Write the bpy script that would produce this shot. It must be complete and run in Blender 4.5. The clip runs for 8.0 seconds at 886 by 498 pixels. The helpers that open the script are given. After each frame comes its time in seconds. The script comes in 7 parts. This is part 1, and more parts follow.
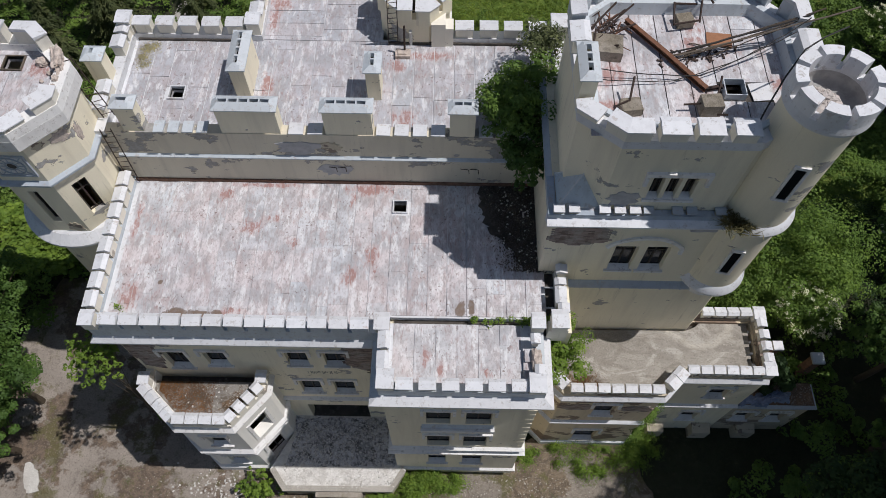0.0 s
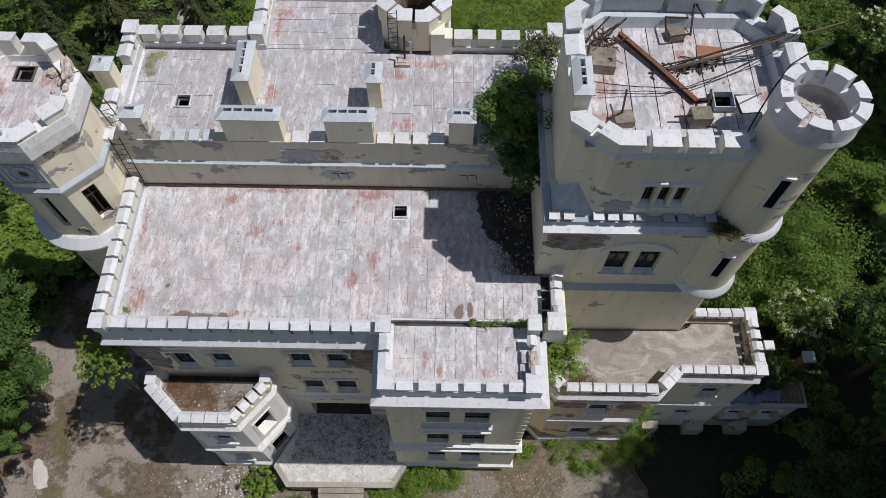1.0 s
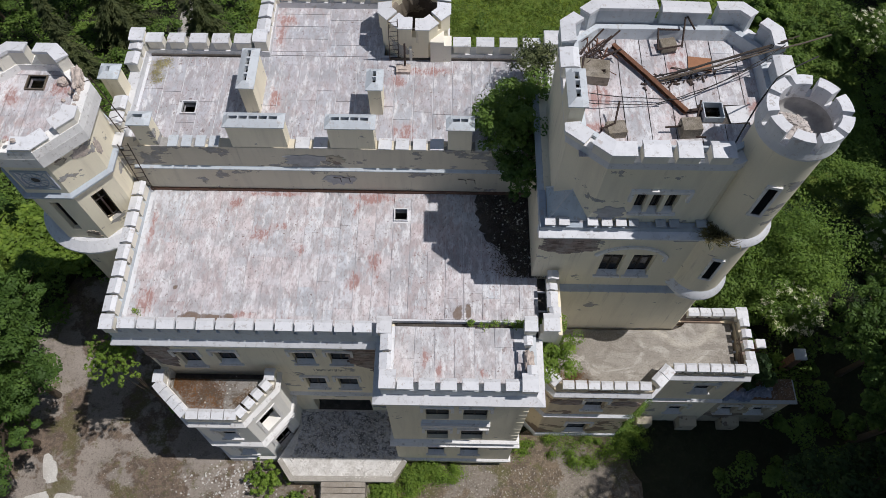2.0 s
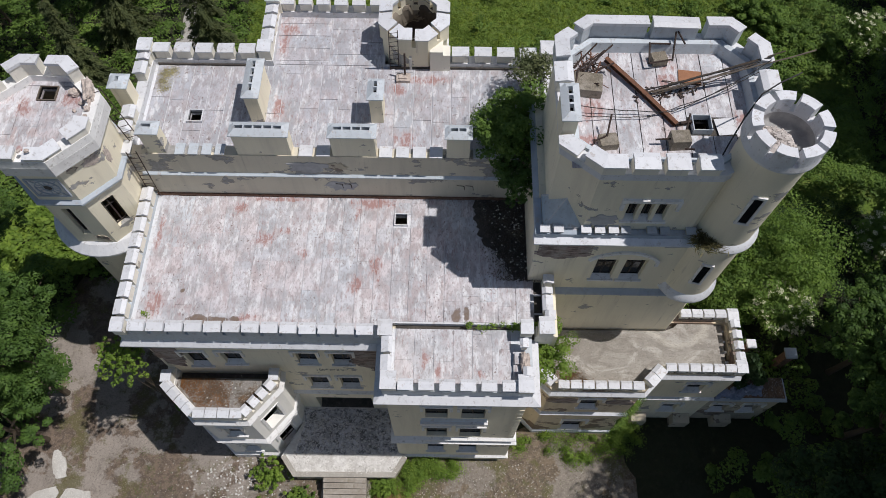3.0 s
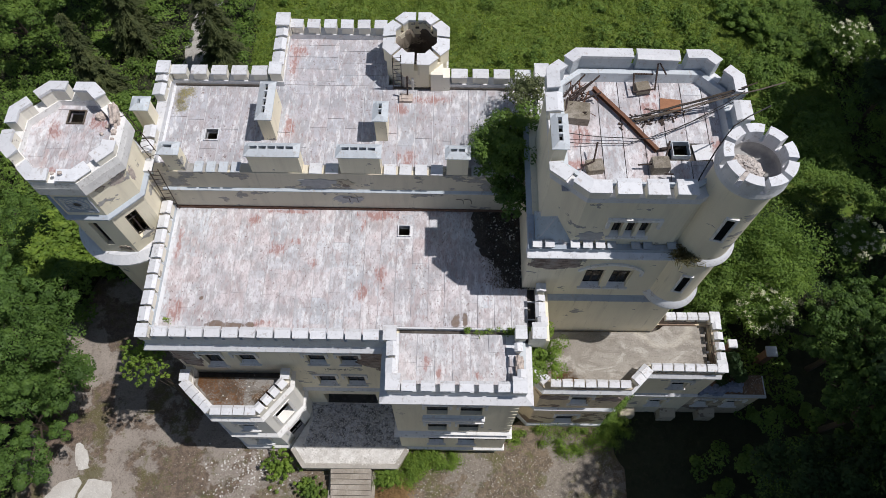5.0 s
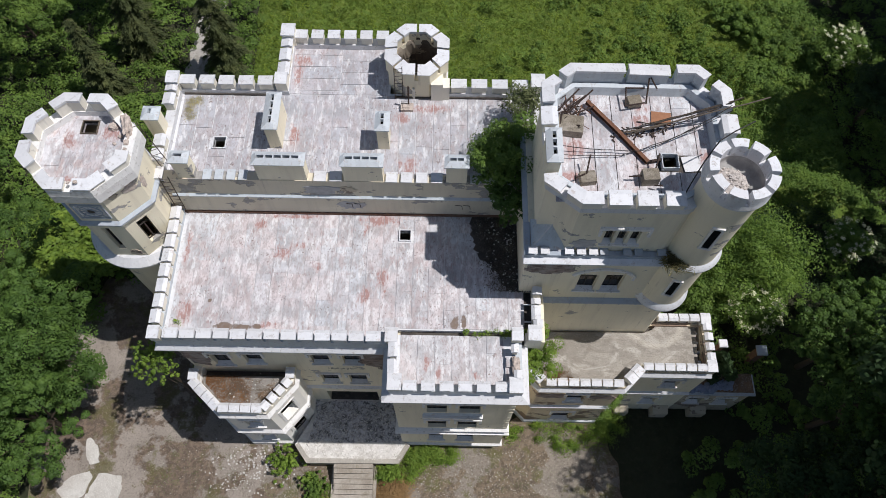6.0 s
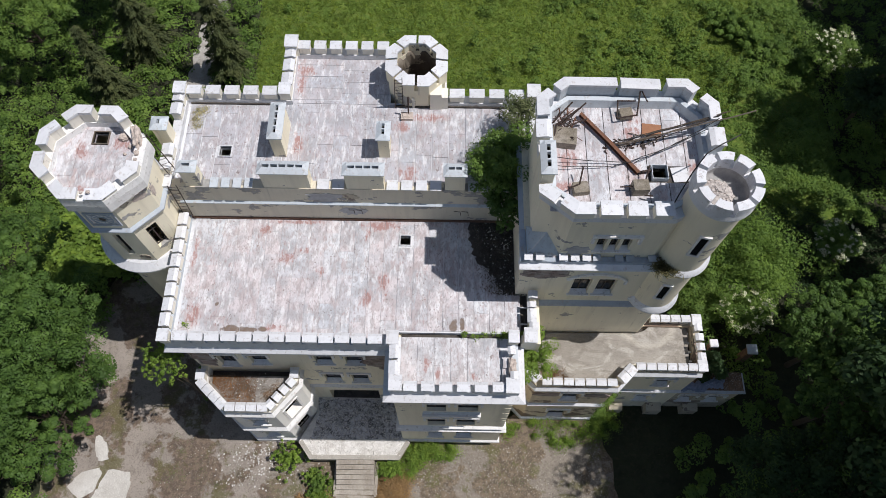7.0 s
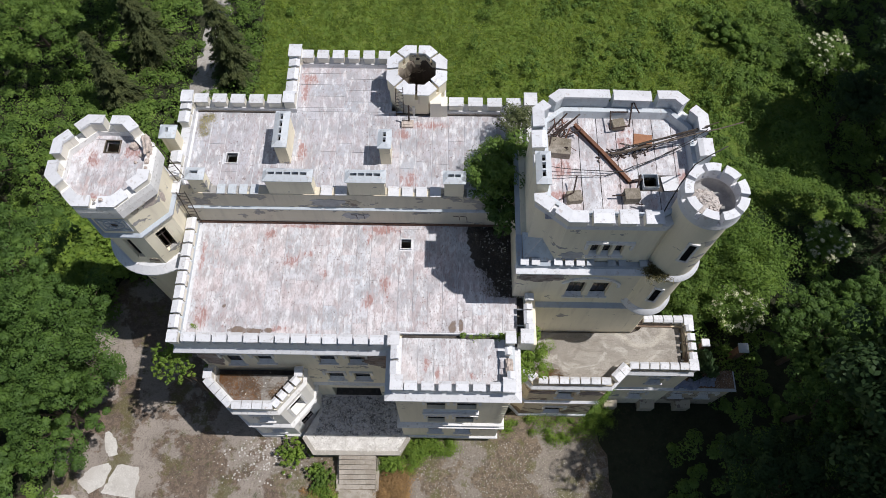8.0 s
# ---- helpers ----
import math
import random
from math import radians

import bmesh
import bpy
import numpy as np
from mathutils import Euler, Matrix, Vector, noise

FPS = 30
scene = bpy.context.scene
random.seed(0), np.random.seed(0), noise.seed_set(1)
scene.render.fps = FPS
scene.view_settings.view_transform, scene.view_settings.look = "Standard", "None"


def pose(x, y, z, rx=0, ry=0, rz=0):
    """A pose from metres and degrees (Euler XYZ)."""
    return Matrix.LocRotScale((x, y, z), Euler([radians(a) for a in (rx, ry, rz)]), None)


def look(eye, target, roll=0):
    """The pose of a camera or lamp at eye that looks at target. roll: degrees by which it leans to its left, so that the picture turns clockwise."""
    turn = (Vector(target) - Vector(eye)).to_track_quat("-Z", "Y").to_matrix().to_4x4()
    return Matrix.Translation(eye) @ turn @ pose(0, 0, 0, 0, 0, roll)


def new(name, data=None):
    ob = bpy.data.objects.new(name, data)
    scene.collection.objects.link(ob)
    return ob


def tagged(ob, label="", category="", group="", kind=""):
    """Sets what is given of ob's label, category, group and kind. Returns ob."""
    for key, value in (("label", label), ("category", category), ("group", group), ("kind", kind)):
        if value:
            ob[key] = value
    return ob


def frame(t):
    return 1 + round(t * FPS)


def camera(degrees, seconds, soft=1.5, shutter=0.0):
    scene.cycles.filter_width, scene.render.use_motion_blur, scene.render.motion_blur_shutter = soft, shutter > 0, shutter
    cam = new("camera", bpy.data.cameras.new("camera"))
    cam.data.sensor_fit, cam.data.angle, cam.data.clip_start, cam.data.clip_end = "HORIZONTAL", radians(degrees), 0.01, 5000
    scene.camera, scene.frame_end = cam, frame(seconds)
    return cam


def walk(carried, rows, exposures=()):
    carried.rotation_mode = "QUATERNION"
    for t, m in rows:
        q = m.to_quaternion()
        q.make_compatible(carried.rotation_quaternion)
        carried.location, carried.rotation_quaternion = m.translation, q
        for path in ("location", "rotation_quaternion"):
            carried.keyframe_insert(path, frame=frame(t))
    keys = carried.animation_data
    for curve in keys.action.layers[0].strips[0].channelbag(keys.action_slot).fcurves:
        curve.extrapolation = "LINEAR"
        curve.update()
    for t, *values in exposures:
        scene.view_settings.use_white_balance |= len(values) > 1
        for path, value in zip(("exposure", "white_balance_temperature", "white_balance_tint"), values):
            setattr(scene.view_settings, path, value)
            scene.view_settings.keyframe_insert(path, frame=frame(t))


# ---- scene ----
cam = camera(63.4, 8.0, soft=0.6)
PATH = [
    (0, (-2.286, -0.437, 41.194), (-2.293, 0.519, 39.437), 0.6),
    (0.5, (-2.282, -0.447, 41.677), (-2.288, 0.501, 39.916), 0.6),
    (1, (-2.269, -0.469, 42.163), (-2.275, 0.472, 40.398), 0.6),
    (1.5, (-2.262, -0.475, 42.661), (-2.268, 0.456, 40.891), 0.6),
    (3, (-2.191, -0.455, 44.29), (-2.197, 0.448, 42.505), 0.6),
    (3.5, (-2.202, -0.485, 44.912), (-2.208, 0.41, 43.124), 0.6),
    (4, (-2.225, -0.489, 45.58), (-2.23, 0.397, 43.787), 0.6),
    (4.5, (-2.268, -0.52, 46.257), (-2.271, 0.358, 44.46), 0.7),
    (6, (-2.239, -0.513, 48.398), (-2.242, 0.335, 46.588), 0.8),
    (6.5, (-2.244, -0.508, 49.104), (-2.246, 0.332, 47.289), 0.8),
    (7, (-2.246, -0.49, 49.799), (-2.246, 0.341, 47.98), 0.9),
    (7.5, (-2.231, -0.5, 50.513), (-2.231, 0.322, 48.69), 0.9),
    (8, (-2.22, -0.509, 51.205), (-2.22, 0.305, 49.378), 0.9),
]
walk(cam, [(t, look(eye, target, roll)) for t, eye, target, roll in PATH], [(0.0, -0.37), (4.0, -0.28), (8.0, -0.09)])

# ---- world, sun ----
SUN_AZ, SUN_EL = math.radians(-2.2), math.radians(63.5)   # azimuth from +x towards +y
world = bpy.data.worlds.new("sky_world")
scene.world = world
world.use_nodes = True
wn = world.node_tree
sky = wn.nodes.new("ShaderNodeTexSky")
sky.sky_type = "NISHITA"
sky.sun_disc = False
sky.sun_elevation = SUN_EL
sky.sun_rotation = math.radians(90.0) - SUN_AZ
sky.dust_density = 1.0
bg = wn.nodes["Background"]
bg.inputs["Strength"].default_value = 0.065
wn.links.new(sky.outputs["Color"], bg.inputs["Color"])
sun_data = bpy.data.lights.new("sun", "SUN")
sun_data.energy, sun_data.angle, sun_data.color = 4.12, math.radians(0.55), (1.0, 0.966, 0.955)
sun = new("sun", sun_data)
sun.matrix_basis = look((60 * math.cos(SUN_AZ), 60 * math.sin(SUN_AZ), 60 * math.tan(SUN_EL)), (0, 0, 0))
scene.view_settings.exposure = 0.0


# ---- materials ----
def material(name):
    m = bpy.data.materials.new(name)
    m.use_nodes = True
    return m, m.node_tree, m.node_tree.nodes["Principled BSDF"]


def node(nt, kind, **inputs):
    n = nt.nodes.new(kind)
    for k, v in inputs.items():
        n.inputs[k.replace("_", " ")].default_value = v
    return n


def noise_at(nt, scale, detail=4.0, rough=0.55, stretch=None, shift=(0, 0, 0)):
    geo = nt.nodes.new("ShaderNodeNewGeometry")
    mp = nt.nodes.new("ShaderNodeMapping")
    mp.inputs["Location"].default_value = shift
    if stretch:
        mp.inputs["Scale"].default_value = stretch
    nt.links.new(geo.outputs["Position"], mp.inputs["Vector"])
    n = node(nt, "ShaderNodeTexNoise", Scale=scale, Detail=detail, Roughness=rough)
    nt.links.new(mp.outputs["Vector"], n.inputs["Vector"])
    return n.outputs["Fac"]


def ramp(nt, fac, lo, hi):
    r = nt.nodes.new("ShaderNodeMapRange")
    r.inputs["From Min"].default_value, r.inputs["From Max"].default_value = lo, hi
    nt.links.new(fac, r.inputs["Value"])
    return r.outputs["Result"]


def mix(nt, fac, a, b):
    m = nt.nodes.new("ShaderNodeMix")
    m.data_type = "RGBA"
    for value, i in ((fac, 0), (a, 6), (b, 7)):
        if isinstance(value, (int, float)):
            m.inputs[i].default_value = value
        elif isinstance(value, tuple):
            m.inputs[i].default_value = (*value, 1.0)
        else:
            nt.links.new(value, m.inputs[i])
    return m.outputs[2]


def times(nt, a, b):
    m = nt.nodes.new("ShaderNodeMath")
    m.operation = "MULTIPLY"
    for value, i in ((a, 0), (b, 1)):
        if isinstance(value, (int, float)):
            m.inputs[i].default_value = value
        else:
            nt.links.new(value, m.inputs[i])
    return m.outputs[0]


def bump(nt, bsdf, height, strength, distance):
    b = nt.nodes.new("ShaderNodeBump")
    b.inputs["Strength"].default_value, b.inputs["Distance"].default_value = strength, distance
    nt.links.new(height, b.inputs["Height"])
    nt.links.new(b.outputs["Normal"], bsdf.inputs["Normal"])


def per_object(nt):
    return nt.nodes.new("ShaderNodeObjectInfo").outputs["Random"]


def near(nt, spots, radius):
    """A soft mask round a few stained places, broken up by noise."""
    geo = nt.nodes.new("ShaderNodeNewGeometry")
    total = None
    for x, y, z, sx, sy in spots:
        mp = nt.nodes.new("ShaderNodeMapping")
        mp.inputs["Location"].default_value = (-x / sx, -y / sy, -z)
        mp.inputs["Scale"].default_value = (1 / sx, 1 / sy, 1.0)
        nt.links.new(geo.outputs["Position"], mp.inputs["Vector"])
        ln = nt.nodes.new("ShaderNodeVectorMath")
        ln.operation = "LENGTH"
        nt.links.new(mp.outputs["Vector"], ln.inputs[0])
        f = ramp(nt, ln.outputs["Value"], 1.25, 0.35)
        if total is None:
            total = f
        else:
            mx = nt.nodes.new("ShaderNodeMath")
            mx.operation = "MAXIMUM"
            nt.links.new(total, mx.inputs[0])
            nt.links.new(f, mx.inputs[1])
            total = mx.outputs[0]
    return total


def plaster(name, base, dirt, patch, amount=0.62):
    m, nt, b = material(name)
    big = ramp(nt, noise_at(nt, 0.55, 5), 0.35, 0.7)
    streak = ramp(nt, noise_at(nt, 1.0, 5, 0.6, (2.2, 2.2, 0.22)), 0.48, 0.74)
    c = mix(nt, times(nt, big, 0.35), base, tuple(v * 0.86 for v in base))
    c = mix(nt, times(nt, streak, 0.28), c, dirt)
    drip = ramp(nt, noise_at(nt, 2.6, 6, 0.7, (1.6, 1.6, 0.12), (4, 4, 0)), 0.60, 0.70)
    c = mix(nt, times(nt, drip, 0.35), c, tuple(v * 0.7 for v in dirt))
    field_a = noise_at(nt, 0.42, 8, 0.66, (1, 1, 1.5), (11, 4, 7))
    field_b = noise_at(nt, 1.35, 8, 0.66, (0.8, 0.8, 1.7), (2, 6, 3))
    peel = ramp(nt, field_a, amount, amount + 0.006)
    small = ramp(nt, field_b, amount + 0.085, amount + 0.092)
    lip = ramp(nt, field_a, amount - 0.008, amount - 0.002)
    lip_b = ramp(nt, field_b, amount + 0.074, amount + 0.081)
    c = mix(nt, times(nt, lip, 0.75), c, (0.16, 0.13, 0.10))
    c = mix(nt, times(nt, lip_b, 0.7), c, (0.16, 0.13, 0.10))
    bare = mix(nt, ramp(nt, noise_at(nt, 6.0, 6, 0.7), 0.4, 0.62), patch, tuple(v * 0.72 for v in patch))
    c = mix(nt, times(nt, peel, 0.92), c, bare)
    c = mix(nt, small, c, bare)
    fine = noise_at(nt, 18, 4)
    c = mix(nt, times(nt, fine, 0.14), c, (0.25, 0.23, 0.2))
    nt.links.new(c, b.inputs["Base Color"])
    b.inputs["Roughness"].default_value = 0.9
    bump(nt, b, mix(nt, 0.5, mix(nt, fine, (0, 0, 0), (1, 1, 1)), peel), 0.5, 0.03)
    return m


PLASTER = plaster("cream_plaster", (0.91, 0.835, 0.65), (0.52, 0.45, 0.35), (0.46, 0.45, 0.44), 0.615)
PLASTER_PALE = plaster("pale_cream_plaster", (0.87, 0.83, 0.73), (0.55, 0.52, 0.47), (0.56, 0.50, 0.43), 0.63)
# duller cream for the back block's front: grey wash plus its shade
PLASTER_DULL = plaster("shade_dulled_plaster", (0.70, 0.64, 0.51), (0.36, 0.33, 0.28), (0.40, 0.39, 0.375), 0.575)
PLASTER_STAINED = plaster("stained_plaster", (0.74, 0.62, 0.44), (0.33, 0.24, 0.16), (0.30, 0.21, 0.15), 0.57)
# crumbly lining plaster, darkened to imitate the shade inside the back turret
DIM_LINING = plaster("dim_turret_lining", (0.34, 0.29, 0.23), (0.12, 0.10, 0.08), (0.10, 0.08, 0.065), 0.50)
# for weathered parts, and for the annex walls darkened by shade
PLASTER_GREY = plaster("weathered_and_shaded_plaster", (0.54, 0.475, 0.36), (0.25, 0.22, 0.19), (0.27, 0.21, 0.17), 0.55)


def white_metal(name, base, red=0.0):
    m, nt, b = material(name)
    big = ramp(nt, noise_at(nt, 1.1, 5), 0.4, 0.7)
    c = mix(nt, times(nt, big, 0.35), base, tuple(v * 0.75 for v in base))
    spots = ramp(nt, noise_at(nt, 5, 8, 0.75), 0.56, 0.63)
    c = mix(nt, times(nt, spots, 0.62), c, (0.36, 0.33, 0.30))
    worn = ramp(nt, noise_at(nt, 1.9, 8, 0.7, None, (3, 1, 8)), 0.61, 0.65)
    c = mix(nt, times(nt, worn, 0.55), c, (0.44, 0.36, 0.31))
    c = mix(nt, times(nt, per_object(nt), 0.28), c, (0.50, 0.48, 0.47))
    run = ramp(nt, noise_at(nt, 3.2, 4, 0.6, (1.0, 1.0, 0.4), (6, 2, 1)), 0.50, 0.64)
    c = mix(nt, times(nt, run, 0.26), c, tuple(v * 0.62 for v in base))
    if red:
        r = ramp(nt, noise_at(nt, 0.9, 6, 0.6, None, (3, 9, 1)), 0.66, 0.72)
        c = mix(nt, times(nt, r, red), c, (0.42, 0.22, 0.16))
    nt.links.new(c, b.inputs["Base Color"])
    b.inputs["Roughness"].default_value = 0.6
    bump(nt, b, noise_at(nt, 6, 4), 0.35, 0.02)
    return m


CAP = white_metal("white_painted_sheet", (0.75, 0.76, 0.785))
CAP_ZINC = white_metal("pale_zinc_sheet", (0.58, 0.635, 0.68))
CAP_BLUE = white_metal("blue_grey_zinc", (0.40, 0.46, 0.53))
TRIM = white_metal("white_trim_render", (0.85, 0.84, 0.82))
WHITE = plaster("whitewashed_render", (0.92, 0.90, 0.845), (0.62, 0.58, 0.52), (0.62, 0.57, 0.50), 0.69)


def roofing(name, base, red, spots, amount, stains=()):
    m, nt, b = material(name)
    tone = mix(nt, times(nt, per_object(nt), 0.8), base, tuple(v * f for v, f in zip(base, (0.80, 0.79, 0.81))))
    shift = nt.nodes.new("ShaderNodeMath")
    shift.operation = "FRACT"
    nt.links.new(times(nt, per_object(nt), 7.13), shift.inputs[0])
    tint = mix(nt, shift.outputs[0], tuple(v * f for v, f in zip(base, (1.0, 0.85, 0.84))), tuple(v * f for v, f in zip(base, (0.84, 0.93, 1.0))))
    tone = mix(nt, 0.25 + 0.55 * amount, tone, tint)
    rosy = ramp(nt, noise_at(nt, 0.24, 4, 0.6, None, (2, 13, 0)), 0.46, 0.60)
    tone = mix(nt, times(nt, rosy, 0.6 * amount), tone, tuple(v * f for v, f in zip(base, (0.98, 0.82, 0.80))))
    cloud = ramp(nt, noise_at(nt, 0.9, 5, 0.6), 0.43, 0.60)
    c = mix(nt, times(nt, cloud, 0.72), tone, (0.37, 0.37, 0.39))
    brushed = ramp(nt, noise_at(nt, 2.2, 4, 0.6, (1.9, 0.55, 1), (3, 6, 1)), 0.52, 0.62)
    c = mix(nt, times(nt, brushed, 0.62), c, (0.80, 0.80, 0.81))
    wash = ramp(nt, noise_at(nt, 1.1, 7, 0.68, (1.8, 0.8, 1), (7, 3, 2)), 0.535, 0.61)
    c = mix(nt, times(nt, wash, min(1.0, amount * 1.35)), c, red)
    mottle = ramp(nt, noise_at(nt, 2.7, 5, 0.66, (1.5, 0.6, 1)), 0.52, 0.60)
    c = mix(nt, times(nt, mottle, 0.54), c, (0.36, 0.315, 0.315))
    grit = ramp(nt, noise_at(nt, 9.0, 4, 0.65, (1.5, 0.7, 1), (5, 2, 0)), 0.54, 0.62)
    c = mix(nt, times(nt, grit, 0.42), c, (0.29, 0.255, 0.25))
    blots = ramp(nt, noise_at(nt, 2.6, 6, 0.65, (1.3, 0.8, 1), (9, 1, 0)), 0.66, 0.68)
    c = mix(nt, times(nt, blots, 0.7), c, (0.17, 0.12, 0.11))
    pits = ramp(nt, noise_at(nt, 7.5, 3, 0.6, None, (2, 8, 5)), 0.62, 0.66)
    pits = times(nt, pits, ramp(nt, noise_at(nt, 0.7, 3, 0.6, None, (4, 9, 2)), 0.47, 0.58))
    c = mix(nt, times(nt, pits, 0.75), c, (0.16, 0.105, 0.09))
    flakes = ramp(nt, noise_at(nt, 5.5, 5, 0.68, (1.7, 0.55, 1), (8, 4, 4)), 0.56, 0.62)
    flakes = times(nt, flakes, ramp(nt, noise_at(nt, 0.8, 4, 0.6, (1.4, 0.8, 1), (1, 3, 8)), 0.46, 0.56))
    c = mix(nt, times(nt, flakes, 0.6), c, (0.34, 0.235, 0.225))
    if spots:
        heart = nt.nodes.new("ShaderNodeMath")
        heart.operation = "ADD"
        nt.links.new(times(nt, near(nt, spots, 1.0), 0.24), heart.inputs[0])
        nt.links.new(noise_at(nt, 2.6, 8, 0.72, (2.1, 0.75, 1), (2, 2, 2)), heart.inputs[1])
        c = mix(nt, times(nt, ramp(nt, heart.outputs[0], 0.58, 0.68), 0.5), c, (0.46, 0.33, 0.325))
        c = mix(nt, times(nt, ramp(nt, heart.outputs[0], 0.68, 0.73), 0.72), c, (0.335, 0.165, 0.14))
        fleck = ramp(nt, noise_at(nt, 6.0, 6, 0.7, (1.4, 0.7, 1), (3, 3, 7)), 0.53, 0.585)
        c = mix(nt, times(nt, times(nt, fleck, near(nt, spots, 1.0)), 0.6), c, (0.60, 0.54, 0.54))
    if stains:
        both = nt.nodes.new("ShaderNodeMath")
        both.operation = "ADD"
        nt.links.new(times(nt, near(nt, stains, 1.0), 0.5), both.inputs[0])
        nt.links.new(noise_at(nt, 2.1, 7, 0.62, None, (6, 6, 1)), both.inputs[1])
        inner = ramp(nt, both.outputs[0], 0.81, 0.88)
        rim = ramp(nt, both.outputs[0], 0.745, 0.80)
        c = mix(nt, times(nt, rim, 0.7), c, (0.14, 0.10, 0.075))
        c = mix(nt, times(nt, inner, times(nt, ramp(nt, noise_at(nt, 5.0, 7, 0.7, None, (1, 9, 4)), 0.3, 0.55), 0.9)), c, (0.19, 0.135, 0.10))
    nt.links.new(c, b.inputs["Base Color"])
    b.inputs["Roughness"].default_value = 0.62
    bump(nt, b, noise_at(nt, 4.0, 6, 0.6), 0.65, 0.04)
    return m


ROOF_MAIN = roofing("patched_roof_sheet", (0.68, 0.675, 0.685), (0.475, 0.395, 0.395),
                    [(-5.35, 13.5, 14.8, 0.36, 0.95), (-6.2, 12.7, 14.8, 0.32, 0.75), (-5.6, 16.85, 14.8, 1.3, 0.4), (-6.3, 16.4, 14.8, 0.25, 0.6),
                     (-9.6, 15.3, 14.8, 0.45, 0.22), (-11.9, 16.5, 14.8, 0.5, 0.4), (-8.7, 14.2, 14.8, 0.3, 0.4), (-10.9, 10.95, 14.8, 0.6, 0.2), (-15.5, 15.2, 14.8, 0.2, 0.9), (-10.2, 17.0, 14.8, 2.0, 0.15), (-10.6, 14.9, 14.8, 0.5, 0.5), (-15.0, 11.6, 14.8, 0.5, 0.7)], 0.50,
                    [(-13.0, 10.85, 14.8, 0.75, 0.28), (-12.2, 10.8, 14.8, 0.6, 0.2), (-11.4, 10.85, 14.8, 0.24, 0.18), (-1.65, 11.2, 14.8, 0.26, 0.45), (-1.2, 11.3, 14.8, 0.16, 0.5), (-13.9, 12.2, 14.8, 0.16, 0.16)])
ROOF_BAY = roofing("bleached_roof_sheet", (0.66, 0.655, 0.66), (0.46, 0.36, 0.365),
                   [(-3.0, 9.2, 14.6, 0.22, 0.5), (-2.4, 8.7, 14.6, 0.2, 0.3), (-0.6, 8.6, 14.6, 0.25, 0.25)], 0.20)
ROOF_BACK = roofing("grey_roof_sheet", (0.55, 0.56, 0.59), (0.50, 0.36, 0.33),
                    [(-4.05, 18.3, 17.85, 0.7, 0.6), (-9.9, 20.0, 17.85, 0.35, 0.8), (-9.9, 24.8, 17.85, 0.7, 0.5),
                     (-4.5, 21.2, 17.85, 0.5, 0.4), (-10.15, 24.2, 17.85, 0.3, 1.5), (1.3, 18.6, 17.85, 0.8, 0.4), (-3.2, 21.8, 17.85, 1.6, 0.3)], 0.16)
ROOF_TOWER = roofing("tower_roof_sheet", (0.68, 0.67, 0.68), (0.52, 0.33, 0.28),
                     [(8.6, 15.6, 23.3, 0.5, 0.6), (6.0, 18.2, 23.3, 0.6, 0.5), (2.9, 14.6, 23.3, 0.5, 0.4), (3.0, 16.0, 23.3, 0.7, 0.6), (5.9, 17.4, 23.3, 0.5, 0.5), (-19.4, 17.5, 20.8, 0.4, 0.6), (-17.6, 18.0, 20.8, 0.6, 0.6), (-18.9, 15.4, 20.8, 0.8, 0.3)], 0.30)


def rough_ground(name, a, b_col, c_col, scale=1.0, bumpy=0.06):
    m, nt, b = material(name)
    c = mix(nt, ramp(nt, noise_at(nt, 0.35 * scale, 6, 0.62), 0.40, 0.62), a, b_col)
    c = mix(nt, times(nt, ramp(nt, noise_at(nt, 1.3 * scale, 7, 0.66, None, (4, 4, 0)), 0.52, 0.66), 0.8), c, c_col)
    patch = ramp(nt, noise_at(nt, 0.75 * scale, 8, 0.7, None, (8, 1, 0)), 0.50, 0.56)
    c = mix(nt, times(nt, patch, 0.55), c, tuple(0.55 * v + 0.45 * w for v, w in zip(b_col, c_col)))
    gravel = noise_at(nt, 16 * scale, 5, 0.7)
    c = mix(nt, times(nt, ramp(nt, gravel, 0.5, 0.75), 0.45), c, tuple(v * 1.7 for v in a))
    nt.links.new(c, b.inputs["Base Color"])
    b.inputs["Roughness"].default_value = 0.95
    bump(nt, b, gravel, 0.7, bumpy)
    return m


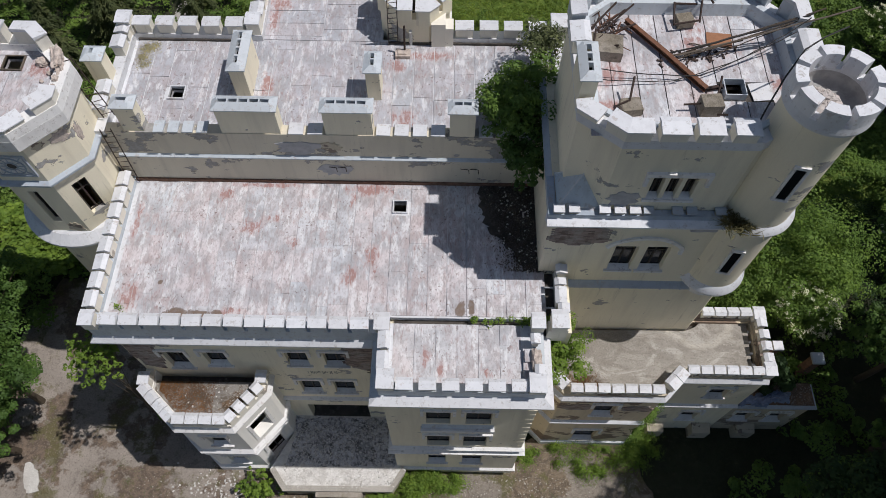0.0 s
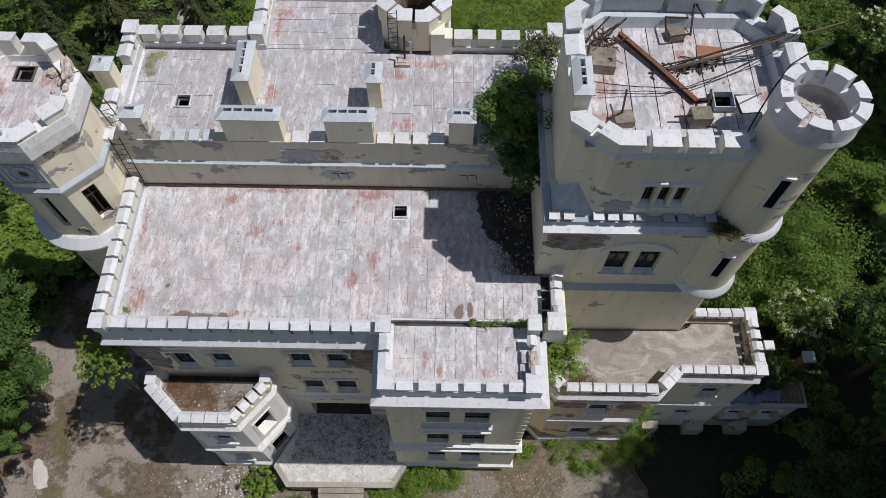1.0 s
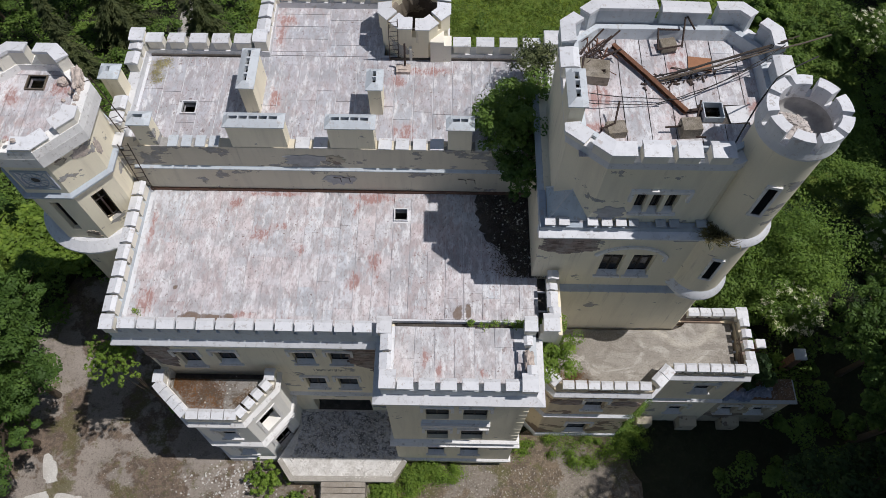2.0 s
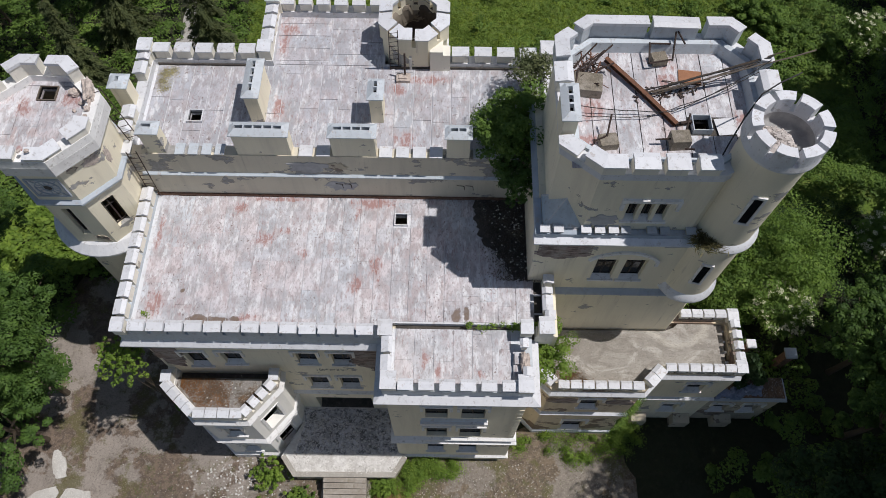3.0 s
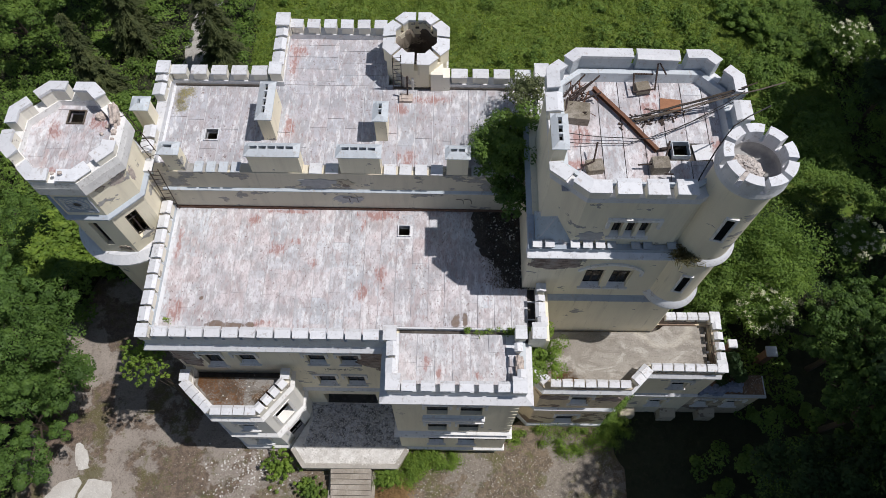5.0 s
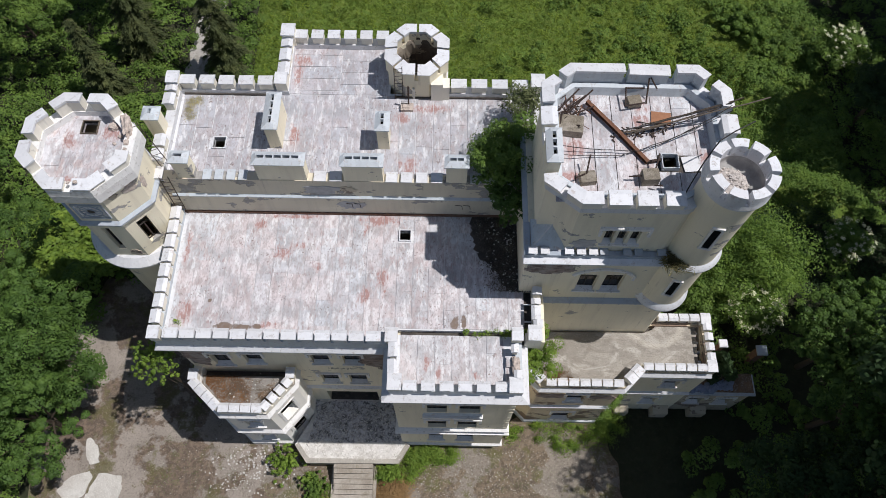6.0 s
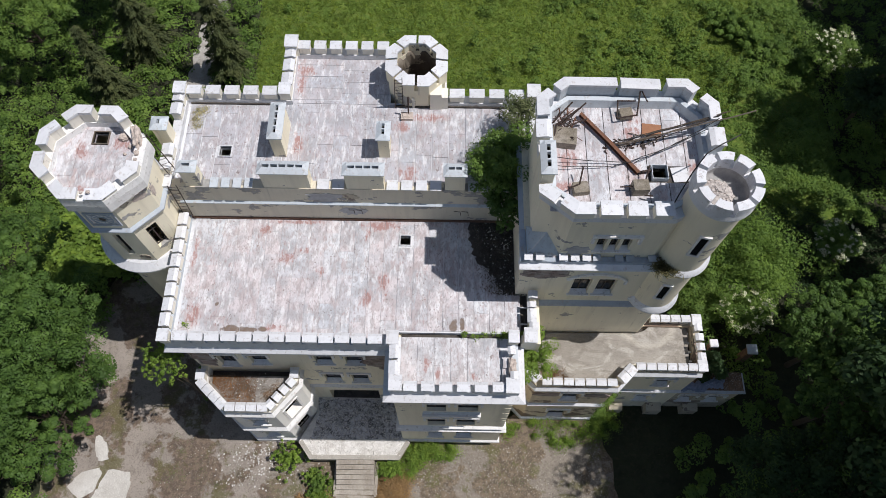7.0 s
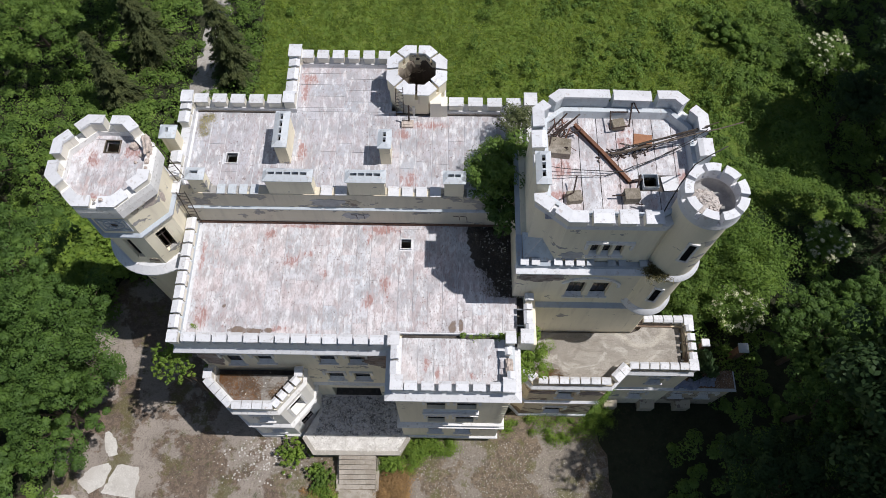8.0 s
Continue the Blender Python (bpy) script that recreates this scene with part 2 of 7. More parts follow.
def forecourt(name, asphalt, dirt, moss, dirt_from, moss_from, grain=0.55):
    """Worn paving with hard-edged patches of dirt and moss."""
    m, nt, b = material(name)
    c = mix(nt, ramp(nt, noise_at(nt, 0.5, 6, 0.6), 0.35, 0.65), asphalt, tuple(v * 0.78 for v in asphalt))
    soil = ramp(nt, noise_at(nt, 0.27, 8, 0.62, None, (3, 7, 0)), dirt_from, dirt_from + 0.025)
    tone = mix(nt, ramp(nt, noise_at(nt, 2.4, 8, 0.75), 0.45, 0.56), dirt, tuple(v * 0.55 for v in dirt))
    c = mix(nt, times(nt, soil, 0.92), c, tone)
    green = ramp(nt, noise_at(nt, 0.55, 9, 0.72, None, (9, 2, 0)), moss_from, moss_from + 0.06)
    c = mix(nt, times(nt, green, 0.8), c, moss)
    stain = ramp(nt, noise_at(nt, 1.1, 8, 0.7, None, (5, 5, 0)), 0.55, 0.62)
    c = mix(nt, times(nt, stain, 0.4), c, (0.10, 0.085, 0.07))
    crack = ramp(nt, noise_at(nt, 7.0, 8, 0.78), 0.52, 0.62)
    c = mix(nt, times(nt, crack, grain), c, tuple(v * 0.5 for v in dirt))
    dark = ramp(nt, noise_at(nt, 9, 8, 0.8, None, (6, 1, 0)), 0.53, 0.60)
    c = mix(nt, times(nt, dark, 0.5), c, tuple(v * 0.4 for v in dirt))
    gravel = noise_at(nt, 11, 8, 0.8, None, (1, 3, 0))
    c = mix(nt, times(nt, ramp(nt, gravel, 0.55, 0.61), grain), c, tuple(min(0.62, v * 1.8) for v in asphalt))
    nt.links.new(c, b.inputs["Base Color"])
    b.inputs["Roughness"].default_value = 0.95
    bump(nt, b, mix(nt, 0.5, mix(nt, gravel, (0, 0, 0), (1, 1, 1)), soil), 0.8, 0.05)
    return m


CONCRETE, _nt, _b = material("gravelly_concrete")
_c = mix(_nt, ramp(_nt, noise_at(_nt, 0.5, 6, 0.62), 0.38, 0.62), (0.40, 0.37, 0.325), (0.275, 0.25, 0.215))
_flow = noise_at(_nt, 0.42, 5, 0.55, (1.0, 1.5, 1.0), (3, 5, 0))
_flow.node.inputs["Distortion"].default_value = 1.6
_c = mix(_nt, times(_nt, ramp(_nt, _flow, 0.53, 0.60), 0.6), _c, (0.56, 0.53, 0.48))
_flow = noise_at(_nt, 1.1, 7, 0.66, (0.7, 1.6, 1.0), (7, 1, 0))
_flow.node.inputs["Distortion"].default_value = 1.2
_c = mix(_nt, times(_nt, ramp(_nt, _flow, 0.52, 0.58), 0.5), _c, (0.215, 0.19, 0.16))
_ring = _nt.nodes.new("ShaderNodeMapping")
_ring.inputs["Location"].default_value, _ring.inputs["Scale"].default_value = (-7.0, -10.0, 0.0), (0.70, 0.72, 0.0)
_nt.links.new(_nt.nodes.new("ShaderNodeNewGeometry").outputs["Position"], _ring.inputs["Vector"])
_len = _nt.nodes.new("ShaderNodeVectorMath")
_len.operation = "LENGTH"
_nt.links.new(_ring.outputs["Vector"], _len.inputs[0])
_sum = _nt.nodes.new("ShaderNodeMath")
_nt.links.new(_len.outputs["Value"], _sum.inputs[0])
_nt.links.new(times(_nt, noise_at(_nt, 0.8, 4, 0.6, None, (2, 2, 0)), 0.7), _sum.inputs[1])
_c = mix(_nt, times(_nt, times(_nt, ramp(_nt, _sum.outputs[0], 1.42, 1.58), ramp(_nt, _sum.outputs[0], 1.78, 1.62)), 0.55), _c, (0.60, 0.56, 0.48))
_grain = noise_at(_nt, 13, 8, 0.8)
_c = mix(_nt, times(_nt, ramp(_nt, _grain, 0.51, 0.60), 0.55), _c, (0.15, 0.13, 0.11))
_c = mix(_nt, times(_nt, ramp(_nt, noise_at(_nt, 10, 8, 0.8, None, (4, 4, 4)), 0.57, 0.64), 0.5), _c, (0.62, 0.59, 0.54))
_nt.links.new(_c, _b.inputs["Base Color"])
_b.inputs["Roughness"].default_value = 0.95
bump(_nt, _b, _grain, 0.7, 0.04)
SOIL_ROOF = forecourt("soil_covered_roof", (0.33, 0.31, 0.285), (0.20, 0.115, 0.06), (0.09, 0.06, 0.035), 0.49, 0.52)
DRIVE = forecourt("worn_asphalt_drive", (0.335, 0.292, 0.252), (0.180, 0.130, 0.094), (0.115, 0.105, 0.040), 0.495, 0.53, 0.25)
DIRT = forecourt("trodden_dirt", (0.275, 0.24, 0.20), (0.205, 0.155, 0.105), (0.125, 0.12, 0.045), 0.47, 0.525)
# leaf soil with its colour lowered to deepen the shaded ground
SOIL = rough_ground("shade_dark_leaf_soil", (0.032, 0.038, 0.016), (0.020, 0.026, 0.010), (0.055, 0.048, 0.026), 3.0)
MEADOW = rough_ground("meadow_turf", (0.110, 0.175, 0.022), (0.075, 0.125, 0.016), (0.185, 0.215, 0.042), 1.6, 0.12)
PATH_STONE = rough_ground("worn_grey_path", (0.42, 0.40, 0.37), (0.30, 0.275, 0.25), (0.20, 0.18, 0.14), 1.4)
SLABS = rough_ground("pale_concrete_slab", (0.46, 0.43, 0.38), (0.36, 0.33, 0.29), (0.28, 0.26, 0.22), 0.9)
SLAB_PALE = rough_ground("bleached_concrete_slab", (0.62, 0.60, 0.56), (0.52, 0.49, 0.45), (0.40, 0.37, 0.33), 0.9)
# pale paving, brightened for the sunlit front strip of the terrace
PAVING = rough_ground("littered_terrace_paving", (0.80, 0.78, 0.74), (0.52, 0.49, 0.45), (0.86, 0.84, 0.81), 3.2)
# dark, mottled copy of the paving that carries the terrace's shade in its colour
SHADED_PAVING, _nt, _b = material("shade_dark_littered_paving")
_c = mix(_nt, ramp(_nt, noise_at(_nt, 3.4, 8, 0.78), 0.41, 0.56), (0.13, 0.128, 0.13), (0.66, 0.66, 0.68))
_c = mix(_nt, times(_nt, ramp(_nt, noise_at(_nt, 1.0, 4, 0.6, None, (3, 1, 0)), 0.45, 0.6), 0.5), _c, (0.15, 0.14, 0.135))
_c = mix(_nt, times(_nt, ramp(_nt, noise_at(_nt, 9.0, 5, 0.7, None, (1, 6, 0)), 0.54, 0.58), 0.85), _c, (0.74, 0.73, 0.71))
_nt.links.new(_c, _b.inputs["Base Color"])
_b.inputs["Roughness"].default_value = 0.95
bump(_nt, _b, noise_at(_nt, 12, 5, 0.7), 0.7, 0.04)
STONE = rough_ground("grey_stair_stone", (0.44, 0.395, 0.34), (0.32, 0.28, 0.235), (0.24, 0.21, 0.15), 2.2)
DEBRIS = rough_ground("dark_roof_debris", (0.095, 0.083, 0.072), (0.055, 0.048, 0.043), (0.16, 0.14, 0.12), 2.6)


def plain(name, colour, rough=0.7, metal=0.0, vary=0.35, scale=6.0):
    m, nt, b = material(name)
    c = mix(nt, times(nt, ramp(nt, noise_at(nt, scale, 6, 0.65), 0.4, 0.65), vary), colour, tuple(v * 0.45 for v in colour))
    nt.links.new(c, b.inputs["Base Color"])
    b.inputs["Roughness"].default_value, b.inputs["Metallic"].default_value = rough, metal
    bump(nt, b, noise_at(nt, scale * 3, 4), 0.3, 0.01)
    return m


DARK = plain("dark_interior_render", (0.10, 0.09, 0.08), 0.95)
# near-black that imitates the unlit depth of the flues
FLUE_DARK = plain("flue_darkness", (0.012, 0.011, 0.010), 0.95)
MASONRY = plain("broken_masonry", (0.60, 0.51, 0.45), 0.95, 0.0, 0.8, 7)
RUBBLE_GREY = plain("grey_mortar_rubble", (0.62, 0.60, 0.57), 0.95, 0.0, 0.4, 5)
TURRET_DUST = plain("pinkish_mortar_rubble", (0.60, 0.545, 0.51), 0.95, 0.0, 0.45, 6)
WOOD_DARK = plain("dark_split_wood", (0.10, 0.075, 0.055), 0.9, 0.0, 0.6, 9)
FRAME = plain("dark_painted_timber", (0.055, 0.045, 0.038), 0.7)
WOOD = plain("grey_weathered_wood", (0.16, 0.13, 0.10), 0.85)
RUST = plain("rusty_steel", (0.20, 0.09, 0.05), 0.8, 0.1, 0.6, 9)
RUST_DARK = plain("dark_rusted_iron", (0.055, 0.035, 0.028), 0.8, 0.1)
CABLE = plain("black_cable_sheath", (0.035, 0.032, 0.03), 0.6)
BRICK = plain("exposed_brickwork", (0.24, 0.135, 0.09), 0.95, 0.0, 0.8, 7)
BARED, _nt, _b = material("bared_old_brick")
_geo = _nt.nodes.new("ShaderNodeNewGeometry")
_c = mix(_nt, _geo.outputs["Random Per Island"], (0.17, 0.125, 0.105), (0.40, 0.31, 0.275))
_c = mix(_nt, times(_nt, ramp(_nt, noise_at(_nt, 1.7, 6, 0.7), 0.45, 0.6), 0.7), _c, (0.42, 0.385, 0.35))
_nt.links.new(_c, _b.inputs["Base Color"])
_b.inputs["Roughness"].default_value = 0.95
BARK = plain("brown_bark", (0.10, 0.075, 0.05), 0.95)
CRUMB = plain("white_plaster_crumbs", (0.76, 0.74, 0.69), 0.9, 0.0, 0.25, 9)
INK = plain("faded_dark_lettering", (0.27, 0.26, 0.23), 0.9)
BLUE_JUNK = plain("faded_blue_sheeting", (0.22, 0.27, 0.38), 0.6)
GLASS, _nt, _b = material("dusty_window_glass")
_b.inputs["Base Color"].default_value = (0.012, 0.013, 0.015, 1)
_b.inputs["Roughness"].default_value = 0.12
_b.inputs["Specular IOR Level"].default_value = 0.2


def foliage(name, dark, light, gloss=0.45):
    m, nt, b = material(name)
    geo = nt.nodes.new("ShaderNodeNewGeometry")
    c = mix(nt, ramp(nt, geo.outputs["Random Per Island"], -1.0, 2.0), dark, light)
    c = mix(nt, times(nt, ramp(nt, noise_at(nt, 0.30, 5, 0.6), 0.42, 0.62), 0.5), c, tuple(v * 0.6 for v in dark))
    c = mix(nt, times(nt, ramp(nt, noise_at(nt, 1.3, 4, 0.6, None, (2, 5, 1)), 0.47, 0.63), 0.5), c, tuple(v * f for v, f in zip(light, (1.28, 1.22, 1.1))))
    nt.links.new(c, b.inputs["Base Color"])
    b.inputs["Roughness"].default_value = gloss
    b.inputs["Specular IOR Level"].default_value = 0.25
    tr = nt.nodes.new("ShaderNodeBsdfTranslucent")
    nt.links.new(c, tr.inputs["Color"])
    ms = nt.nodes.new("ShaderNodeMixShader")
    ms.inputs[0].default_value = 0.22
    nt.links.new(b.outputs[0], ms.inputs[1])
    nt.links.new(tr.outputs[0], ms.inputs[2])
    nt.links.new(ms.outputs[0], nt.nodes["Material Output"].inputs["Surface"])
    return m


LEAF_OAK = foliage("dark_green_leaves", (0.038, 0.084, 0.019), (0.124, 0.216, 0.046), 0.6)
LEAF_FRESH = foliage("fresh_green_leaves", (0.105, 0.195, 0.026), (0.23, 0.33, 0.055), 0.6)
LEAF_VINE = foliage("undergrowth_leaves", (0.068, 0.138, 0.026), (0.178, 0.272, 0.054), 0.62)
LEAF_CONIFER = foliage("conifer_needles", (0.044, 0.068, 0.027), (0.140, 0.160, 0.062), 0.7)
LEAF_GRASS = foliage("grass_blades", (0.088, 0.150, 0.018), (0.225, 0.305, 0.044), 0.7)
LEAF_DRY = foliage("dry_twigs_and_weeds", (0.14, 0.13, 0.06), (0.28, 0.25, 0.12), 0.8)
LEAF_DEAD = foliage("dead_brown_leaves", (0.10, 0.06, 0.035), (0.26, 0.16, 0.08), 0.8)
LEAF_STRAW = foliage("straw_grass", (0.36, 0.33, 0.16), (0.55, 0.50, 0.30), 0.8)
# darkened copy of the leaf colours for plants that stand in shade
LEAF_SHADE = foliage("shade_darkened_leaves", (0.022, 0.052, 0.018), (0.055, 0.098, 0.032), 0.65)
LEAF_RUST = foliage("withered_ferns", (0.27, 0.165, 0.07), (0.48, 0.32, 0.16), 0.8)
LEAF_MID = foliage("climbing_leaves", (0.070, 0.144, 0.025), (0.180, 0.278, 0.050), 0.6)
LEAF_DULL = foliage("dull_olive_leaves", (0.07, 0.095, 0.04), (0.19, 0.215, 0.10), 0.7)
BLOSSOM = foliage("cream_elder_blossom", (0.60, 0.61, 0.40), (0.78, 0.79, 0.58), 0.7)


# ---- building helpers ----
WORLD = {}


def place(ob, parent, m):
    if parent is not None:
        ob.parent = parent
        ob.matrix_parent_inverse = WORLD[parent].inverted()
    ob.matrix_basis = m
    WORLD[ob] = m.copy()
    return ob


def thing(name, loc, label, category, group="", kind=""):
    ob = new(name)
    ob.empty_display_size = 0.3
    place(ob, None, Matrix.Translation(loc))
    return tagged(ob, label, category, group, kind)


def to_mesh(name, bm, mat, smooth=False):
    me = bpy.data.meshes.new(name)
    bmesh.ops.recalc_face_normals(bm, faces=bm.faces)
    bm.to_mesh(me)
    bm.free()
    for m in (mat if isinstance(mat, (list, tuple)) else [mat]):
        me.materials.append(m)
    if smooth:
        for p in me.polygons:
            p.use_smooth = True
    return me


def part(name, bm, mat, parent, label="", m=None, smooth=False):
    me = bm if isinstance(bm, bpy.types.Mesh) else to_mesh(name, bm, mat, smooth)
    ob = new(name, me)
    place(ob, parent, m if m is not None else Matrix())
    return tagged(ob, label)


def box(bm, x0, x1, y0, y1, z0, z1, m=None):
    vs = [bm.verts.new(Vector((x, y, z))) for z in (z0, z1) for x, y in ((x0, y0), (x1, y0), (x1, y1), (x0, y1))]
    for f in ((3, 2, 1, 0), (4, 5, 6, 7), (0, 1, 5, 4), (1, 2, 6, 5), (2, 3, 7, 6), (3, 0, 4, 7)):
        bm.faces.new([vs[i] for i in f])
    if m is not None:
        bmesh.ops.transform(bm, matrix=m, verts=vs)
    return vs


def prism(bm, pts, z0, z1):
    lo = [bm.verts.new((x, y, z0)) for x, y in pts]
    hi = [bm.verts.new((x, y, z1)) for x, y in pts]
    bm.faces.new(lo[::-1])
    bm.faces.new(hi)
    n = len(pts)
    for i in range(n):
        bm.faces.new((lo[i], lo[(i + 1) % n], hi[(i + 1) % n], hi[i]))


def offset(pts, d, closed=True):
    """Moves a counter-clockwise outline outwards by d (mitred)."""
    n, out = len(pts), []
    for i in range(n):
        p = Vector(pts[i])
        a = Vector(pts[i - 1]) if (closed or i > 0) else None
        c = Vector(pts[(i + 1) % n]) if (closed or i < n - 1) else None
        d1 = (p - a).normalized() if a is not None else (c - p).normalized()
        d2 = (c - p).normalized() if c is not None else d1
        n1, n2 = Vector((d1.y, -d1.x)), Vector((d2.y, -d2.x))
        k = n1 + n2
        out.append(tuple(p + k * (d / max(0.3, 1 + n1.dot(n2)))))
    return out


def sweep(bm, pts, profile, closed=True):
    """Runs a closed profile of (outward, z) along an outline."""
    rings = [[bm.verts.new((x, y, z)) for x, y in offset(pts, o, closed)] for o, z in profile]
    n, k = len(pts), len(profile)
    for j in range(k):
        a, b = rings[j], rings[(j + 1) % k]
        for i in range(n if closed else n - 1):
            bm.faces.new((a[i], a[(i + 1) % n], b[(i + 1) % n], b[i]))
    if not closed:
        bm.faces.new([r[0] for r in rings])
        bm.faces.new([r[-1] for r in rings][::-1])


def holed(bm, us, vs, holes, point):
    """A plate with square holes: point(u, v, side) gives the corners on its two sides."""
    us = sorted({*us, *(h[0] for h in holes), *(h[1] for h in holes)})
    vs = sorted({*vs, *(h[2] for h in holes), *(h[3] for h in holes)})
    made = {}

    def vert(i, j, s):
        if (i, j, s) not in made:
            made[(i, j, s)] = bm.verts.new(point(us[i], vs[j], s))
        return made[(i, j, s)]

    def solid(i, j):
        if not (0 <= i < len(us) - 1 and 0 <= j < len(vs) - 1):
            return False
        u, v = (us[i] + us[i + 1]) / 2, (vs[j] + vs[j + 1]) / 2
        return not any(h[0] < u < h[1] and h[2] < v < h[3] for h in holes)

    for i in range(len(us) - 1):
        for j in range(len(vs) - 1):
            if not solid(i, j):
                continue
            bm.faces.new([vert(i, j, 0), vert(i + 1, j, 0), vert(i + 1, j + 1, 0), vert(i, j + 1, 0)])
            bm.faces.new([vert(i, j + 1, 1), vert(i + 1, j + 1, 1), vert(i + 1, j, 1), vert(i, j, 1)])
            for di, dj, a, b in ((-1, 0, (i, j), (i, j + 1)), (1, 0, (i + 1, j), (i + 1, j + 1)),
                                 (0, -1, (i, j), (i + 1, j)), (0, 1, (i, j + 1), (i + 1, j + 1))):
                if not solid(i + di, j + dj):
                    bm.faces.new([vert(*a, 0), vert(*b, 0), vert(*b, 1), vert(*a, 1)])


def walls(parent, pts, z0, z1, mat, thick=0.45, openings=None, closed=True, skip=(), name="wall", mats=None):
    """One wall with its openings for each edge of an outline. openings: edge -> [(u0, u1, v0, v1)] in metres along it and up."""
    openings, mats = openings or {}, mats or {}
    inner = offset(pts, -thick, closed)
    n = len(pts)
    for i in range(n if closed else n - 1):
        if i in skip:
            continue
        a, b = Vector(pts[i]), Vector(pts[(i + 1) % n])
        c, d = Vector(inner[i]), Vector(inner[(i + 1) % n])
        length = (b - a).length

        def point(u, v, s):
            p, q = a.lerp(b, u / length), c.lerp(d, u / length)
            e = (p if s == 0 else q)
            if s == 1 and 0 < u < length:
                along = (b - a) / length
                inward = Vector((-along.y, along.x))
                e = p + inward * thick
            return (e.x, e.y, v)

        bm = bmesh.new()
        holed(bm, [0, length], [z0, z1], openings.get(i, []), point)
        part(name, bm, mats.get(i, mat), parent)


def edge_pose(pts, i, u, z, depth=0.0):
    """The pose of a thing set into edge i: x along the wall, y inwards, z up."""
    a, b = Vector(pts[i]), Vector(pts[(i + 1) % len(pts)])
    d = (b - a).normalized()
    inward = Vector((-d.y, d.x))
    p = a + d * u + inward * depth
    return Matrix(((d.x, inward.x, 0, p.x), (d.y, inward.y, 0, p.y), (0, 0, 1, z), (0, 0, 0, 1)))


MESHES = {}


def shared(key, build):
    if key not in MESHES:
        MESHES[key] = build()
    return MESHES[key]


def window(parent, pts, i, u0, u1, z0, z1, surround=True, sill=True, glazed=True, trim=TRIM, arch=False, state=""):
    """A casement in an opening of edge i, with its frame, panes, sill and raised surround."""
    w, h = round(u1 - u0, 2), round(z1 - z0, 2)
    m = edge_pose(pts, i, u0, z0)

    def frame_mesh():
        bm = bmesh.new()
        t, e = 0.06, 0.004
        cols = [(t, w / 2 - 0.035), (w / 2 + 0.035, w - t)]
        rows = [(t, h * 0.66), (h * 0.66 + 0.05, h - t)] if h > 1.2 else [(t, h - t)]
        holed(bm, [e, w - e], [e, h - e], [(a, b, c, d) for a, b in cols for c, d in rows], lambda u, v, s: (u, 0.22 if s == 0 else 0.28, v))
        return to_mesh("window", bm, FRAME)

    win = part("window", shared(("wf", w, h), frame_mesh), None, parent, state, m)
    if glazed:
        for k in (0, 1):
            def pane_mesh(k=k):
                bm = bmesh.new()
                box(bm, 0.06 if k == 0 else w / 2 + 0.04, w / 2 - 0.04 if k == 0 else w - 0.06, 0.245, 0.255, 0.06, h - 0.06)
                return to_mesh("pane", bm, GLASS)
            part("pane", shared(("wp", w, h, k), pane_mesh), None, win, "", m)
    if sill:
        def sill_mesh():
            bm = bmesh.new()
            box(bm, -0.12, w + 0.12, -0.10, 0.0, -0.12, -0.005)
            vs = box(bm, 0.004, w - 0.004, -0.02, 0.215, 0.004, 0.02)
            for v in vs:
                if v.co.z > 0.01 and v.co.y > 0.1:
                    v.co.z = 0.11
            bmesh.ops.bevel(bm, geom=bm.edges[:], offset=0.006, segments=1)
            return to_mesh("sill", bm, trim)
        part("sill", shared(("ws", w, trim.name), sill_mesh), None, win, "", m)
    if surround:
        def hood_mesh():
            bm = bmesh.new()
            box(bm, -0.22, w + 0.22, -0.09, 0.02, h + 0.10, h + 0.24)
            box(bm, -0.22, -0.09, -0.09, 0.02, h * 0.72, h + 0.098)
            box(bm, w + 0.09, w + 0.22, -0.09, 0.02, h * 0.72, h + 0.098)
            return to_mesh("hood_mould", bm, trim)
        part("hood_mould", shared(("wh", w, h, trim.name), hood_mesh), None, win, "", m)
    return win


def merlon_mesh(w, d, h, mat):
    def build():
        bm = bmesh.new()
        box(bm, -w / 2, w / 2, -d / 2, d / 2, 0, h)
        bmesh.ops.bevel(bm, geom=bm.edges[:], offset=0.015, segments=1)
        return to_mesh("merlon", bm, mat)
    return shared(("m", round(w, 2), round(d, 2), round(h, 2), mat.name), build)


def cap_mesh(w, d, mat, slope=0.10):
    def build():
        bm = bmesh.new()
        a, b, o, t = w / 2 + 0.03, d / 2 + 0.085, 0.05, slope
        lo = [bm.verts.new(v) for v in ((-a, -b, 0), (a, -b, 0), (a, b, 0), (-a, b, 0))]
        hi = [bm.verts.new(v) for v in ((-a, -b, o), (a, -b, o), (a, b, o), (-a, b, o))]
        rg = [bm.verts.new(v) for v in ((-a + 0.01, b * 0.35, o + t), (a - 0.01, b * 0.35, o + t))]
        bm.faces.new(lo[::-1])
        for i in range(4):
            bm.faces.new((lo[i], lo[(i + 1) % 4], hi[(i + 1) % 4], hi[i]))
        bm.faces.new((hi[0], hi[1], rg[1], rg[0]))
        bm.faces.new((hi[2], hi[3], rg[0], rg[1]))
        bm.faces.new((hi[1], hi[2], rg[1]))
        bm.faces.new((hi[3], hi[0], rg[0]))
        return to_mesh("cap", bm, mat)
    return shared(("c", round(w, 2), round(d, 2), mat.name, slope), build)


RNG = random.Random(11)


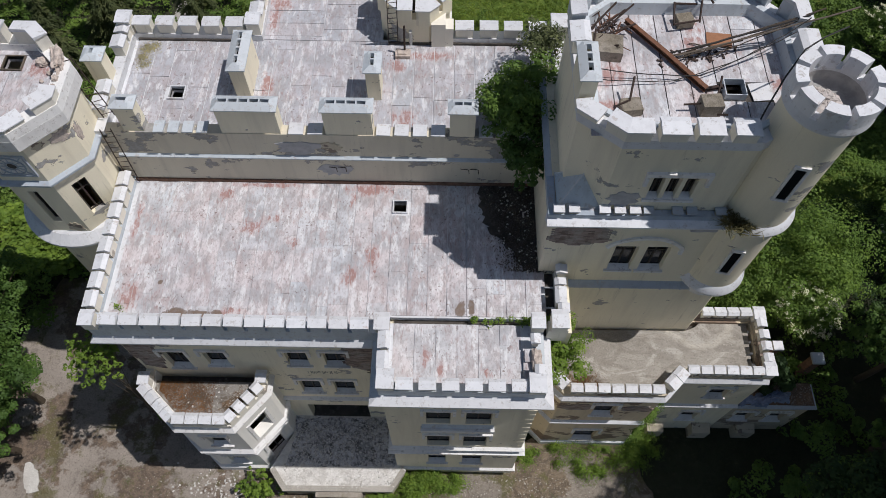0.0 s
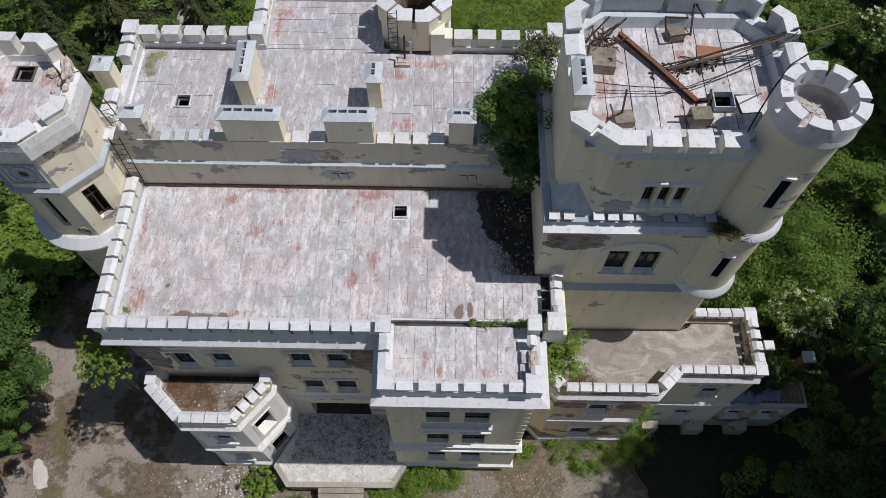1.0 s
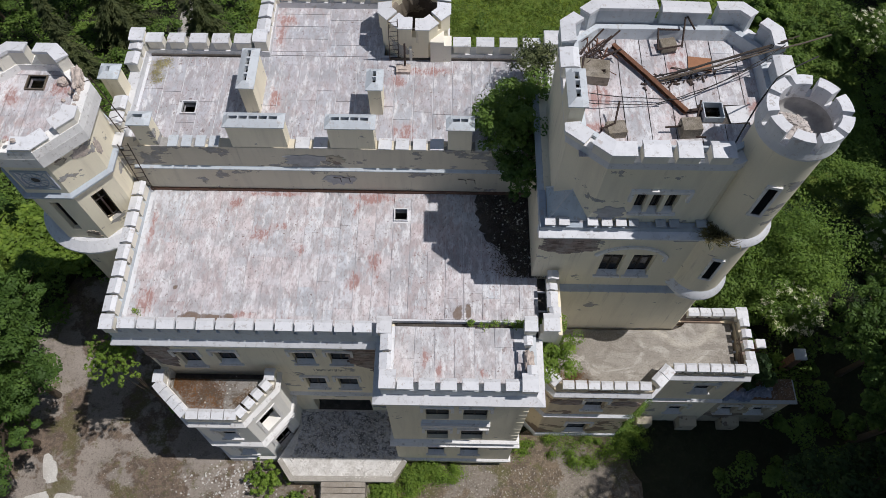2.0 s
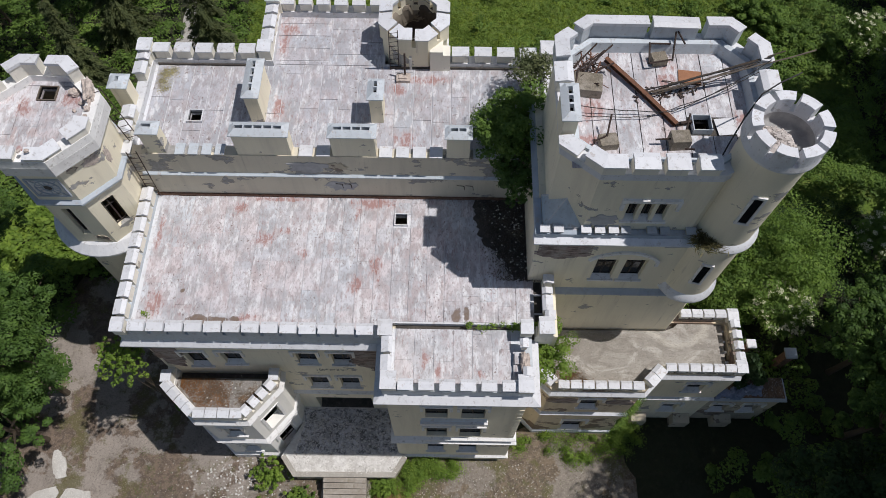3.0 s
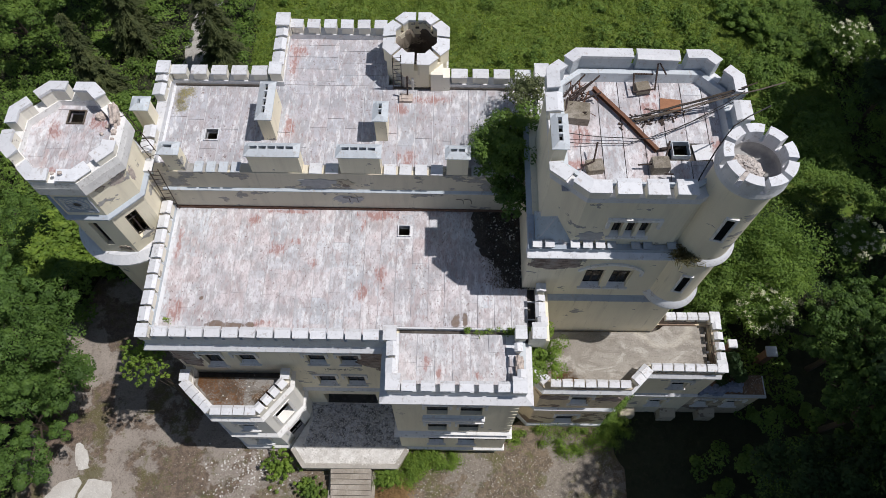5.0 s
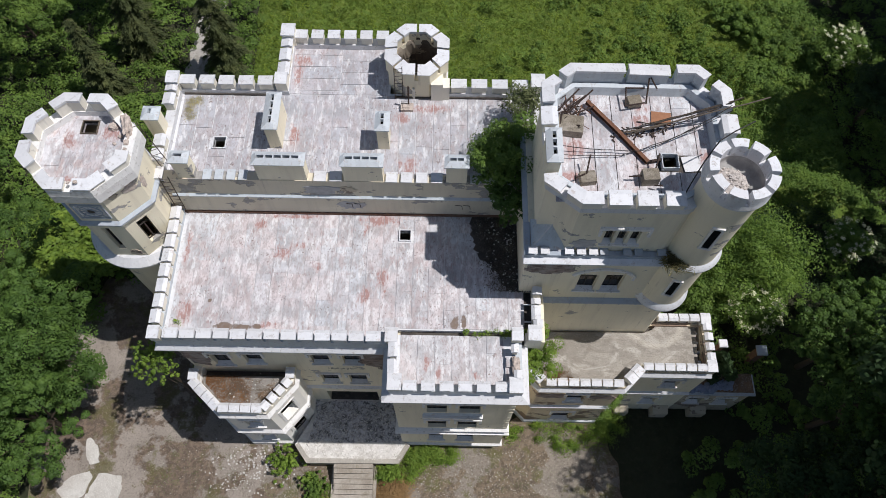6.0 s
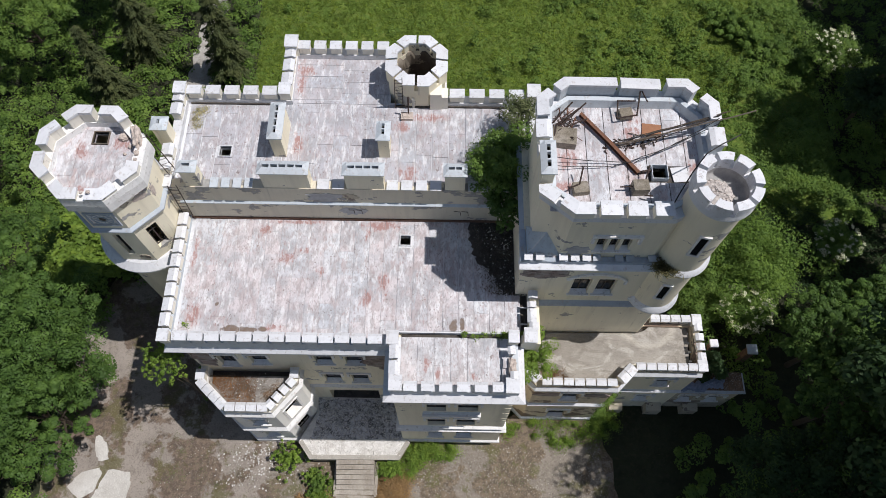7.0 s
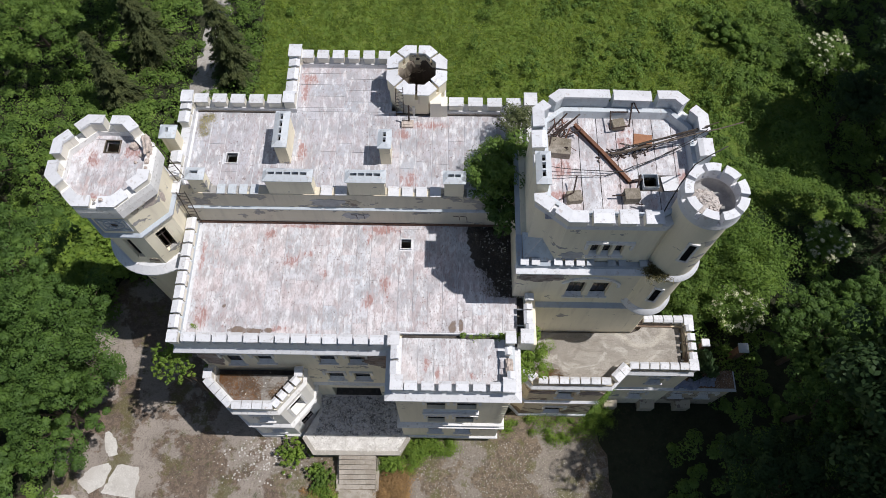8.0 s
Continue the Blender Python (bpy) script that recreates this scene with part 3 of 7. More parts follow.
def battlement(parent, a, b, z, pitch=0.8, gap=0.2, d=0.42, h=0.6, mat=PLASTER_PALE, cap=CAP, ends=0.0, slope=0.10, drop=()):
    """Merlons with sheet caps along a line whose outside lies to the right of a -> b."""
    a, b = Vector(a), Vector(b)
    length = (b - a).length
    way = (b - a).normalized()
    n = max(1, round((length - ends * 2 + gap) / pitch))
    step = (length - ends * 2 + gap) / n
    w = step - gap
    ang = math.degrees(math.atan2(way.y, way.x))
    for k in range(n):
        if k in drop:
            continue
        p = a + way * (ends + step * k + w / 2)
        m = pose(p.x, p.y, z, RNG.uniform(-0.8, 0.8), 0, ang + RNG.uniform(-1.2, 1.2))
        mer = part("merlon", merlon_mesh(w, d, h, mat), None, parent, "", m)
        part("cap", cap_mesh(w, d, cap, slope), None, mer, "", m @ pose(0, 0, h + 0.002, RNG.uniform(-1, 1), RNG.uniform(-1, 1), 0))


def bent_merlon(parent, ring, k, back, ahead, z, d, h, mat=PLASTER_PALE, cap=CAP):
    """A merlon that wraps corner k of a ring, with a sheet cap that falls outwards."""
    n = len(ring)
    c, p, q = Vector(ring[k]), Vector(ring[k - 1]), Vector(ring[(k + 1) % n])
    u, v = (p - c).normalized(), (q - c).normalized()

    def outline(grow):
        o = [c + u * (back + grow), c, c + v * (ahead + grow)]
        nu, nv = Vector((-u.y, u.x)), Vector((v.y, -v.x))
        mid = (nu + nv) / (1 + nu.dot(nv))
        outer = [o[0] + nu * grow, o[1] + mid * grow, o[2] + nv * grow]
        inner = [o[2] - nv * (d + grow), o[1] - mid * (d + grow), o[0] - nu * (d + grow)]
        return outer, inner

    outer, inner = outline(0.0)
    bm = bmesh.new()
    prism(bm, [tuple(a) for a in outer + inner], z, z + h)
    mer = part("corner_merlon", bm, mat, parent)
    outer, inner = outline(0.04)
    bm = bmesh.new()
    lo = [bm.verts.new((a.x, a.y, z + h + 0.002)) for a in outer + inner]
    hi = [bm.verts.new((a.x, a.y, z + h + (0.05 if i < 3 else 0.14))) for i, a in enumerate(outer + inner)]
    bm.faces.new(lo[::-1])
    for i in range(6):
        bm.faces.new((lo[i], lo[(i + 1) % 6], hi[(i + 1) % 6], hi[i]))
    bm.faces.new((hi[0], hi[1], hi[4], hi[5]))
    bm.faces.new((hi[1], hi[2], hi[3], hi[4]))
    part("cap", bm, cap, mer)


def lump(size, seed, mat, name="lump", rough=0.35, cuts=3):
    """A broken piece of masonry: a cube worn into an uneven boulder."""
    bm = bmesh.new()
    bmesh.ops.create_cube(bm, size=2.0)
    bmesh.ops.subdivide_edges(bm, edges=bm.edges[:], cuts=cuts, use_grid_fill=True)
    for w in bm.verts:
        e = w.co.normalized()
        w.co = w.co.lerp(e * 1.2, 0.6) * (1 + rough * noise.noise(e * 1.7 + Vector((seed, 0, 0))) + rough * 0.6 * noise.noise(e * 4.1 + Vector((0, seed, 0))))
        w.co = Vector((w.co.x * size[0], w.co.y * size[1], max(w.co.z, -0.5) * size[2]))
    return to_mesh(name, bm, mat)


def bared(parent, x0, x1, z0, z1, y, seed):
    """Brickwork laid bare in a ragged patch on a wall that faces the front."""
    bm = bmesh.new()
    row = 0
    z = z0
    while z < z1:
        x = x0 - (0.125 if row % 2 else 0.0)
        while x < x1:
            a = (x + 0.12 - (x0 + x1) / 2) / (x1 - x0) * 2
            b = (z - (z0 + z1) / 2) / (z1 - z0) * 2
            if a * a * abs(a) + b * b * abs(b) < 0.8 + 0.75 * noise.noise(Vector((x * 1.5, z * 1.9, seed))):
                k = 0.006 * noise.noise(Vector((x * 9, z * 9, 1)))
                box(bm, x, x + 0.243, y - 0.028 + k, y + 0.01, z, z + 0.074)
            x += 0.25
        z += 0.08
        row += 1
    return part("bared_brickwork", bm, BARED, parent, "bared brown brickwork where plaster has fallen")


def corner_merlon(parent, x, y, z, s=0.75, h=0.85, rot=0.0, mat=PLASTER_PALE):
    m = pose(x, y, z, 0, 0, rot)
    mer = part("corner_merlon", merlon_mesh(s, s, h, mat), None, parent, "", m)
    part("cap", cap_mesh(s, s, CAP, 0.08), None, mer, "", m @ pose(0, 0, h + 0.002))


def panels(parent, x0, x1, y0, y1, z, pitch, length, mat, skip=None, seed=1, t=0.022, keep=None, gap=0.021, cross=0.005):
    """Lapped roofing sheets in staggered rows, each a piece of its own."""
    rng = random.Random(seed)
    n = max(1, round((x1 - x0) / pitch))
    w = (x1 - x0) / n
    for i in range(n):
        y = y0 - rng.uniform(0, length * 0.7)
        while y < y1 - 0.05:
            a, b = max(y, y0), min(y + length, y1)
            y += length
            if b - a < 0.15:
                continue
            cx, cy = x0 + w * (i + 0.5), (a + b) / 2
            if keep and not keep(cx, cy):
                continue
            spans = [(a, b)]
            if skip:
                for hx0, hx1, hy0, hy1 in skip:
                    if x0 + w * i < hx1 - 0.02 and x0 + w * (i + 1) > hx0 + 0.02 and a < hy1 and b > hy0:
                        spans = [(a, hy0), (hy1, b)]
            for a, b in spans:
                l = round(b - a - cross, 3)
                if l < 0.1:
                    continue

                def build(w=w, l=l):
                    bm = bmesh.new()
                    nx, ny = 2, max(2, int(l / 0.5))
                    grid = [[bm.verts.new(((ix / nx - 0.5) * (w - gap), (iy / ny - 0.5) * l,
                                           t + 0.010 * (ix % 2) + 0.006 * math.sin(iy * 1.9 + l * 7))) for iy in range(ny + 1)] for ix in range(nx + 1)]
                    for ix in range(nx):
                        for iy in range(ny):
                            bm.faces.new((grid[ix][iy], grid[ix + 1][iy], grid[ix + 1][iy + 1], grid[ix][iy + 1]))
                    rim = [e for e in bm.edges if e.is_boundary]
                    ex = bmesh.ops.extrude_edge_only(bm, edges=rim)
                    for v in [g for g in ex["geom"] if isinstance(g, bmesh.types.BMVert)]:
                        v.co.z = 0.0
                    return to_mesh("roof_sheet", bm, mat)
                me = shared(("p", round(w, 3), round(l, 2), mat.name, t, gap), build)
                part("roof_sheet", me, None, parent, "", pose(cx, (a + b) / 2, z + rng.uniform(0.0, 0.008), rng.uniform(-0.2, 0.2), rng.uniform(-0.35, 0.35), rng.uniform(-0.25, 0.25)))


def tube(points, radius, mat, sides=6, taper=None):
    """A round bar through some points, as a mesh."""
    bm = bmesh.new()
    pts = [Vector(p) for p in points]
    rings = []
    for i, p in enumerate(pts):
        d = (pts[min(i + 1, len(pts) - 1)] - pts[max(i - 1, 0)]).normalized()
        up = Vector((0, 0, 1)) if abs(d.z) < 0.9 else Vector((1, 0, 0))
        u = d.cross(up).normalized()
        v = d.cross(u)
        r = radius if taper is None else radius * (1 + (taper - 1) * i / (len(pts) - 1))
        rings.append([bm.verts.new(p + (u * math.cos(6.2832 * k / sides) + v * math.sin(6.2832 * k / sides)) * r) for k in range(sides)])
    for a, b in zip(rings, rings[1:]):
        for k in range(sides):
            bm.faces.new((a[k], a[(k + 1) % sides], b[(k + 1) % sides], b[k]))
    bm.faces.new(rings[0])
    bm.faces.new(rings[-1][::-1])
    return to_mesh("bar", bm, mat)


def hatch(parent, x0, x1, y0, y1, z, h=0.16, k=0.05, mat=CAP, label="white sheet kerb round an open roof hatch"):
    bm = bmesh.new()
    holed(bm, [x0 - k, x1 + k], [y0 - k, y1 + k], [(x0, x1, y0, y1)], lambda u, v, s: (u, v, z + h if s == 0 else z - 0.12))
    part("hatch_kerb", bm, mat, parent, label)


def roof(parent, pts, z, holes, mat=CAP, thick=0.25):
    """A deck over an outline (a rectangle list of x0, x1, y0, y1) with open hatches in it."""
    bm = bmesh.new()
    for x0, x1, y0, y1 in pts:
        mine = [h for h in holes if x0 < h[0] < x1 and y0 < h[2] < y1]
        holed(bm, [x0, x1], [y0, y1], mine, lambda u, v, s: (u, v, z if s == 0 else z - thick))
    return part("roof", bm, mat, parent)


# ---- ground ----
def sheet(name, pts, z, mat, label, kind="structure", cat="ground", cut=0.6, seed=3, wob=0.25):
    """A flat patch with a ragged edge."""
    rng = random.Random(seed)
    out = []
    n = len(pts)
    for i in range(n):
        a, b = Vector(pts[i]), Vector(pts[(i + 1) % n])
        k = max(1, int((b - a).length / cut))
        for j in range(k):
            p = a.lerp(b, j / k)
            out.append((p.x + rng.uniform(-wob, wob), p.y + rng.uniform(-wob, wob)))
    bm = bmesh.new()
    f = bm.faces.new([bm.verts.new((x, y, z)) for x, y in out])
    bmesh.ops.triangulate(bm, faces=[f])
    ob = new(name, to_mesh(name, bm, mat))
    WORLD[ob] = Matrix()
    return tagged(ob, label, cat, "", kind)


def ground_height(x, y):
    """Gentle swells away from the building; level round it."""
    d = max(0.0, max(-30 - x, x - 26, y - 48, -8 - y))
    return -0.05 + 0.012 * d * math.sin(x * 0.05) * math.cos(y * 0.06)


bm = bmesh.new()
xs = [-900, -400, -200, -120, -80] + list(range(-60, 61, 6)) + [80, 120, 200, 400, 900]
grid = [[bm.verts.new((x, y + 20, ground_height(x, y + 20) if abs(x) < 200 and abs(y) < 200 else 0.0)) for y in xs] for x in xs]
for i in range(len(xs) - 1):
    for j in range(len(xs) - 1):
        bm.faces.new((grid[i][j], grid[i + 1][j], grid[i + 1][j + 1], grid[i][j + 1]))
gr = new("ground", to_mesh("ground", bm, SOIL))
WORLD[gr] = Matrix()
tagged(gr, "leafy soil around the castle, coloured dark for the shade under plants", "ground", "", "structure")
def swell_at(a, b):
    """How high the tangle of plants stands over the ground."""
    return max(0.0, 0.7 + 1.5 * noise.noise(Vector((a * 0.14, b * 0.14, 0.0))) + 1.25 * noise.noise(Vector((a * 0.36 + 0.3 * b, b * 0.36, 3.0))) + 0.75 * noise.noise(Vector((a * 0.85, b * 0.85, 6.0))))


verts, faces = [], []
mx, my = 140, 128
for i in range(mx + 1):
    for j in range(my + 1):
        x, y = -19.2 + i * 0.35, 24.6 + j * 0.35
        rim = min(i, j, mx - i, my - j, 3) / 3.0
        verts.append((x, y, -0.12 + rim * (0.10 + 0.22 * swell_at(x, y) + 0.05 * noise.noise(Vector((x * 2.5, y * 2.5, 4.0))))))
for i in range(mx):
    for j in range(my):
        k = i * (my + 1) + j
        faces.append((k, k + my + 1, k + my + 2, k + 1))
me = bpy.data.meshes.new("meadow")
me.from_pydata(verts, [], faces)
me.materials.append(MEADOW)
ob = new("meadow", me)
WORLD[ob] = Matrix()
tagged(ob, "sunlit green meadow behind the castle", "meadow", "", "structure")
sheet("drive", [(-28.8, 1), (-28.8, 9), (-28.0, 15.5), (-26.8, 19.4), (-21.4, 19.6), (-20.4, 15.2), (-16.4, 14.0), (-16.3, 9.8), (-14, 8.2), (-9, 8), (-9, -34), (-34, -34)], 0.012,
      DRIVE, "cracked grey asphalt forecourt with mossy patches", cat="drive")
# dirt stops near x = 10, so the shaded ground beyond shows darkened soil
sheet("dirt_forecourt", [(-13.9, 7.2), (-9.4, 7.0), (-4.6, 7.9), (1.9, 8.2), (2.3, 9.7), (7.6, 9.7), (8.6, 8.6), (9.4, 6), (9.8, 2), (10.5, -34), (-12.0, -34), (-12.4, 2.5), (-13.6, 5.0)], 0.024, DIRT,
      "brown trodden dirt in front of the projecting bay", cat="dirt")
sheet("garden_path", [(-24.7, 35.5), (-22.1, 35.5), (-21.7, 40), (-22.3, 50), (-24.3, 50), (-23.9, 41)], 0.03, PATH_STONE, "worn grey garden path between the conifers", cat="path")
for k, pts in enumerate(([(-26.8, 4.5), (-26.3, 5.3), (-25.0, 5.85), (-24.75, 5.5), (-24.95, 4.4), (-25.85, 3.75)],
                         [(-24.3, 5.7), (-22.9, 5.55), (-22.7, 4.95), (-22.75, 3.5), (-25.1, 3.75), (-24.8, 4.5)],
                         [(-25.6, 7.9), (-25.2, 7.9), (-24.7, 7.3), (-24.5, 6.4), (-25.0, 6.15), (-25.3, 6.55)], [(-28.2, 3.6), (-26.9, 3.7), (-26.4, 3.1), (-28.0, 2.8)])):
    bm = bmesh.new()
    rng = random.Random(40 + k)
    out = []
    for a, b in zip(pts, pts[1:] + pts[:1]):
        for j in range(4):
            p = Vector(a).lerp(Vector(b), j / 4)
            out.append((p.x + rng.uniform(-0.07, 0.07), p.y + rng.uniform(-0.07, 0.07)))
    prism(bm, out, 0.0, 0.07 + 0.01 * k)
    ob = part("concrete_slab", bm, SLAB_PALE, None)
    tagged(ob, "pale broken concrete slab lying on the forecourt", "slab", "slabs on the forecourt")


# ---- main block ----
MAIN = [(-16.15, 10.45), (2.85, 10.45), (2.85, 17.2), (-16.15, 17.2)]
main = thing("castle_main_block", (-6.6, 13.8, 0), "cream plastered main block with a patched flat roof and battlements", "castle wing", "castle")


def on_main(x0, x1, z0, z1):
    return (x0 + 16.15, x1 + 16.15, z0, z1)


MAIN_OPEN = [on_main(-14.75, -13.8, 9.35, 11.4), on_main(-12.95, -12.0, 9.75, 11.45), on_main(-9.3, -8.35, 9.9, 11.6), on_main(-7.6, -6.65, 9.9, 11.6),
             on_main(-9.3, -8.3, 5.85, 7.75), on_main(-7.65, -6.65, 5.85, 7.75), on_main(-9.5, -6.3, 1.40, 3.6), on_main(-13.4, -12.4, 5.85, 7.6)]
walls(main, MAIN, 0, 14.3, PLASTER, 0.5, {0: MAIN_OPEN, 3: [(0.8, 1.8, 9.6, 11.4), (3.2, 4.2, 9.6, 11.4)]})
for o in MAIN_OPEN[:6]:
    window(main, MAIN, 0, *o)
for o in ((0.8, 1.8, 9.6, 11.4), (3.2, 4.2, 9.6, 11.4)):
    window(main, MAIN, 3, *o)
bm = bmesh.new()
sweep(bm, [(-16.15, 17.2), (-16.15, 10.2), (-4.75, 10.2)], [(-0.27, 13.5), (-0.12, 13.55), (0.05, 13.72), (0.39, 13.84), (0.39, 13.93), (0.14, 14.22), (-0.27, 14.22)], False)
part("cornice", bm, CAP, main, "white sheet-covered cornice")
bm = bmesh.new()
sweep(bm, [(-16.15, 10.45), (-4.75, 10.45)], [(-0.02, 4.75), (0.10, 4.75), (0.16, 4.9), (0.16, 4.98), (-0.02, 5.1)], False)
part("string_course", bm, TRIM, main)
bm = bmesh.new()
sweep(bm, [(-16.3, 17.2), (-16.3, 10.03), (-4.75, 10.03)], [(0.0, 14.2), (0.0, 14.98), (-0.36, 14.98), (-0.36, 14.2)], False)
part("parapet", bm, CAP_ZINC, main)
bm = bmesh.new()
sweep(bm, [(1.8, 10.28), (2.58, 10.28), (2.58, 12.97)], [(0.02, 13.9), (0.02, 14.98), (-0.40, 14.98), (-0.40, 13.9)], False)
part("parapet", bm, PLASTER_PALE, main)
# dark strip in the gap between the roof sheets and the parapet
bm = bmesh.new()
box(bm, 1.66, 2.17, 10.72, 17.15, 14.2, 14.52)
gutter = part("gutter", bm, DEBRIS, main, "dark gutter strip along the parapet")
for y in (11.35, 12.25):
    bm = bmesh.new()
    box(bm, 1.72, 2.16, y, y + 0.07, 14.60, 14.66)
    part("strap", bm, CAP, gutter)
mr = roof(main, [(-15.95, -4.7, 10.4, 17.4), (-4.7, 1.75, 10.82, 17.4)], 14.72, [(-4.55, -4.0, 15.7, 16.25)], CAP)
panels(mr, -15.75, -4.62, 10.45, 17.18, 14.725, 0.795, 1.35, ROOF_MAIN, None, 5)
panels(mr, -4.62, 1.8, 10.9, 17.18, 14.725, 0.795, 1.35, ROOF_MAIN, [(-4.6, -3.95, 15.65, 16.3)], 6)
hatch(main, -4.55, -4.0, 15.7, 16.25, 14.74, 0.10)
battlement(main, (-15.6, 10.2), (-5.22, 10.2), 14.98, 0.79, 0.15, 0.34, 0.58, mat=CAP_ZINC)
battlement(main, (-16.12, 17.0), (-16.12, 10.7), 14.98, 0.80, 0.16, 0.36, 0.58)
for y0, y1, x in ((12.5, 12.85, 2.38), (11.99, 12.24, 2.30), (11.2, 11.86, 2.28)):
    battlement(main, (x, y0), (x, y1), 14.98, 3.0, 0.0, 0.30, 0.58)
corner_merlon(main, -16.08, 10.22, 14.98, 0.5, 0.62)
corner_merlon(main, 2.2, 10.5, 14.98, 0.62, 0.62)
battlement(main, (2.38, 10.82), (2.38, 11.18), 14.98, 3.0, 0.0, 0.30, 0.54)
bm = bmesh.new()
box(bm, -4.3, 1.95, 10.3, 10.84, 14.31, 14.38)
part("roof_joint", bm, DEBRIS, main, "dark littered joint between two roofs")
bm = bmesh.new()
box(bm, -16.0, 1.5, 17.13, 17.198, 14.7, 14.93)
part("flashing", bm, BRICK, main, "rust-red flashing along the wall foot")
# dark slab over the sill, for litter and the shade inside the doorway
bm = bmesh.new()
box(bm, -9.48, -6.32, 10.43, 11.6, 1.36, 1.415)
part("threshold", bm, DEBRIS, main, "littered threshold darkened for the shade of the entrance")
# the worn inscription over the first-floor windows
bm = bmesh.new()
rng = random.Random(4)
x = -8.75
while x < -7.2:
    w = rng.uniform(0.02, 0.05)
    if rng.random() > 0.25 and not -8.05 < x < -7.95:
        low = 8.75 + rng.choice((0.0, 0.0, 0.12))
        box(bm, x, x + w, 10.436, 10.452, low, 8.75 + rng.uniform(0.22, 0.36))
    x += w + 0.035
part("inscription", bm, INK, main, "worn dark letters too faded to read")
# brickwork bared beside the bay
bared(main, -6.7, -4.75, 8.9, 13.5, 10.45, 1.0)
bared(main, -16.1, -14.8, 9.2, 13.5, 10.45, 2.0)

# ---- projecting bay ----
BAY = [(-4.7, 10.6), (-4.7, 7.8), (1.55, 7.8), (1.55, 10.6)]
bay = thing("castle_front_bay", (-1.6, 9.1, 0), "three-storey cream bay with a crenellated parapet and small flat roof", "castle wing", "castle")
BO = [(1.7, 2.75, 10.2, 12.1), (3.4, 4.5, 10.2, 12.1), (1.7, 2.75, 6.25, 8.25), (3.4, 4.5, 6.25, 8.25), (1.7, 2.6, 2.5, 4.1), (3.45, 4.45, 2.5, 4.1)]
walls(bay, BAY, 0, 14.3, PLASTER, 0.45, {1: BO}, False)
for k, o in enumerate(BO):
    window(bay, BAY, 1, *o, surround=k < 4, sill=k > 3)
for z0, z1, o, x0, x1 in ((9.42, 9.72, 0.22, -3.25, -0.0), (5.75, 6.0, 0.18, -4.7, 1.55), (5.2, 5.42, 0.24, -4.7, 1.55), (1.0, 1.25, 0.14, -4.7, 1.55)):
    bm = bmesh.new()
    if x0 > -4.6:
        box(bm, x0, x1, 7.8 - o, 7.82, z0, z1)
    else:
        sweep(bm, [(-4.7, 10.4), (-4.7, 7.8), (1.55, 7.8), (1.55, 10.4)], [(-0.02, z0), (o * 0.6, z0), (o, z0 + 0.1), (o, z1 - 0.06), (-0.02, z1)], False)
    part("string_course", bm, TRIM, bay)
bm = bmesh.new()
sweep(bm, [(-4.7, 10.4), (-4.7, 7.8), (1.55, 7.8), (1.55, 10.4)], [(-0.02, 13.75), (0.10, 13.75), (0.18, 13.95), (0.44, 14.05), (0.44, 14.14), (-0.02, 14.38)], False)
part("cornice", bm, CAP, bay)
bm = bmesh.new()
sweep(bm, [(-4.7, 10.55), (-4.7, 7.8), (1.55, 7.8), (1.55, 10.55)], [(0.06, 14.36), (0.06, 14.9), (-0.26, 14.9), (-0.26, 14.36)], False)
part("parapet", bm, CAP_ZINC, bay)
br = roof(bay, [(-4.45, 1.35, 8.0, 10.62)], 14.58, [], CAP)
panels(br, -4.3, 0.75, 8.05, 10.6, 14.585, 0.84, 1.7, ROOF_BAY, None, 9)
bm = bmesh.new()
box(bm, 0.8, 1.15, 8.2, 9.6, 14.585, 14.75)
box(bm, 0.85, 1.18, 9.0, 9.5, 14.755, 14.9)
part("gutter_block", bm, ROOF_BAY, bay)
battlement(bay, (-4.05, 7.93), (0.9, 7.93), 14.9, 0.87, 0.27, 0.32, 0.34)
battlement(bay, (-4.6, 9.95), (-4.6, 8.45), 14.95, 0.78, 0.16, 0.30, 0.42)
battlement(bay, (1.24, 9.6), (1.24, 9.95), 14.95, 3.0, 0.0, 0.22, 0.36)
part("broken_merlon", lump((0.17, 0.42, 0.16), 5.0, MASONRY, "lump", 0.4, 5), None, bay, "stump of broken masonry", pose(1.3, 9.05, 14.98, 0, 0, 4))
corner_merlon(bay, -4.46, 8.04, 14.95, 0.62, 0.5)
corner_merlon(bay, 1.24, 7.98, 14.95, 0.6, 0.5)
battlement(bay, (1.36, 8.32), (1.36, 8.66), 14.95, 3.0, 0.0, 0.30, 0.5)
corner_merlon(bay, -4.7, 10.32, 14.95, 0.56, 0.55)
corner_merlon(bay, 1.36, 10.44, 14.95, 0.5, 0.6)
bm = bmesh.new()
vs = box(bm, -3.2, -0.05, 7.70, 7.815, 9.74, 9.80)
for v in vs:
    if v.co.y > 7.7 and v.co.z > 9.77:
        v.co.z = 10.08
part("apron", bm, CAP_ZINC, bay, "pale zinc apron under the upper windows")
# quoins at the corner
for k in range(11):
    bm = bmesh.new()
    w = 0.34 if k % 2 else 0.22
    box(bm, 1.55 - w, 1.565, 7.785, 7.83, 6.2 + k * 0.66, 6.2 + k * 0.66 + 0.34)
    part("quoin", bm, PLASTER, bay)

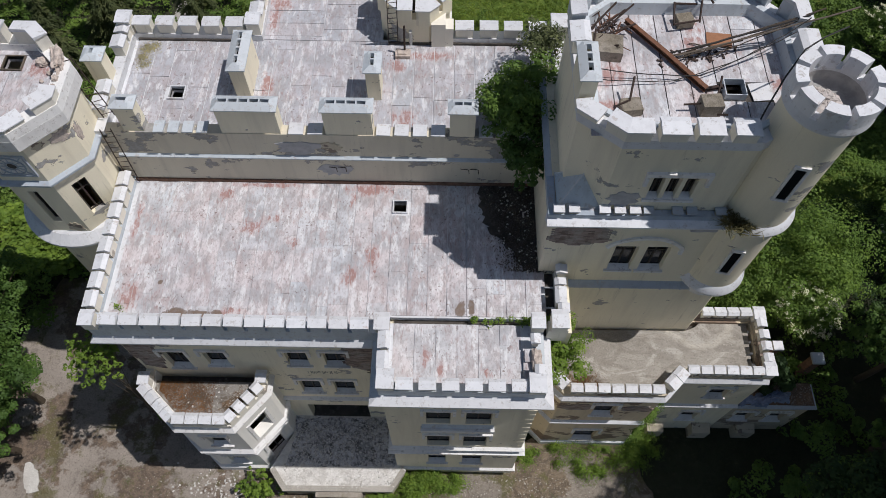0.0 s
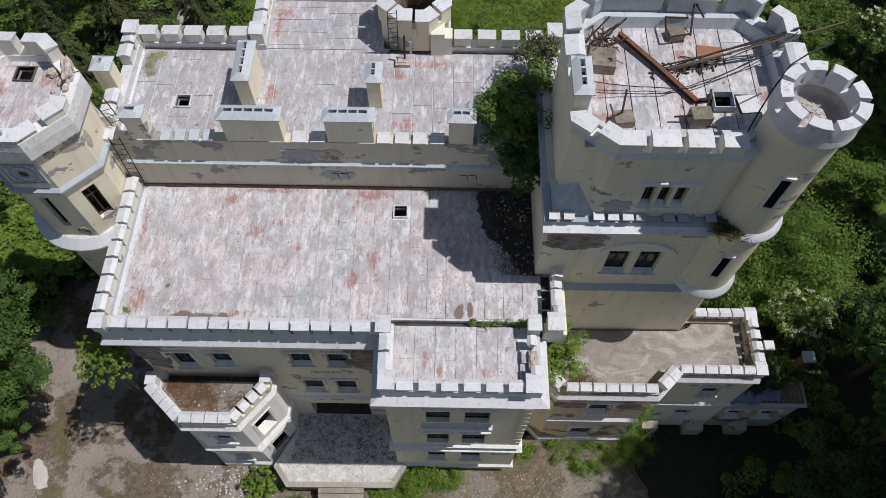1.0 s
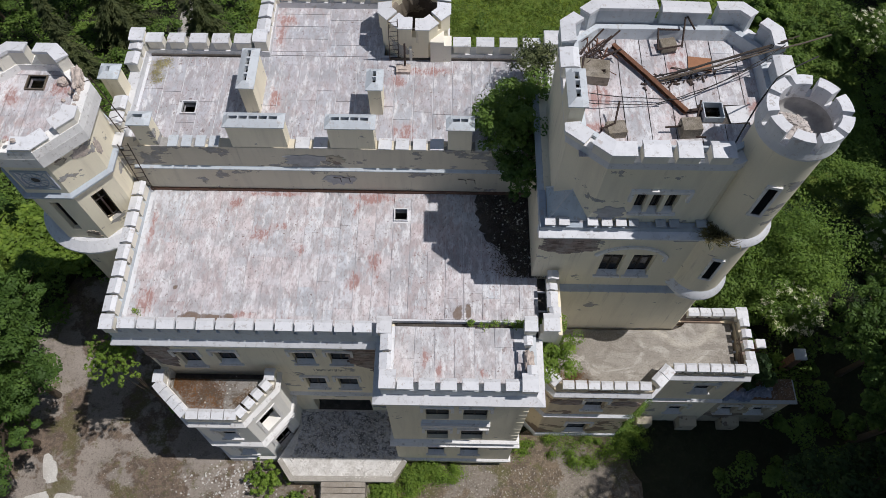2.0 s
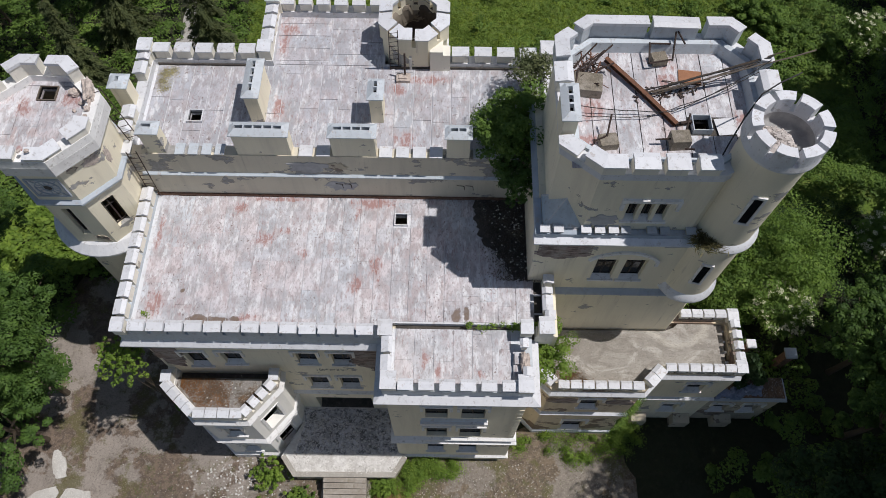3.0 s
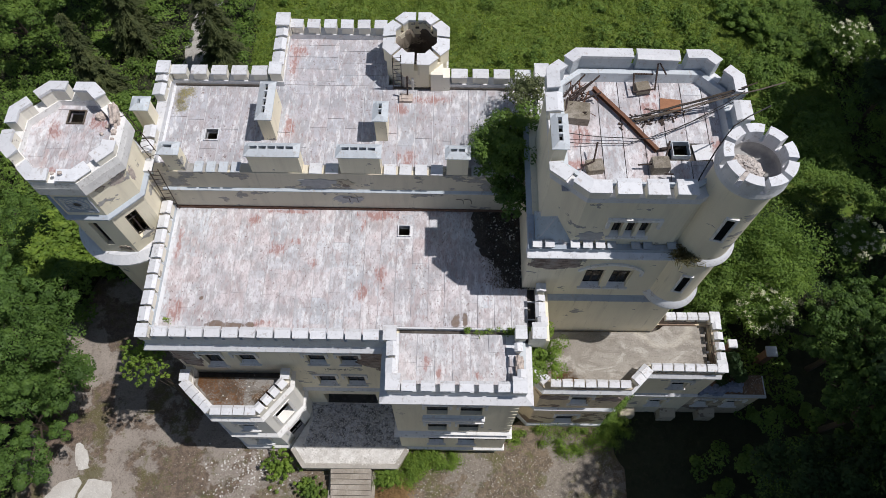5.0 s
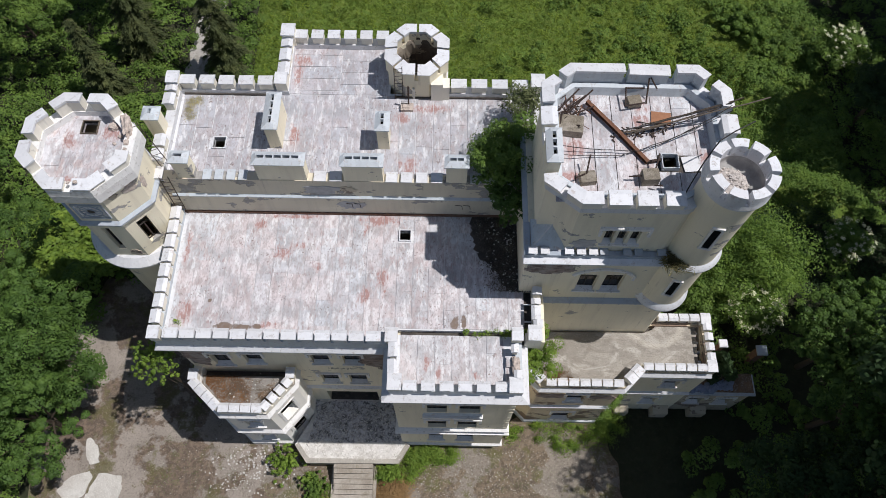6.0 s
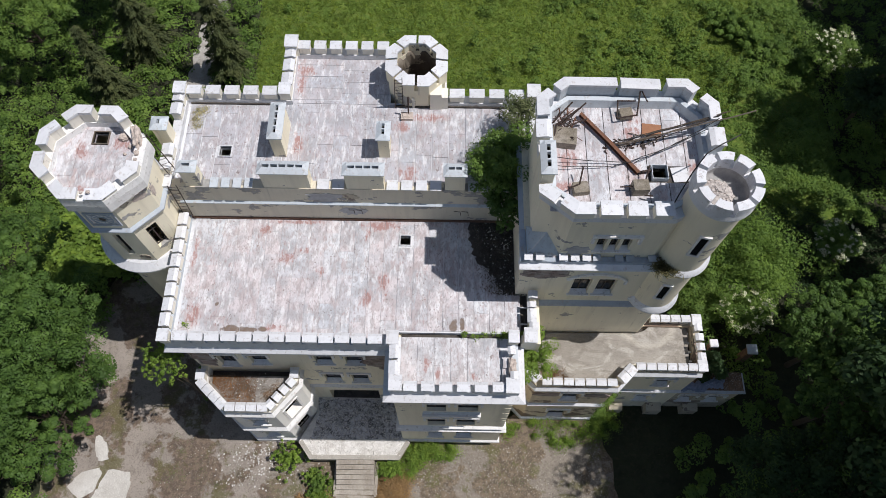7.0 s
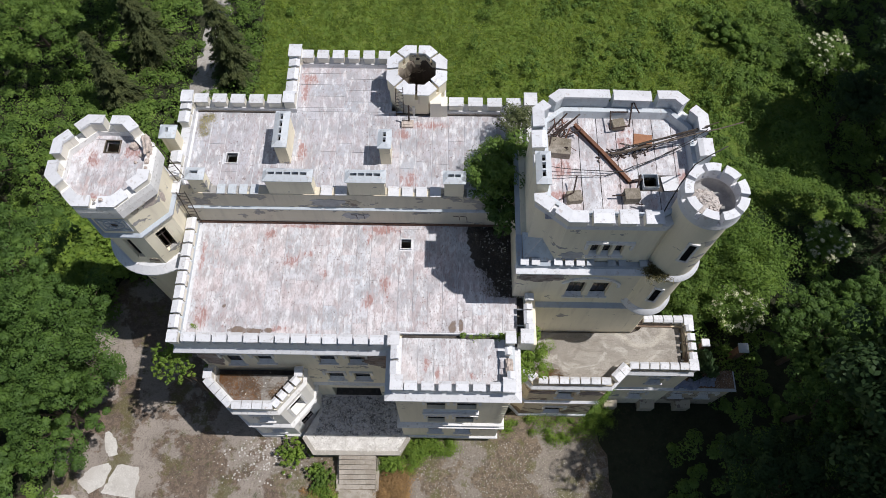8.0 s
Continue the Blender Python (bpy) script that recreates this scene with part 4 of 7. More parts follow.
# ---- back block ----
BACK = [(-16.5, 17.2), (2.7, 17.2), (2.7, 23.0), (-2.2, 23.0), (-2.2, 26.1), (-10.9, 26.1), (-10.9, 23.0), (-16.5, 23.0)]
back = thing("castle_back_block", (-7, 20.5, 0), "taller cream back block with grey sheet roof and chimney stacks", "castle wing", "castle")
# only the front wall is duller; its shade is partly in the colour
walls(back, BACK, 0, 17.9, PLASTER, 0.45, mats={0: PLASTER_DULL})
bm = bmesh.new()
sweep(bm, [(-16.0, 17.2), (1.6, 17.2)], [(-0.02, 16.5), (0.04, 16.5), (0.12, 16.6), (0.12, 16.65), (-0.02, 16.75)], False)
part("ledge", bm, CAP_ZINC, back)
bm = bmesh.new()
sweep(bm, BACK[1:] + BACK[:1], [(0.02, 17.75), (0.02, 18.15), (-0.47, 18.15), (-0.47, 17.75)], False)
part("parapet", bm, CAP, back)
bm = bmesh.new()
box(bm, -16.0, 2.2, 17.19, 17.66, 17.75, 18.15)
part("front_parapet", bm, PLASTER_DULL, back, "stained, shade-dulled plaster parapet between the chimneys")
for x0, x1, y in ((-15.9, -11.05, 22.46), (-4.9, 2.2, 22.46)):
    bm = bmesh.new()
    box(bm, x0, x1, y, y + 0.08, 17.8, 17.93)
    part("gutter_dirt", bm, DEBRIS, back, "dark dirt along the parapet foot")
kr = roof(back, [(-16.2, 2.4, 17.5, 22.75), (-10.6, -5.2, 22.75, 25.85)], 17.78, [(-13.95, -13.35, 19.2, 19.8)], CAP)
panels(kr, -15.9, 2.3, 17.75, 22.6, 17.785, 0.86, 3.2, ROOF_BACK, [(-14.0, -13.3, 19.15, 19.85)], 21, gap=0.036, cross=0.016)
panels(kr, -10.45, -5.28, 22.62, 25.7, 17.785, 2.6, 0.78, ROOF_BACK, None, 22, gap=0.036, cross=0.034)
hatch(back, -13.95, -13.35, 19.2, 19.8, 17.8, 0.12)
battlement(back, (-16.29, 22.7), (-16.29, 17.9), 18.15, 0.84, 0.2, 0.44, 0.5, drop=(2, 3))
battlement(back, (-11.2, 22.8), (-15.9, 22.8), 18.15, 0.93, 0.30, 0.40, 0.5)
battlement(back, (-10.7, 25.7), (-10.7, 23.2), 18.15, 0.84, 0.2, 0.44, 0.55)
battlement(back, (-5.4, 25.9), (-10.3, 25.9), 18.15, 0.85, 0.28, 0.40, 0.5)
battlement(back, (1.9, 22.8), (-2.0, 22.8), 18.15, 0.95, 0.30, 0.40, 0.5)
corner_merlon(back, -16.25, 22.75, 18.15, 0.58, 0.75)
corner_merlon(back, -10.66, 25.86, 18.15, 0.66, 0.85)
corner_merlon(back, -10.75, 22.85, 18.15, 0.58, 0.65)
corner_merlon(back, 2.4, 22.8, 18.15, 0.66, 0.85)
for a, b in ((-14.0, -11.9), (-8.6, -7.3), (-5.1, -2.4), (-1.0, 0.9)):
    battlement(back, (a, 17.4), (b, 17.4), 18.15, 0.66, 0.22, 0.40, 0.10, slope=0.05, cap=CAP_ZINC if a < -9 else CAP)


def chimney(x0, x1, y0, y1, z0, z1, slots, along, label, mat=PLASTER):
    """A plastered stack with a sheet-covered cap that has open flue slots."""
    cx, cy = (x0 + x1) / 2, (y0 + y1) / 2
    ch = thing("chimney_stack", (cx, cy, z0), label, "chimney", "chimney stacks")
    bm = bmesh.new()
    holed(bm, [x0, x1], [y0, y1], [(x0 + 0.14, x1 - 0.14, y0 + 0.14, y1 - 0.14)], lambda u, v, s: (u, v, z1 if s == 0 else z0))
    part("shaft", bm, mat, ch)
    # solid black filler so the slots look deep and unlit
    bm = bmesh.new()
    box(bm, x0 + 0.145, x1 - 0.145, y0 + 0.145, y1 - 0.145, z0, z1 - 0.12)
    part("flue", bm, FLUE_DARK, ch, "black plug standing for the dark inside the flue")
    holes = []
    o = 0.09
    for k in range(slots):
        f = (k + 0.5) / slots
        if along == "x":
            c = x0 + 0.16 + (x1 - x0 - 0.32) * f
            hw = (x1 - x0 - 0.32) / slots * 0.43
            holes.append((c - hw, c + hw, cy - 0.075, cy + 0.075))
        else:
            c = y0 + 0.16 + (y1 - y0 - 0.32) * f
            hw = (y1 - y0 - 0.32) / slots * 0.40
            holes.append((cx - 0.075, cx + 0.075, c - hw, c + hw))

    def point(u, v, s):
        edge = min(u - (x0 - o), (x1 + o) - u, v - (y0 - o), (y1 + o) - v)
        return (u, v, (z1 + 0.05 + min(edge, 0.3) * 0.62) if s == 0 else z1 + 0.002)
    bm = bmesh.new()
    inner = 0.2
    holed(bm, [x0 - o, x0 - o + inner, x1 + o - inner, x1 + o], [y0 - o, y0 - o + inner, y1 + o - inner, y1 + o], holes, point)
    part("cap", bm, CAP_ZINC, ch, "pale zinc sheet cap with open flue slots")
    return ch


chimney(-15.22, -14.42, 17.25, 17.78, 17.7, 19.58, 1, "x", "short cream chimney stack over the roof wall")
chimney(-11.3, -8.95, 17.22, 17.80, 17.7, 19.58, 5, "x", "broad cream chimney stack with five flue slots")
chimney(-7.15, -5.25, 17.22, 17.80, 17.7, 19.58, 4, "x", "broad cream chimney stack with four flue slots")
chimney(-2.2, -1.2, 17.22, 17.80, 17.7, 19.6, 2, "x", "short cream chimney stack beside the roof tree")
chimney(-11.05, -10.45, 19.25, 21.3, 17.8, 19.55, 4, "y", "long cream chimney stack standing on the back roof")
chimney(-5.62, -5.06, 19.3, 20.3, 17.8, 19.5, 2, "y", "small cream chimney stack standing on the back roof")
chimney(-17.0, -16.3, 19.75, 20.4, 15.5, 19.45, 1, "y", "cream chimney stack rising outside the side wall")

# back turret
def lathe(cx, cy, profile, n=40):
    bm = bmesh.new()
    rings = [[bm.verts.new((cx + r * math.cos(2 * math.pi * k / n), cy + r * math.sin(2 * math.pi * k / n), z)) for k in range(n)] for r, z in profile]
    for a, b in zip(rings, rings[1:]):
        for k in range(n):
            bm.faces.new((a[k], a[(k + 1) % n], b[(k + 1) % n], b[k]))
    return bm


def octagon(cx, cy, a, n=8):
    r = a / math.cos(math.pi / n)
    return [(cx + r * math.cos(math.pi * (2 * k + 1) / n), cy + r * math.sin(math.pi * (2 * k + 1) / n)) for k in range(n)]


OCT = octagon(-3.77, 24.0, 1.5)
rear = thing("back_stair_turret", (-3.77, 24.0, 0), "octagonal open-topped cream turret with white capped merlons", "turret", "castle turrets")
walls(rear, OCT, 0, 19.3, PLASTER, 0.35)
bm = lathe(-3.77, 24.0, [(1.14, 14.0), (1.14, 16.3), (1.12, 18.0), (1.06, 18.7), (1.03, 19.1), (1.07, 19.32), (1.2, 19.33)], 36)
for v in bm.verts:
    if v.co.z < 19.3:
        w = v.co.copy()
        v.co.x += 0.11 * noise.noise(w * 2.3)
        v.co.y += 0.11 * noise.noise(w * 2.9)
part("lining", bm, DIM_LINING, rear, "crumbling plaster lining darkened for the shade inside")
bm = bmesh.new()
prism(bm, octagon(-3.77, 24.0, 1.2), 14.0, 14.4)
part("floor", bm, DEBRIS, rear)
bm = bmesh.new()
prism(bm, [(-4.9, 23.4), (-4.2, 22.9), (-3.6, 23.3), (-3.75, 24.2), (-4.3, 24.9), (-4.85, 24.5)], 15.7, 15.9)
part("landing", bm, DEBRIS, rear, "broken stair landing covered in rubble")
bm = bmesh.new()
sweep(bm, OCT, [(0.09, 18.98), (0.09, 19.32), (-0.46, 19.32), (-0.46, 18.98)])
part("parapet", bm, PLASTER, rear)
RIM = offset(OCT, 0.09)
for k in range(8):
    bent_merlon(rear, RIM, k, 0.56, 0.56, 19.32, 0.54, 0.5 if k != 6 else 0.44, PLASTER)
bm = bmesh.new()
box(bm, -3.05, -2.44, 22.35, 23.2, 17.8, 19.1)
box(bm, -2.438, -2.1, 22.38, 23.0, 17.8, 18.85)
part("buttress", bm, PLASTER_PALE, rear)
def ladder(name, bottom, top, width, rungs, side, mat, label):
    ob = thing(name, bottom, label, "ladder")
    b, t = Vector(bottom), Vector(top)
    s = Vector(side).normalized() * width / 2
    for sign in (-1, 1):
        rod = tube([b + s * sign, t + s * sign], 0.022, mat)
        part("rail", rod, None, ob)
    for k in range(rungs):
        p = b.lerp(t, (k + 0.5) / rungs)
        part("rung", tube([p - s, p + s], 0.014, mat), None, ob)
    return ob


ladder("turret_ladder", (-4.72, 22.45, 17.8), (-4.66, 22.42, 20.35), 0.4, 9, (1, 0.15, 0), RUST_DARK, "dark iron ladder leaning on the back turret")

# ---- clock tower ----
LX, LY = -18.6, 17.05
LT = octagon(LX, LY, 2.15)
lt = thing("clock_tower", (LX, LY, 0), "octagonal cream corner tower with a clock relief and broken merlons", "tower", "castle towers")
# edges are numbered from the one that faces north-east; the front faces south
FRONT, SE = 5, 6
side = 2.15 * 2 * math.tan(math.pi / 8)
walls(lt, LT, 13.9, 20.5, PLASTER, 0.35, {FRONT: [(0.55, 0.95, 14.9, 17.2)], SE: [(0.55, 1.15, 14.95, 17.1)]}, mats={})
window(lt, LT, FRONT, 0.55, 0.95, 14.9, 17.2, False, False)
window(lt, LT, SE, 0.55, 1.15, 14.95, 17.1, False, False, False)
for z0, z1, o in ((17.65, 17.98, 0.2),):
    bm = bmesh.new()
    sweep(bm, LT, [(-0.02, z0), (0.06, z0), (o, z0 + 0.16), (o, z1 - 0.08), (-0.02, z1)])
    part("string_course", bm, CAP_BLUE, lt)
bm = bmesh.new()
sweep(bm, LT, [(-0.02, 20.02), (0.08, 20.02), (0.25, 20.2), (0.25, 20.75), (-0.3, 20.75), (-0.3, 20.02)])
part("cornice", bm, TRIM, lt, "broad white sheet-covered cornice")
bm = bmesh.new()
sweep(bm, LT, [(0.246, 20.75), (0.22, 21.15), (-0.3, 21.15), (-0.3, 20.75)])
part("parapet", bm, TRIM, lt, "white sheet-clad parapet")
bm = bmesh.new()
holed(bm, [LX - 1.95, LX - 0.9, LX + 0.9, LX + 1.95], [LY - 1.95, LY - 0.9, LY + 0.9, LY + 1.95], [(-18.95, -18.25, 17.95, 18.6)],
      lambda u, v, s: (LX + (u - LX) * (0.75 if abs(u - LX) > 1.9 and abs(v - LY) > 1.9 else 1), LY + (v - LY) * (0.75 if abs(u - LX) > 1.9 and abs(v - LY) > 1.9 else 1), 20.78 if s == 0 else 20.55))
ltr = part("roof", bm, ROOF_TOWER, lt)
panels(ltr, LX - 1.9, LX + 1.9, LY - 1.9, LY + 1.9, 20.785, 0.95, 1.5, ROOF_TOWER, [(-19.03, -18.17, 17.87, 18.68)], 44,
       keep=lambda x, y: abs(x - LX) + abs(y - LY) < 2.3)
hatch(lt, -18.95, -18.25, 17.95, 18.6, 20.8, 0.07, 0.035, WOOD, "grey timber kerb round an open roof hatch")
ring = offset(LT, 0.2)
half = side * 0.43
for k, h in enumerate((0.0, 0.62, 0.66, 0.62, 0.58, 0.22, 0.16, 0.36)):
    if h:
        bent_merlon(lt, ring, k, half, half * (0.6 if k == 7 else 1.0), 21.15, 0.46, h, PLASTER_PALE, CAP)
def flake(parent, pts, i, u0, u1, z0, z1, seed, mat, label):
    """A ragged patch of bared masonry on edge i of a wall."""
    rng = random.Random(seed)
    m = edge_pose(pts, i, (u0 + u1) / 2, (z0 + z1) / 2)
    bm = bmesh.new()
    n = 22
    ring = []
    for k in range(n):
        a = 2 * math.pi * k / n
        r = rng.uniform(0.6, 1.1)
        ring.append((math.cos(a) * r * (u1 - u0) / 2, math.sin(a) * r * (z1 - z0) / 2))
    front = [bm.verts.new((x, -0.016 - 0.003 * (seed % 4), z)) for x, z in ring]
    back_ring = [bm.verts.new((x * 1.04, 0.01, z * 1.04)) for x, z in ring]
    hub = bm.verts.new((0, front[0].co.y, 0))
    for k in range(n):
        bm.faces.new((front[k], front[(k + 1) % n], hub))
        bm.faces.new((front[k], back_ring[k], back_ring[(k + 1) % n], front[(k + 1) % n]))
    bmesh.ops.recalc_face_normals(bm, faces=bm.faces[:])
    return part("bared_patch", bm, mat, parent, label, m)


BARE_TEXT = "rough patch where plaster has fallen"
flake(lt, LT, SE, 0.9, 1.75, 19.3, 19.95, 3, MASONRY, BARE_TEXT)
flake(lt, LT, SE, 0.2, 0.8, 19.55, 19.95, 4, PLASTER_GREY, BARE_TEXT)
flake(lt, LT, SE, 1.2, 1.75, 14.2, 14.95, 5, MASONRY, BARE_TEXT)
flake(lt, LT, 7, 0.1, 0.5, 18.6, 19.6, 6, MASONRY, BARE_TEXT)
flake(lt, LT, FRONT, 0.9, 1.7, 14.1, 14.9, 7, PLASTER_GREY, BARE_TEXT)
# broken merlon stump and fallen masonry
part("broken_merlon", lump((0.19, 0.48, 0.2), 3.0, MASONRY, "lump", 0.45, 6), None, lt, "stump of broken brick masonry", pose(-16.72, 18.1, 21.25, 0, 0, 14))
for k, (x, y, z, r) in enumerate(((-17.5, 18.3, 20.82, 0.17), (-17.1, 17.8, 20.82, 0.08), (-16.6, 17.25, 21.16, 0.10), (-17.3, 17.4, 20.82, 0.06), (-18.2, 14.95, 21.52, 0.07), (-18.5, 14.93, 21.52, 0.06), (-17.3, 15.6, 20.82, 0.06), (-16.6, 16.9, 21.16, 0.06))):
    ob = part("masonry_lump", lump((r * 1.2, r, r * 0.8), k + 8.0, MASONRY), None, None, "", pose(x, y, z + r * 0.3, 0, 0, k * 50))
    tagged(ob, "broken lump of pinkish masonry on the clock tower", "masonry", "masonry on the clock tower")
# clock relief: a square panel with a ring and corner ornaments
cm = edge_pose(LT, FRONT, side / 2, 18.98)
bm = bmesh.new()
for a, b, c, d in ((-0.72, 0.72, 0.56, 0.64), (-0.72, 0.72, -0.64, -0.56), (-0.72, -0.64, -0.559, 0.559), (0.64, 0.72, -0.559, 0.559)):
    box(bm, a, b, -0.07, 0.01, c, d)
clock = part("clock_panel", bm, CAP_BLUE, lt, "blue-grey square relief panel round an empty clock hole", cm)
bm = bmesh.new()
box(bm, -0.638, 0.638, -0.018, 0.01, -0.558, 0.558)
part("backing", bm, TRIM, clock, "pale panel face", cm)
for r in (0.5, 0.22):
    bm = bmesh.new()
    for k in range(20):
        a0, a1 = 2 * math.pi * k / 20, 2 * math.pi * (k + 1) / 20
        vs = []
        for y in (-0.06, 0.0):
            for rr, aa in ((r - 0.018, a0), (r + 0.018, a0), (r + 0.018, a1), (r - 0.018, a1)):
                vs.append(bm.verts.new((rr * math.cos(aa), y, rr * math.sin(aa))))
        for f in ((0, 1, 2, 3), (7, 6, 5, 4), (1, 5, 6, 2), (0, 3, 7, 4)):
            bm.faces.new([vs[i] for i in f])
    part("ring", bm, CAP_BLUE, clock, "", cm)
for k in range(12):
    bm = bmesh.new()
    box(bm, 0.25, 0.47, -0.045, 0.0, -0.010, 0.010, pose(0, 0, 0, 0, 30 * k, 0))
    part("spoke", bm, CAP_BLUE, clock, "", cm)
for sx in (-1, 1):
    for sz in (-1, 1):
        bm = bmesh.new()
        box(bm, -0.02, 0.02, -0.05, 0.0, 0.0, 0.22, pose(sx * 0.4, 0, sz * 0.36, 0, 45 * sx * sz + (180 if sz < 0 else 0), 0))
        part("corner_ornament", bm, CAP_BLUE, clock, "", cm)
bm = bmesh.new()
bmesh.ops.create_cone(bm, cap_ends=True, segments=16, radius1=0.17, radius2=0.17, depth=0.03, matrix=pose(0, -0.012, 0, 90, 0, 0))
part("clock_hole", bm, DARK, clock, "", cm)
# round lower shaft and flared skirt
part("shaft", lathe(LX, LY, [(2.2, 0), (2.2, 13.0), (2.3, 13.3)]), PLASTER, lt, "", None, True)
part("skirt", lathe(LX, LY, [(2.3, 13.3), (2.45, 13.45), (2.75, 13.62), (2.75, 13.74), (2.35, 14.1), (2.0, 14.15)]), CAP, lt, "flared white sheet skirt")
ladder("roof_ladder", (-16.0, 17.02, 14.8), (-15.85, 17.08, 18.45), 0.42, 11, (1, 0.12, 0), RUST_DARK, "thin rusty ladder from the main roof up the roof wall")
ladder("tower_ladder", (-15.92, 17.85, 18.3), (-16.45, 18.12, 21.35), 0.42, 9, (0.9, 0.4, 0), RUST_DARK, "thin rusty ladder from the roof wall to the clock tower")

# ---- great tower ----
LOW = [(1.55, 12.98), (8.2, 12.98), (9.4, 14.2), (9.4, 19.3), (1.55, 19.3)]
UP = [(1.85, 14.1), (3.15, 13.05), (7.4, 13.05), (9.4, 14.2), (9.4, 18.2), (8.3, 19.35), (3.0, 19.35), (1.85, 18.4)]
tw = thing("great_tower", (5.5, 16.2, 0), "massive cream tower with a chamfered crenellated top and stepped ledges", "tower", "castle towers")
T_LOW = [(2.75, 3.65, 15.1, 17.0), (3.98, 4.9, 15.1, 17.0)]
walls(tw, LOW, 0, 19.45, PLASTER, 0.5, {0: T_LOW})
for o in T_LOW:
    window(tw, LOW, 0, *o, surround=False)
T_UP = [(1.42, 1.82, 20.35, 21.55), (1.98, 2.38, 20.35, 21.55), (2.54, 2.94, 20.35, 21.55)]
walls(tw, UP, 19.45, 23.5, PLASTER, 0.45, {1: T_UP})
for o in T_UP:
    window(tw, UP, 1, *o, surround=False)
bm = bmesh.new()
prism(bm, [(8.1, 12.985), (9.45, 12.985), (9.8, 13.35), (9.8, 15.2), (8.1, 15.2)], 0, 13.7)
part("corner_pier", bm, PLASTER, tw)
# hood over the three lights, and the shallow arch over the pair
bm = bmesh.new()
box(bm, 4.25, 6.45, 12.93, 13.06, 21.74, 21.90)
box(bm, 4.25, 4.38, 12.93, 13.06, 21.2, 21.738)
box(bm, 6.32, 6.45, 12.93, 13.06, 21.2, 21.738)
part("hood_mould", bm, TRIM, tw)
bm = bmesh.new()
arch = [math.radians(145 - k * 110 / 14) for k in range(15)]
rows = [[bm.verts.new((5.38 + r * math.cos(a), y, 16.0 + r * math.sin(a) * 0.98)) for a in arch] for y, r in ((12.88, 1.70), (12.88, 1.84), (12.985, 1.84), (12.985, 1.70))]
for p, q in zip(rows, rows[1:] + rows[:1]):
    for k in range(14):
        bm.faces.new((p[k], p[k + 1], q[k + 1], q[k]))
bm.faces.new([r[0] for r in rows])
bm.faces.new([r[-1] for r in rows][::-1])
box(bm, 6.78, 6.92, 12.88, 12.985, 16.55, 17.0)
part("arch_mould", bm, TRIM, tw)
# ledges
bm = bmesh.new()
sweep(bm, [(1.3, 12.98), (7.7, 12.98)], [(-0.02, 18.95), (0.08, 18.95), (0.25, 19.12), (0.50, 19.2), (0.50, 19.27), (-0.02, 19.5)], False)
part("ledge", bm, CAP, tw, "white sheet-covered ledge")
bm = bmesh.new()
sweep(bm, [(1.55, 19.3), (1.55, 12.97)], [(-0.02, 19.0), (0.1, 19.05), (0.2, 19.2), (0.2, 19.26), (-0.02, 19.47)], False)
part("side_ledge", bm, CAP_BLUE, tw)
bm = bmesh.new()
sweep(bm, [(1.56, 14.4), (1.56, 12.99), (7.6, 12.99)], [(0.24, 19.3), (0.24, 19.62), (-0.04, 19.62), (-0.04, 19.3)], False)
part("ledge_parapet", bm, CAP_BLUE, tw)
# cap colour carries the light: white on the sunlit left, blue-grey on the right
battlement(tw, (1.5, 12.88), (4.5, 12.88), 19.62, 0.50, 0.19, 0.17, 0.20, mat=PLASTER_GREY, cap=CAP, slope=0.03, drop=(2,))
battlement(tw, (4.65, 12.9), (7.5, 12.9), 19.62, 0.50, 0.19, 0.16, 0.16, mat=PLASTER_GREY, cap=CAP_BLUE, slope=0.03, drop=(1, 4))
bm = bmesh.new()
sweep(bm, [(2.85, 12.98), (8.05, 12.98)], [(-0.02, 13.55), (0.08, 13.55), (0.24, 13.75), (0.24, 13.82), (-0.02, 14.06)], False)
led = part("ledge", bm, CAP_BLUE, tw, "blue-grey zinc ledge")
for k in range(6):
    bm = bmesh.new()
    x = 3.4 + k * 0.85
    sweep(bm, [(x, 12.98), (x + 0.035, 12.98)], [(-0.02, 13.8), (0.08, 13.54), (0.262, 13.74), (0.262, 13.84), (-0.02, 14.09)], False)
    part("seam", bm, CAP_BLUE, led)
corner, along, behind, tip = Vector((1.62, 13.04, 19.64)), Vector((3.3, 13.04, 19.64)), Vector((1.62, 14.5, 19.64)), Vector((2.5, 13.72, 21.0))
bm = bmesh.new()
v0, v1, v2, v3 = (bm.verts.new(v) for v in (corner, along, behind, tip))
for f in ((v0, v1, v3), (v2, v0, v3), (v1, v2, v3), (v1, v0, v2)):
    bm.faces.new(f)
broach = part("pyramid_roof", bm, CAP_ZINC, tw, "small blue-grey zinc pyramid on the corner")
for p, q in ((corner, tip), (along, tip), (corner, along), (behind, tip)):
    part("hip_seam", tube([p + Vector((0, 0, 0.02)), q + Vector((0, 0, 0.01))], 0.028, CAP), None, broach)
# bared bricks left of the window pair
bared(tw, 1.65, 4.0, 17.05, 18.45, 12.98, 3.0)
# roof and parapet of the tower
bm = bmesh.new()
sweep(bm, UP, [(0.06, 23.2), (0.06, 23.62), (-0.36, 23.62), (-0.36, 23.2)])
part("parapet", bm, CAP, tw)
tr = roof(tw, [(2.1, 9.1, 14.0, 18.2), (3.2, 7.6, 13.3, 14.0), (3.0, 8.3, 18.2, 19.1)], 23.22, [(6.62, 7.25, 15.0, 15.62)], DEBRIS)


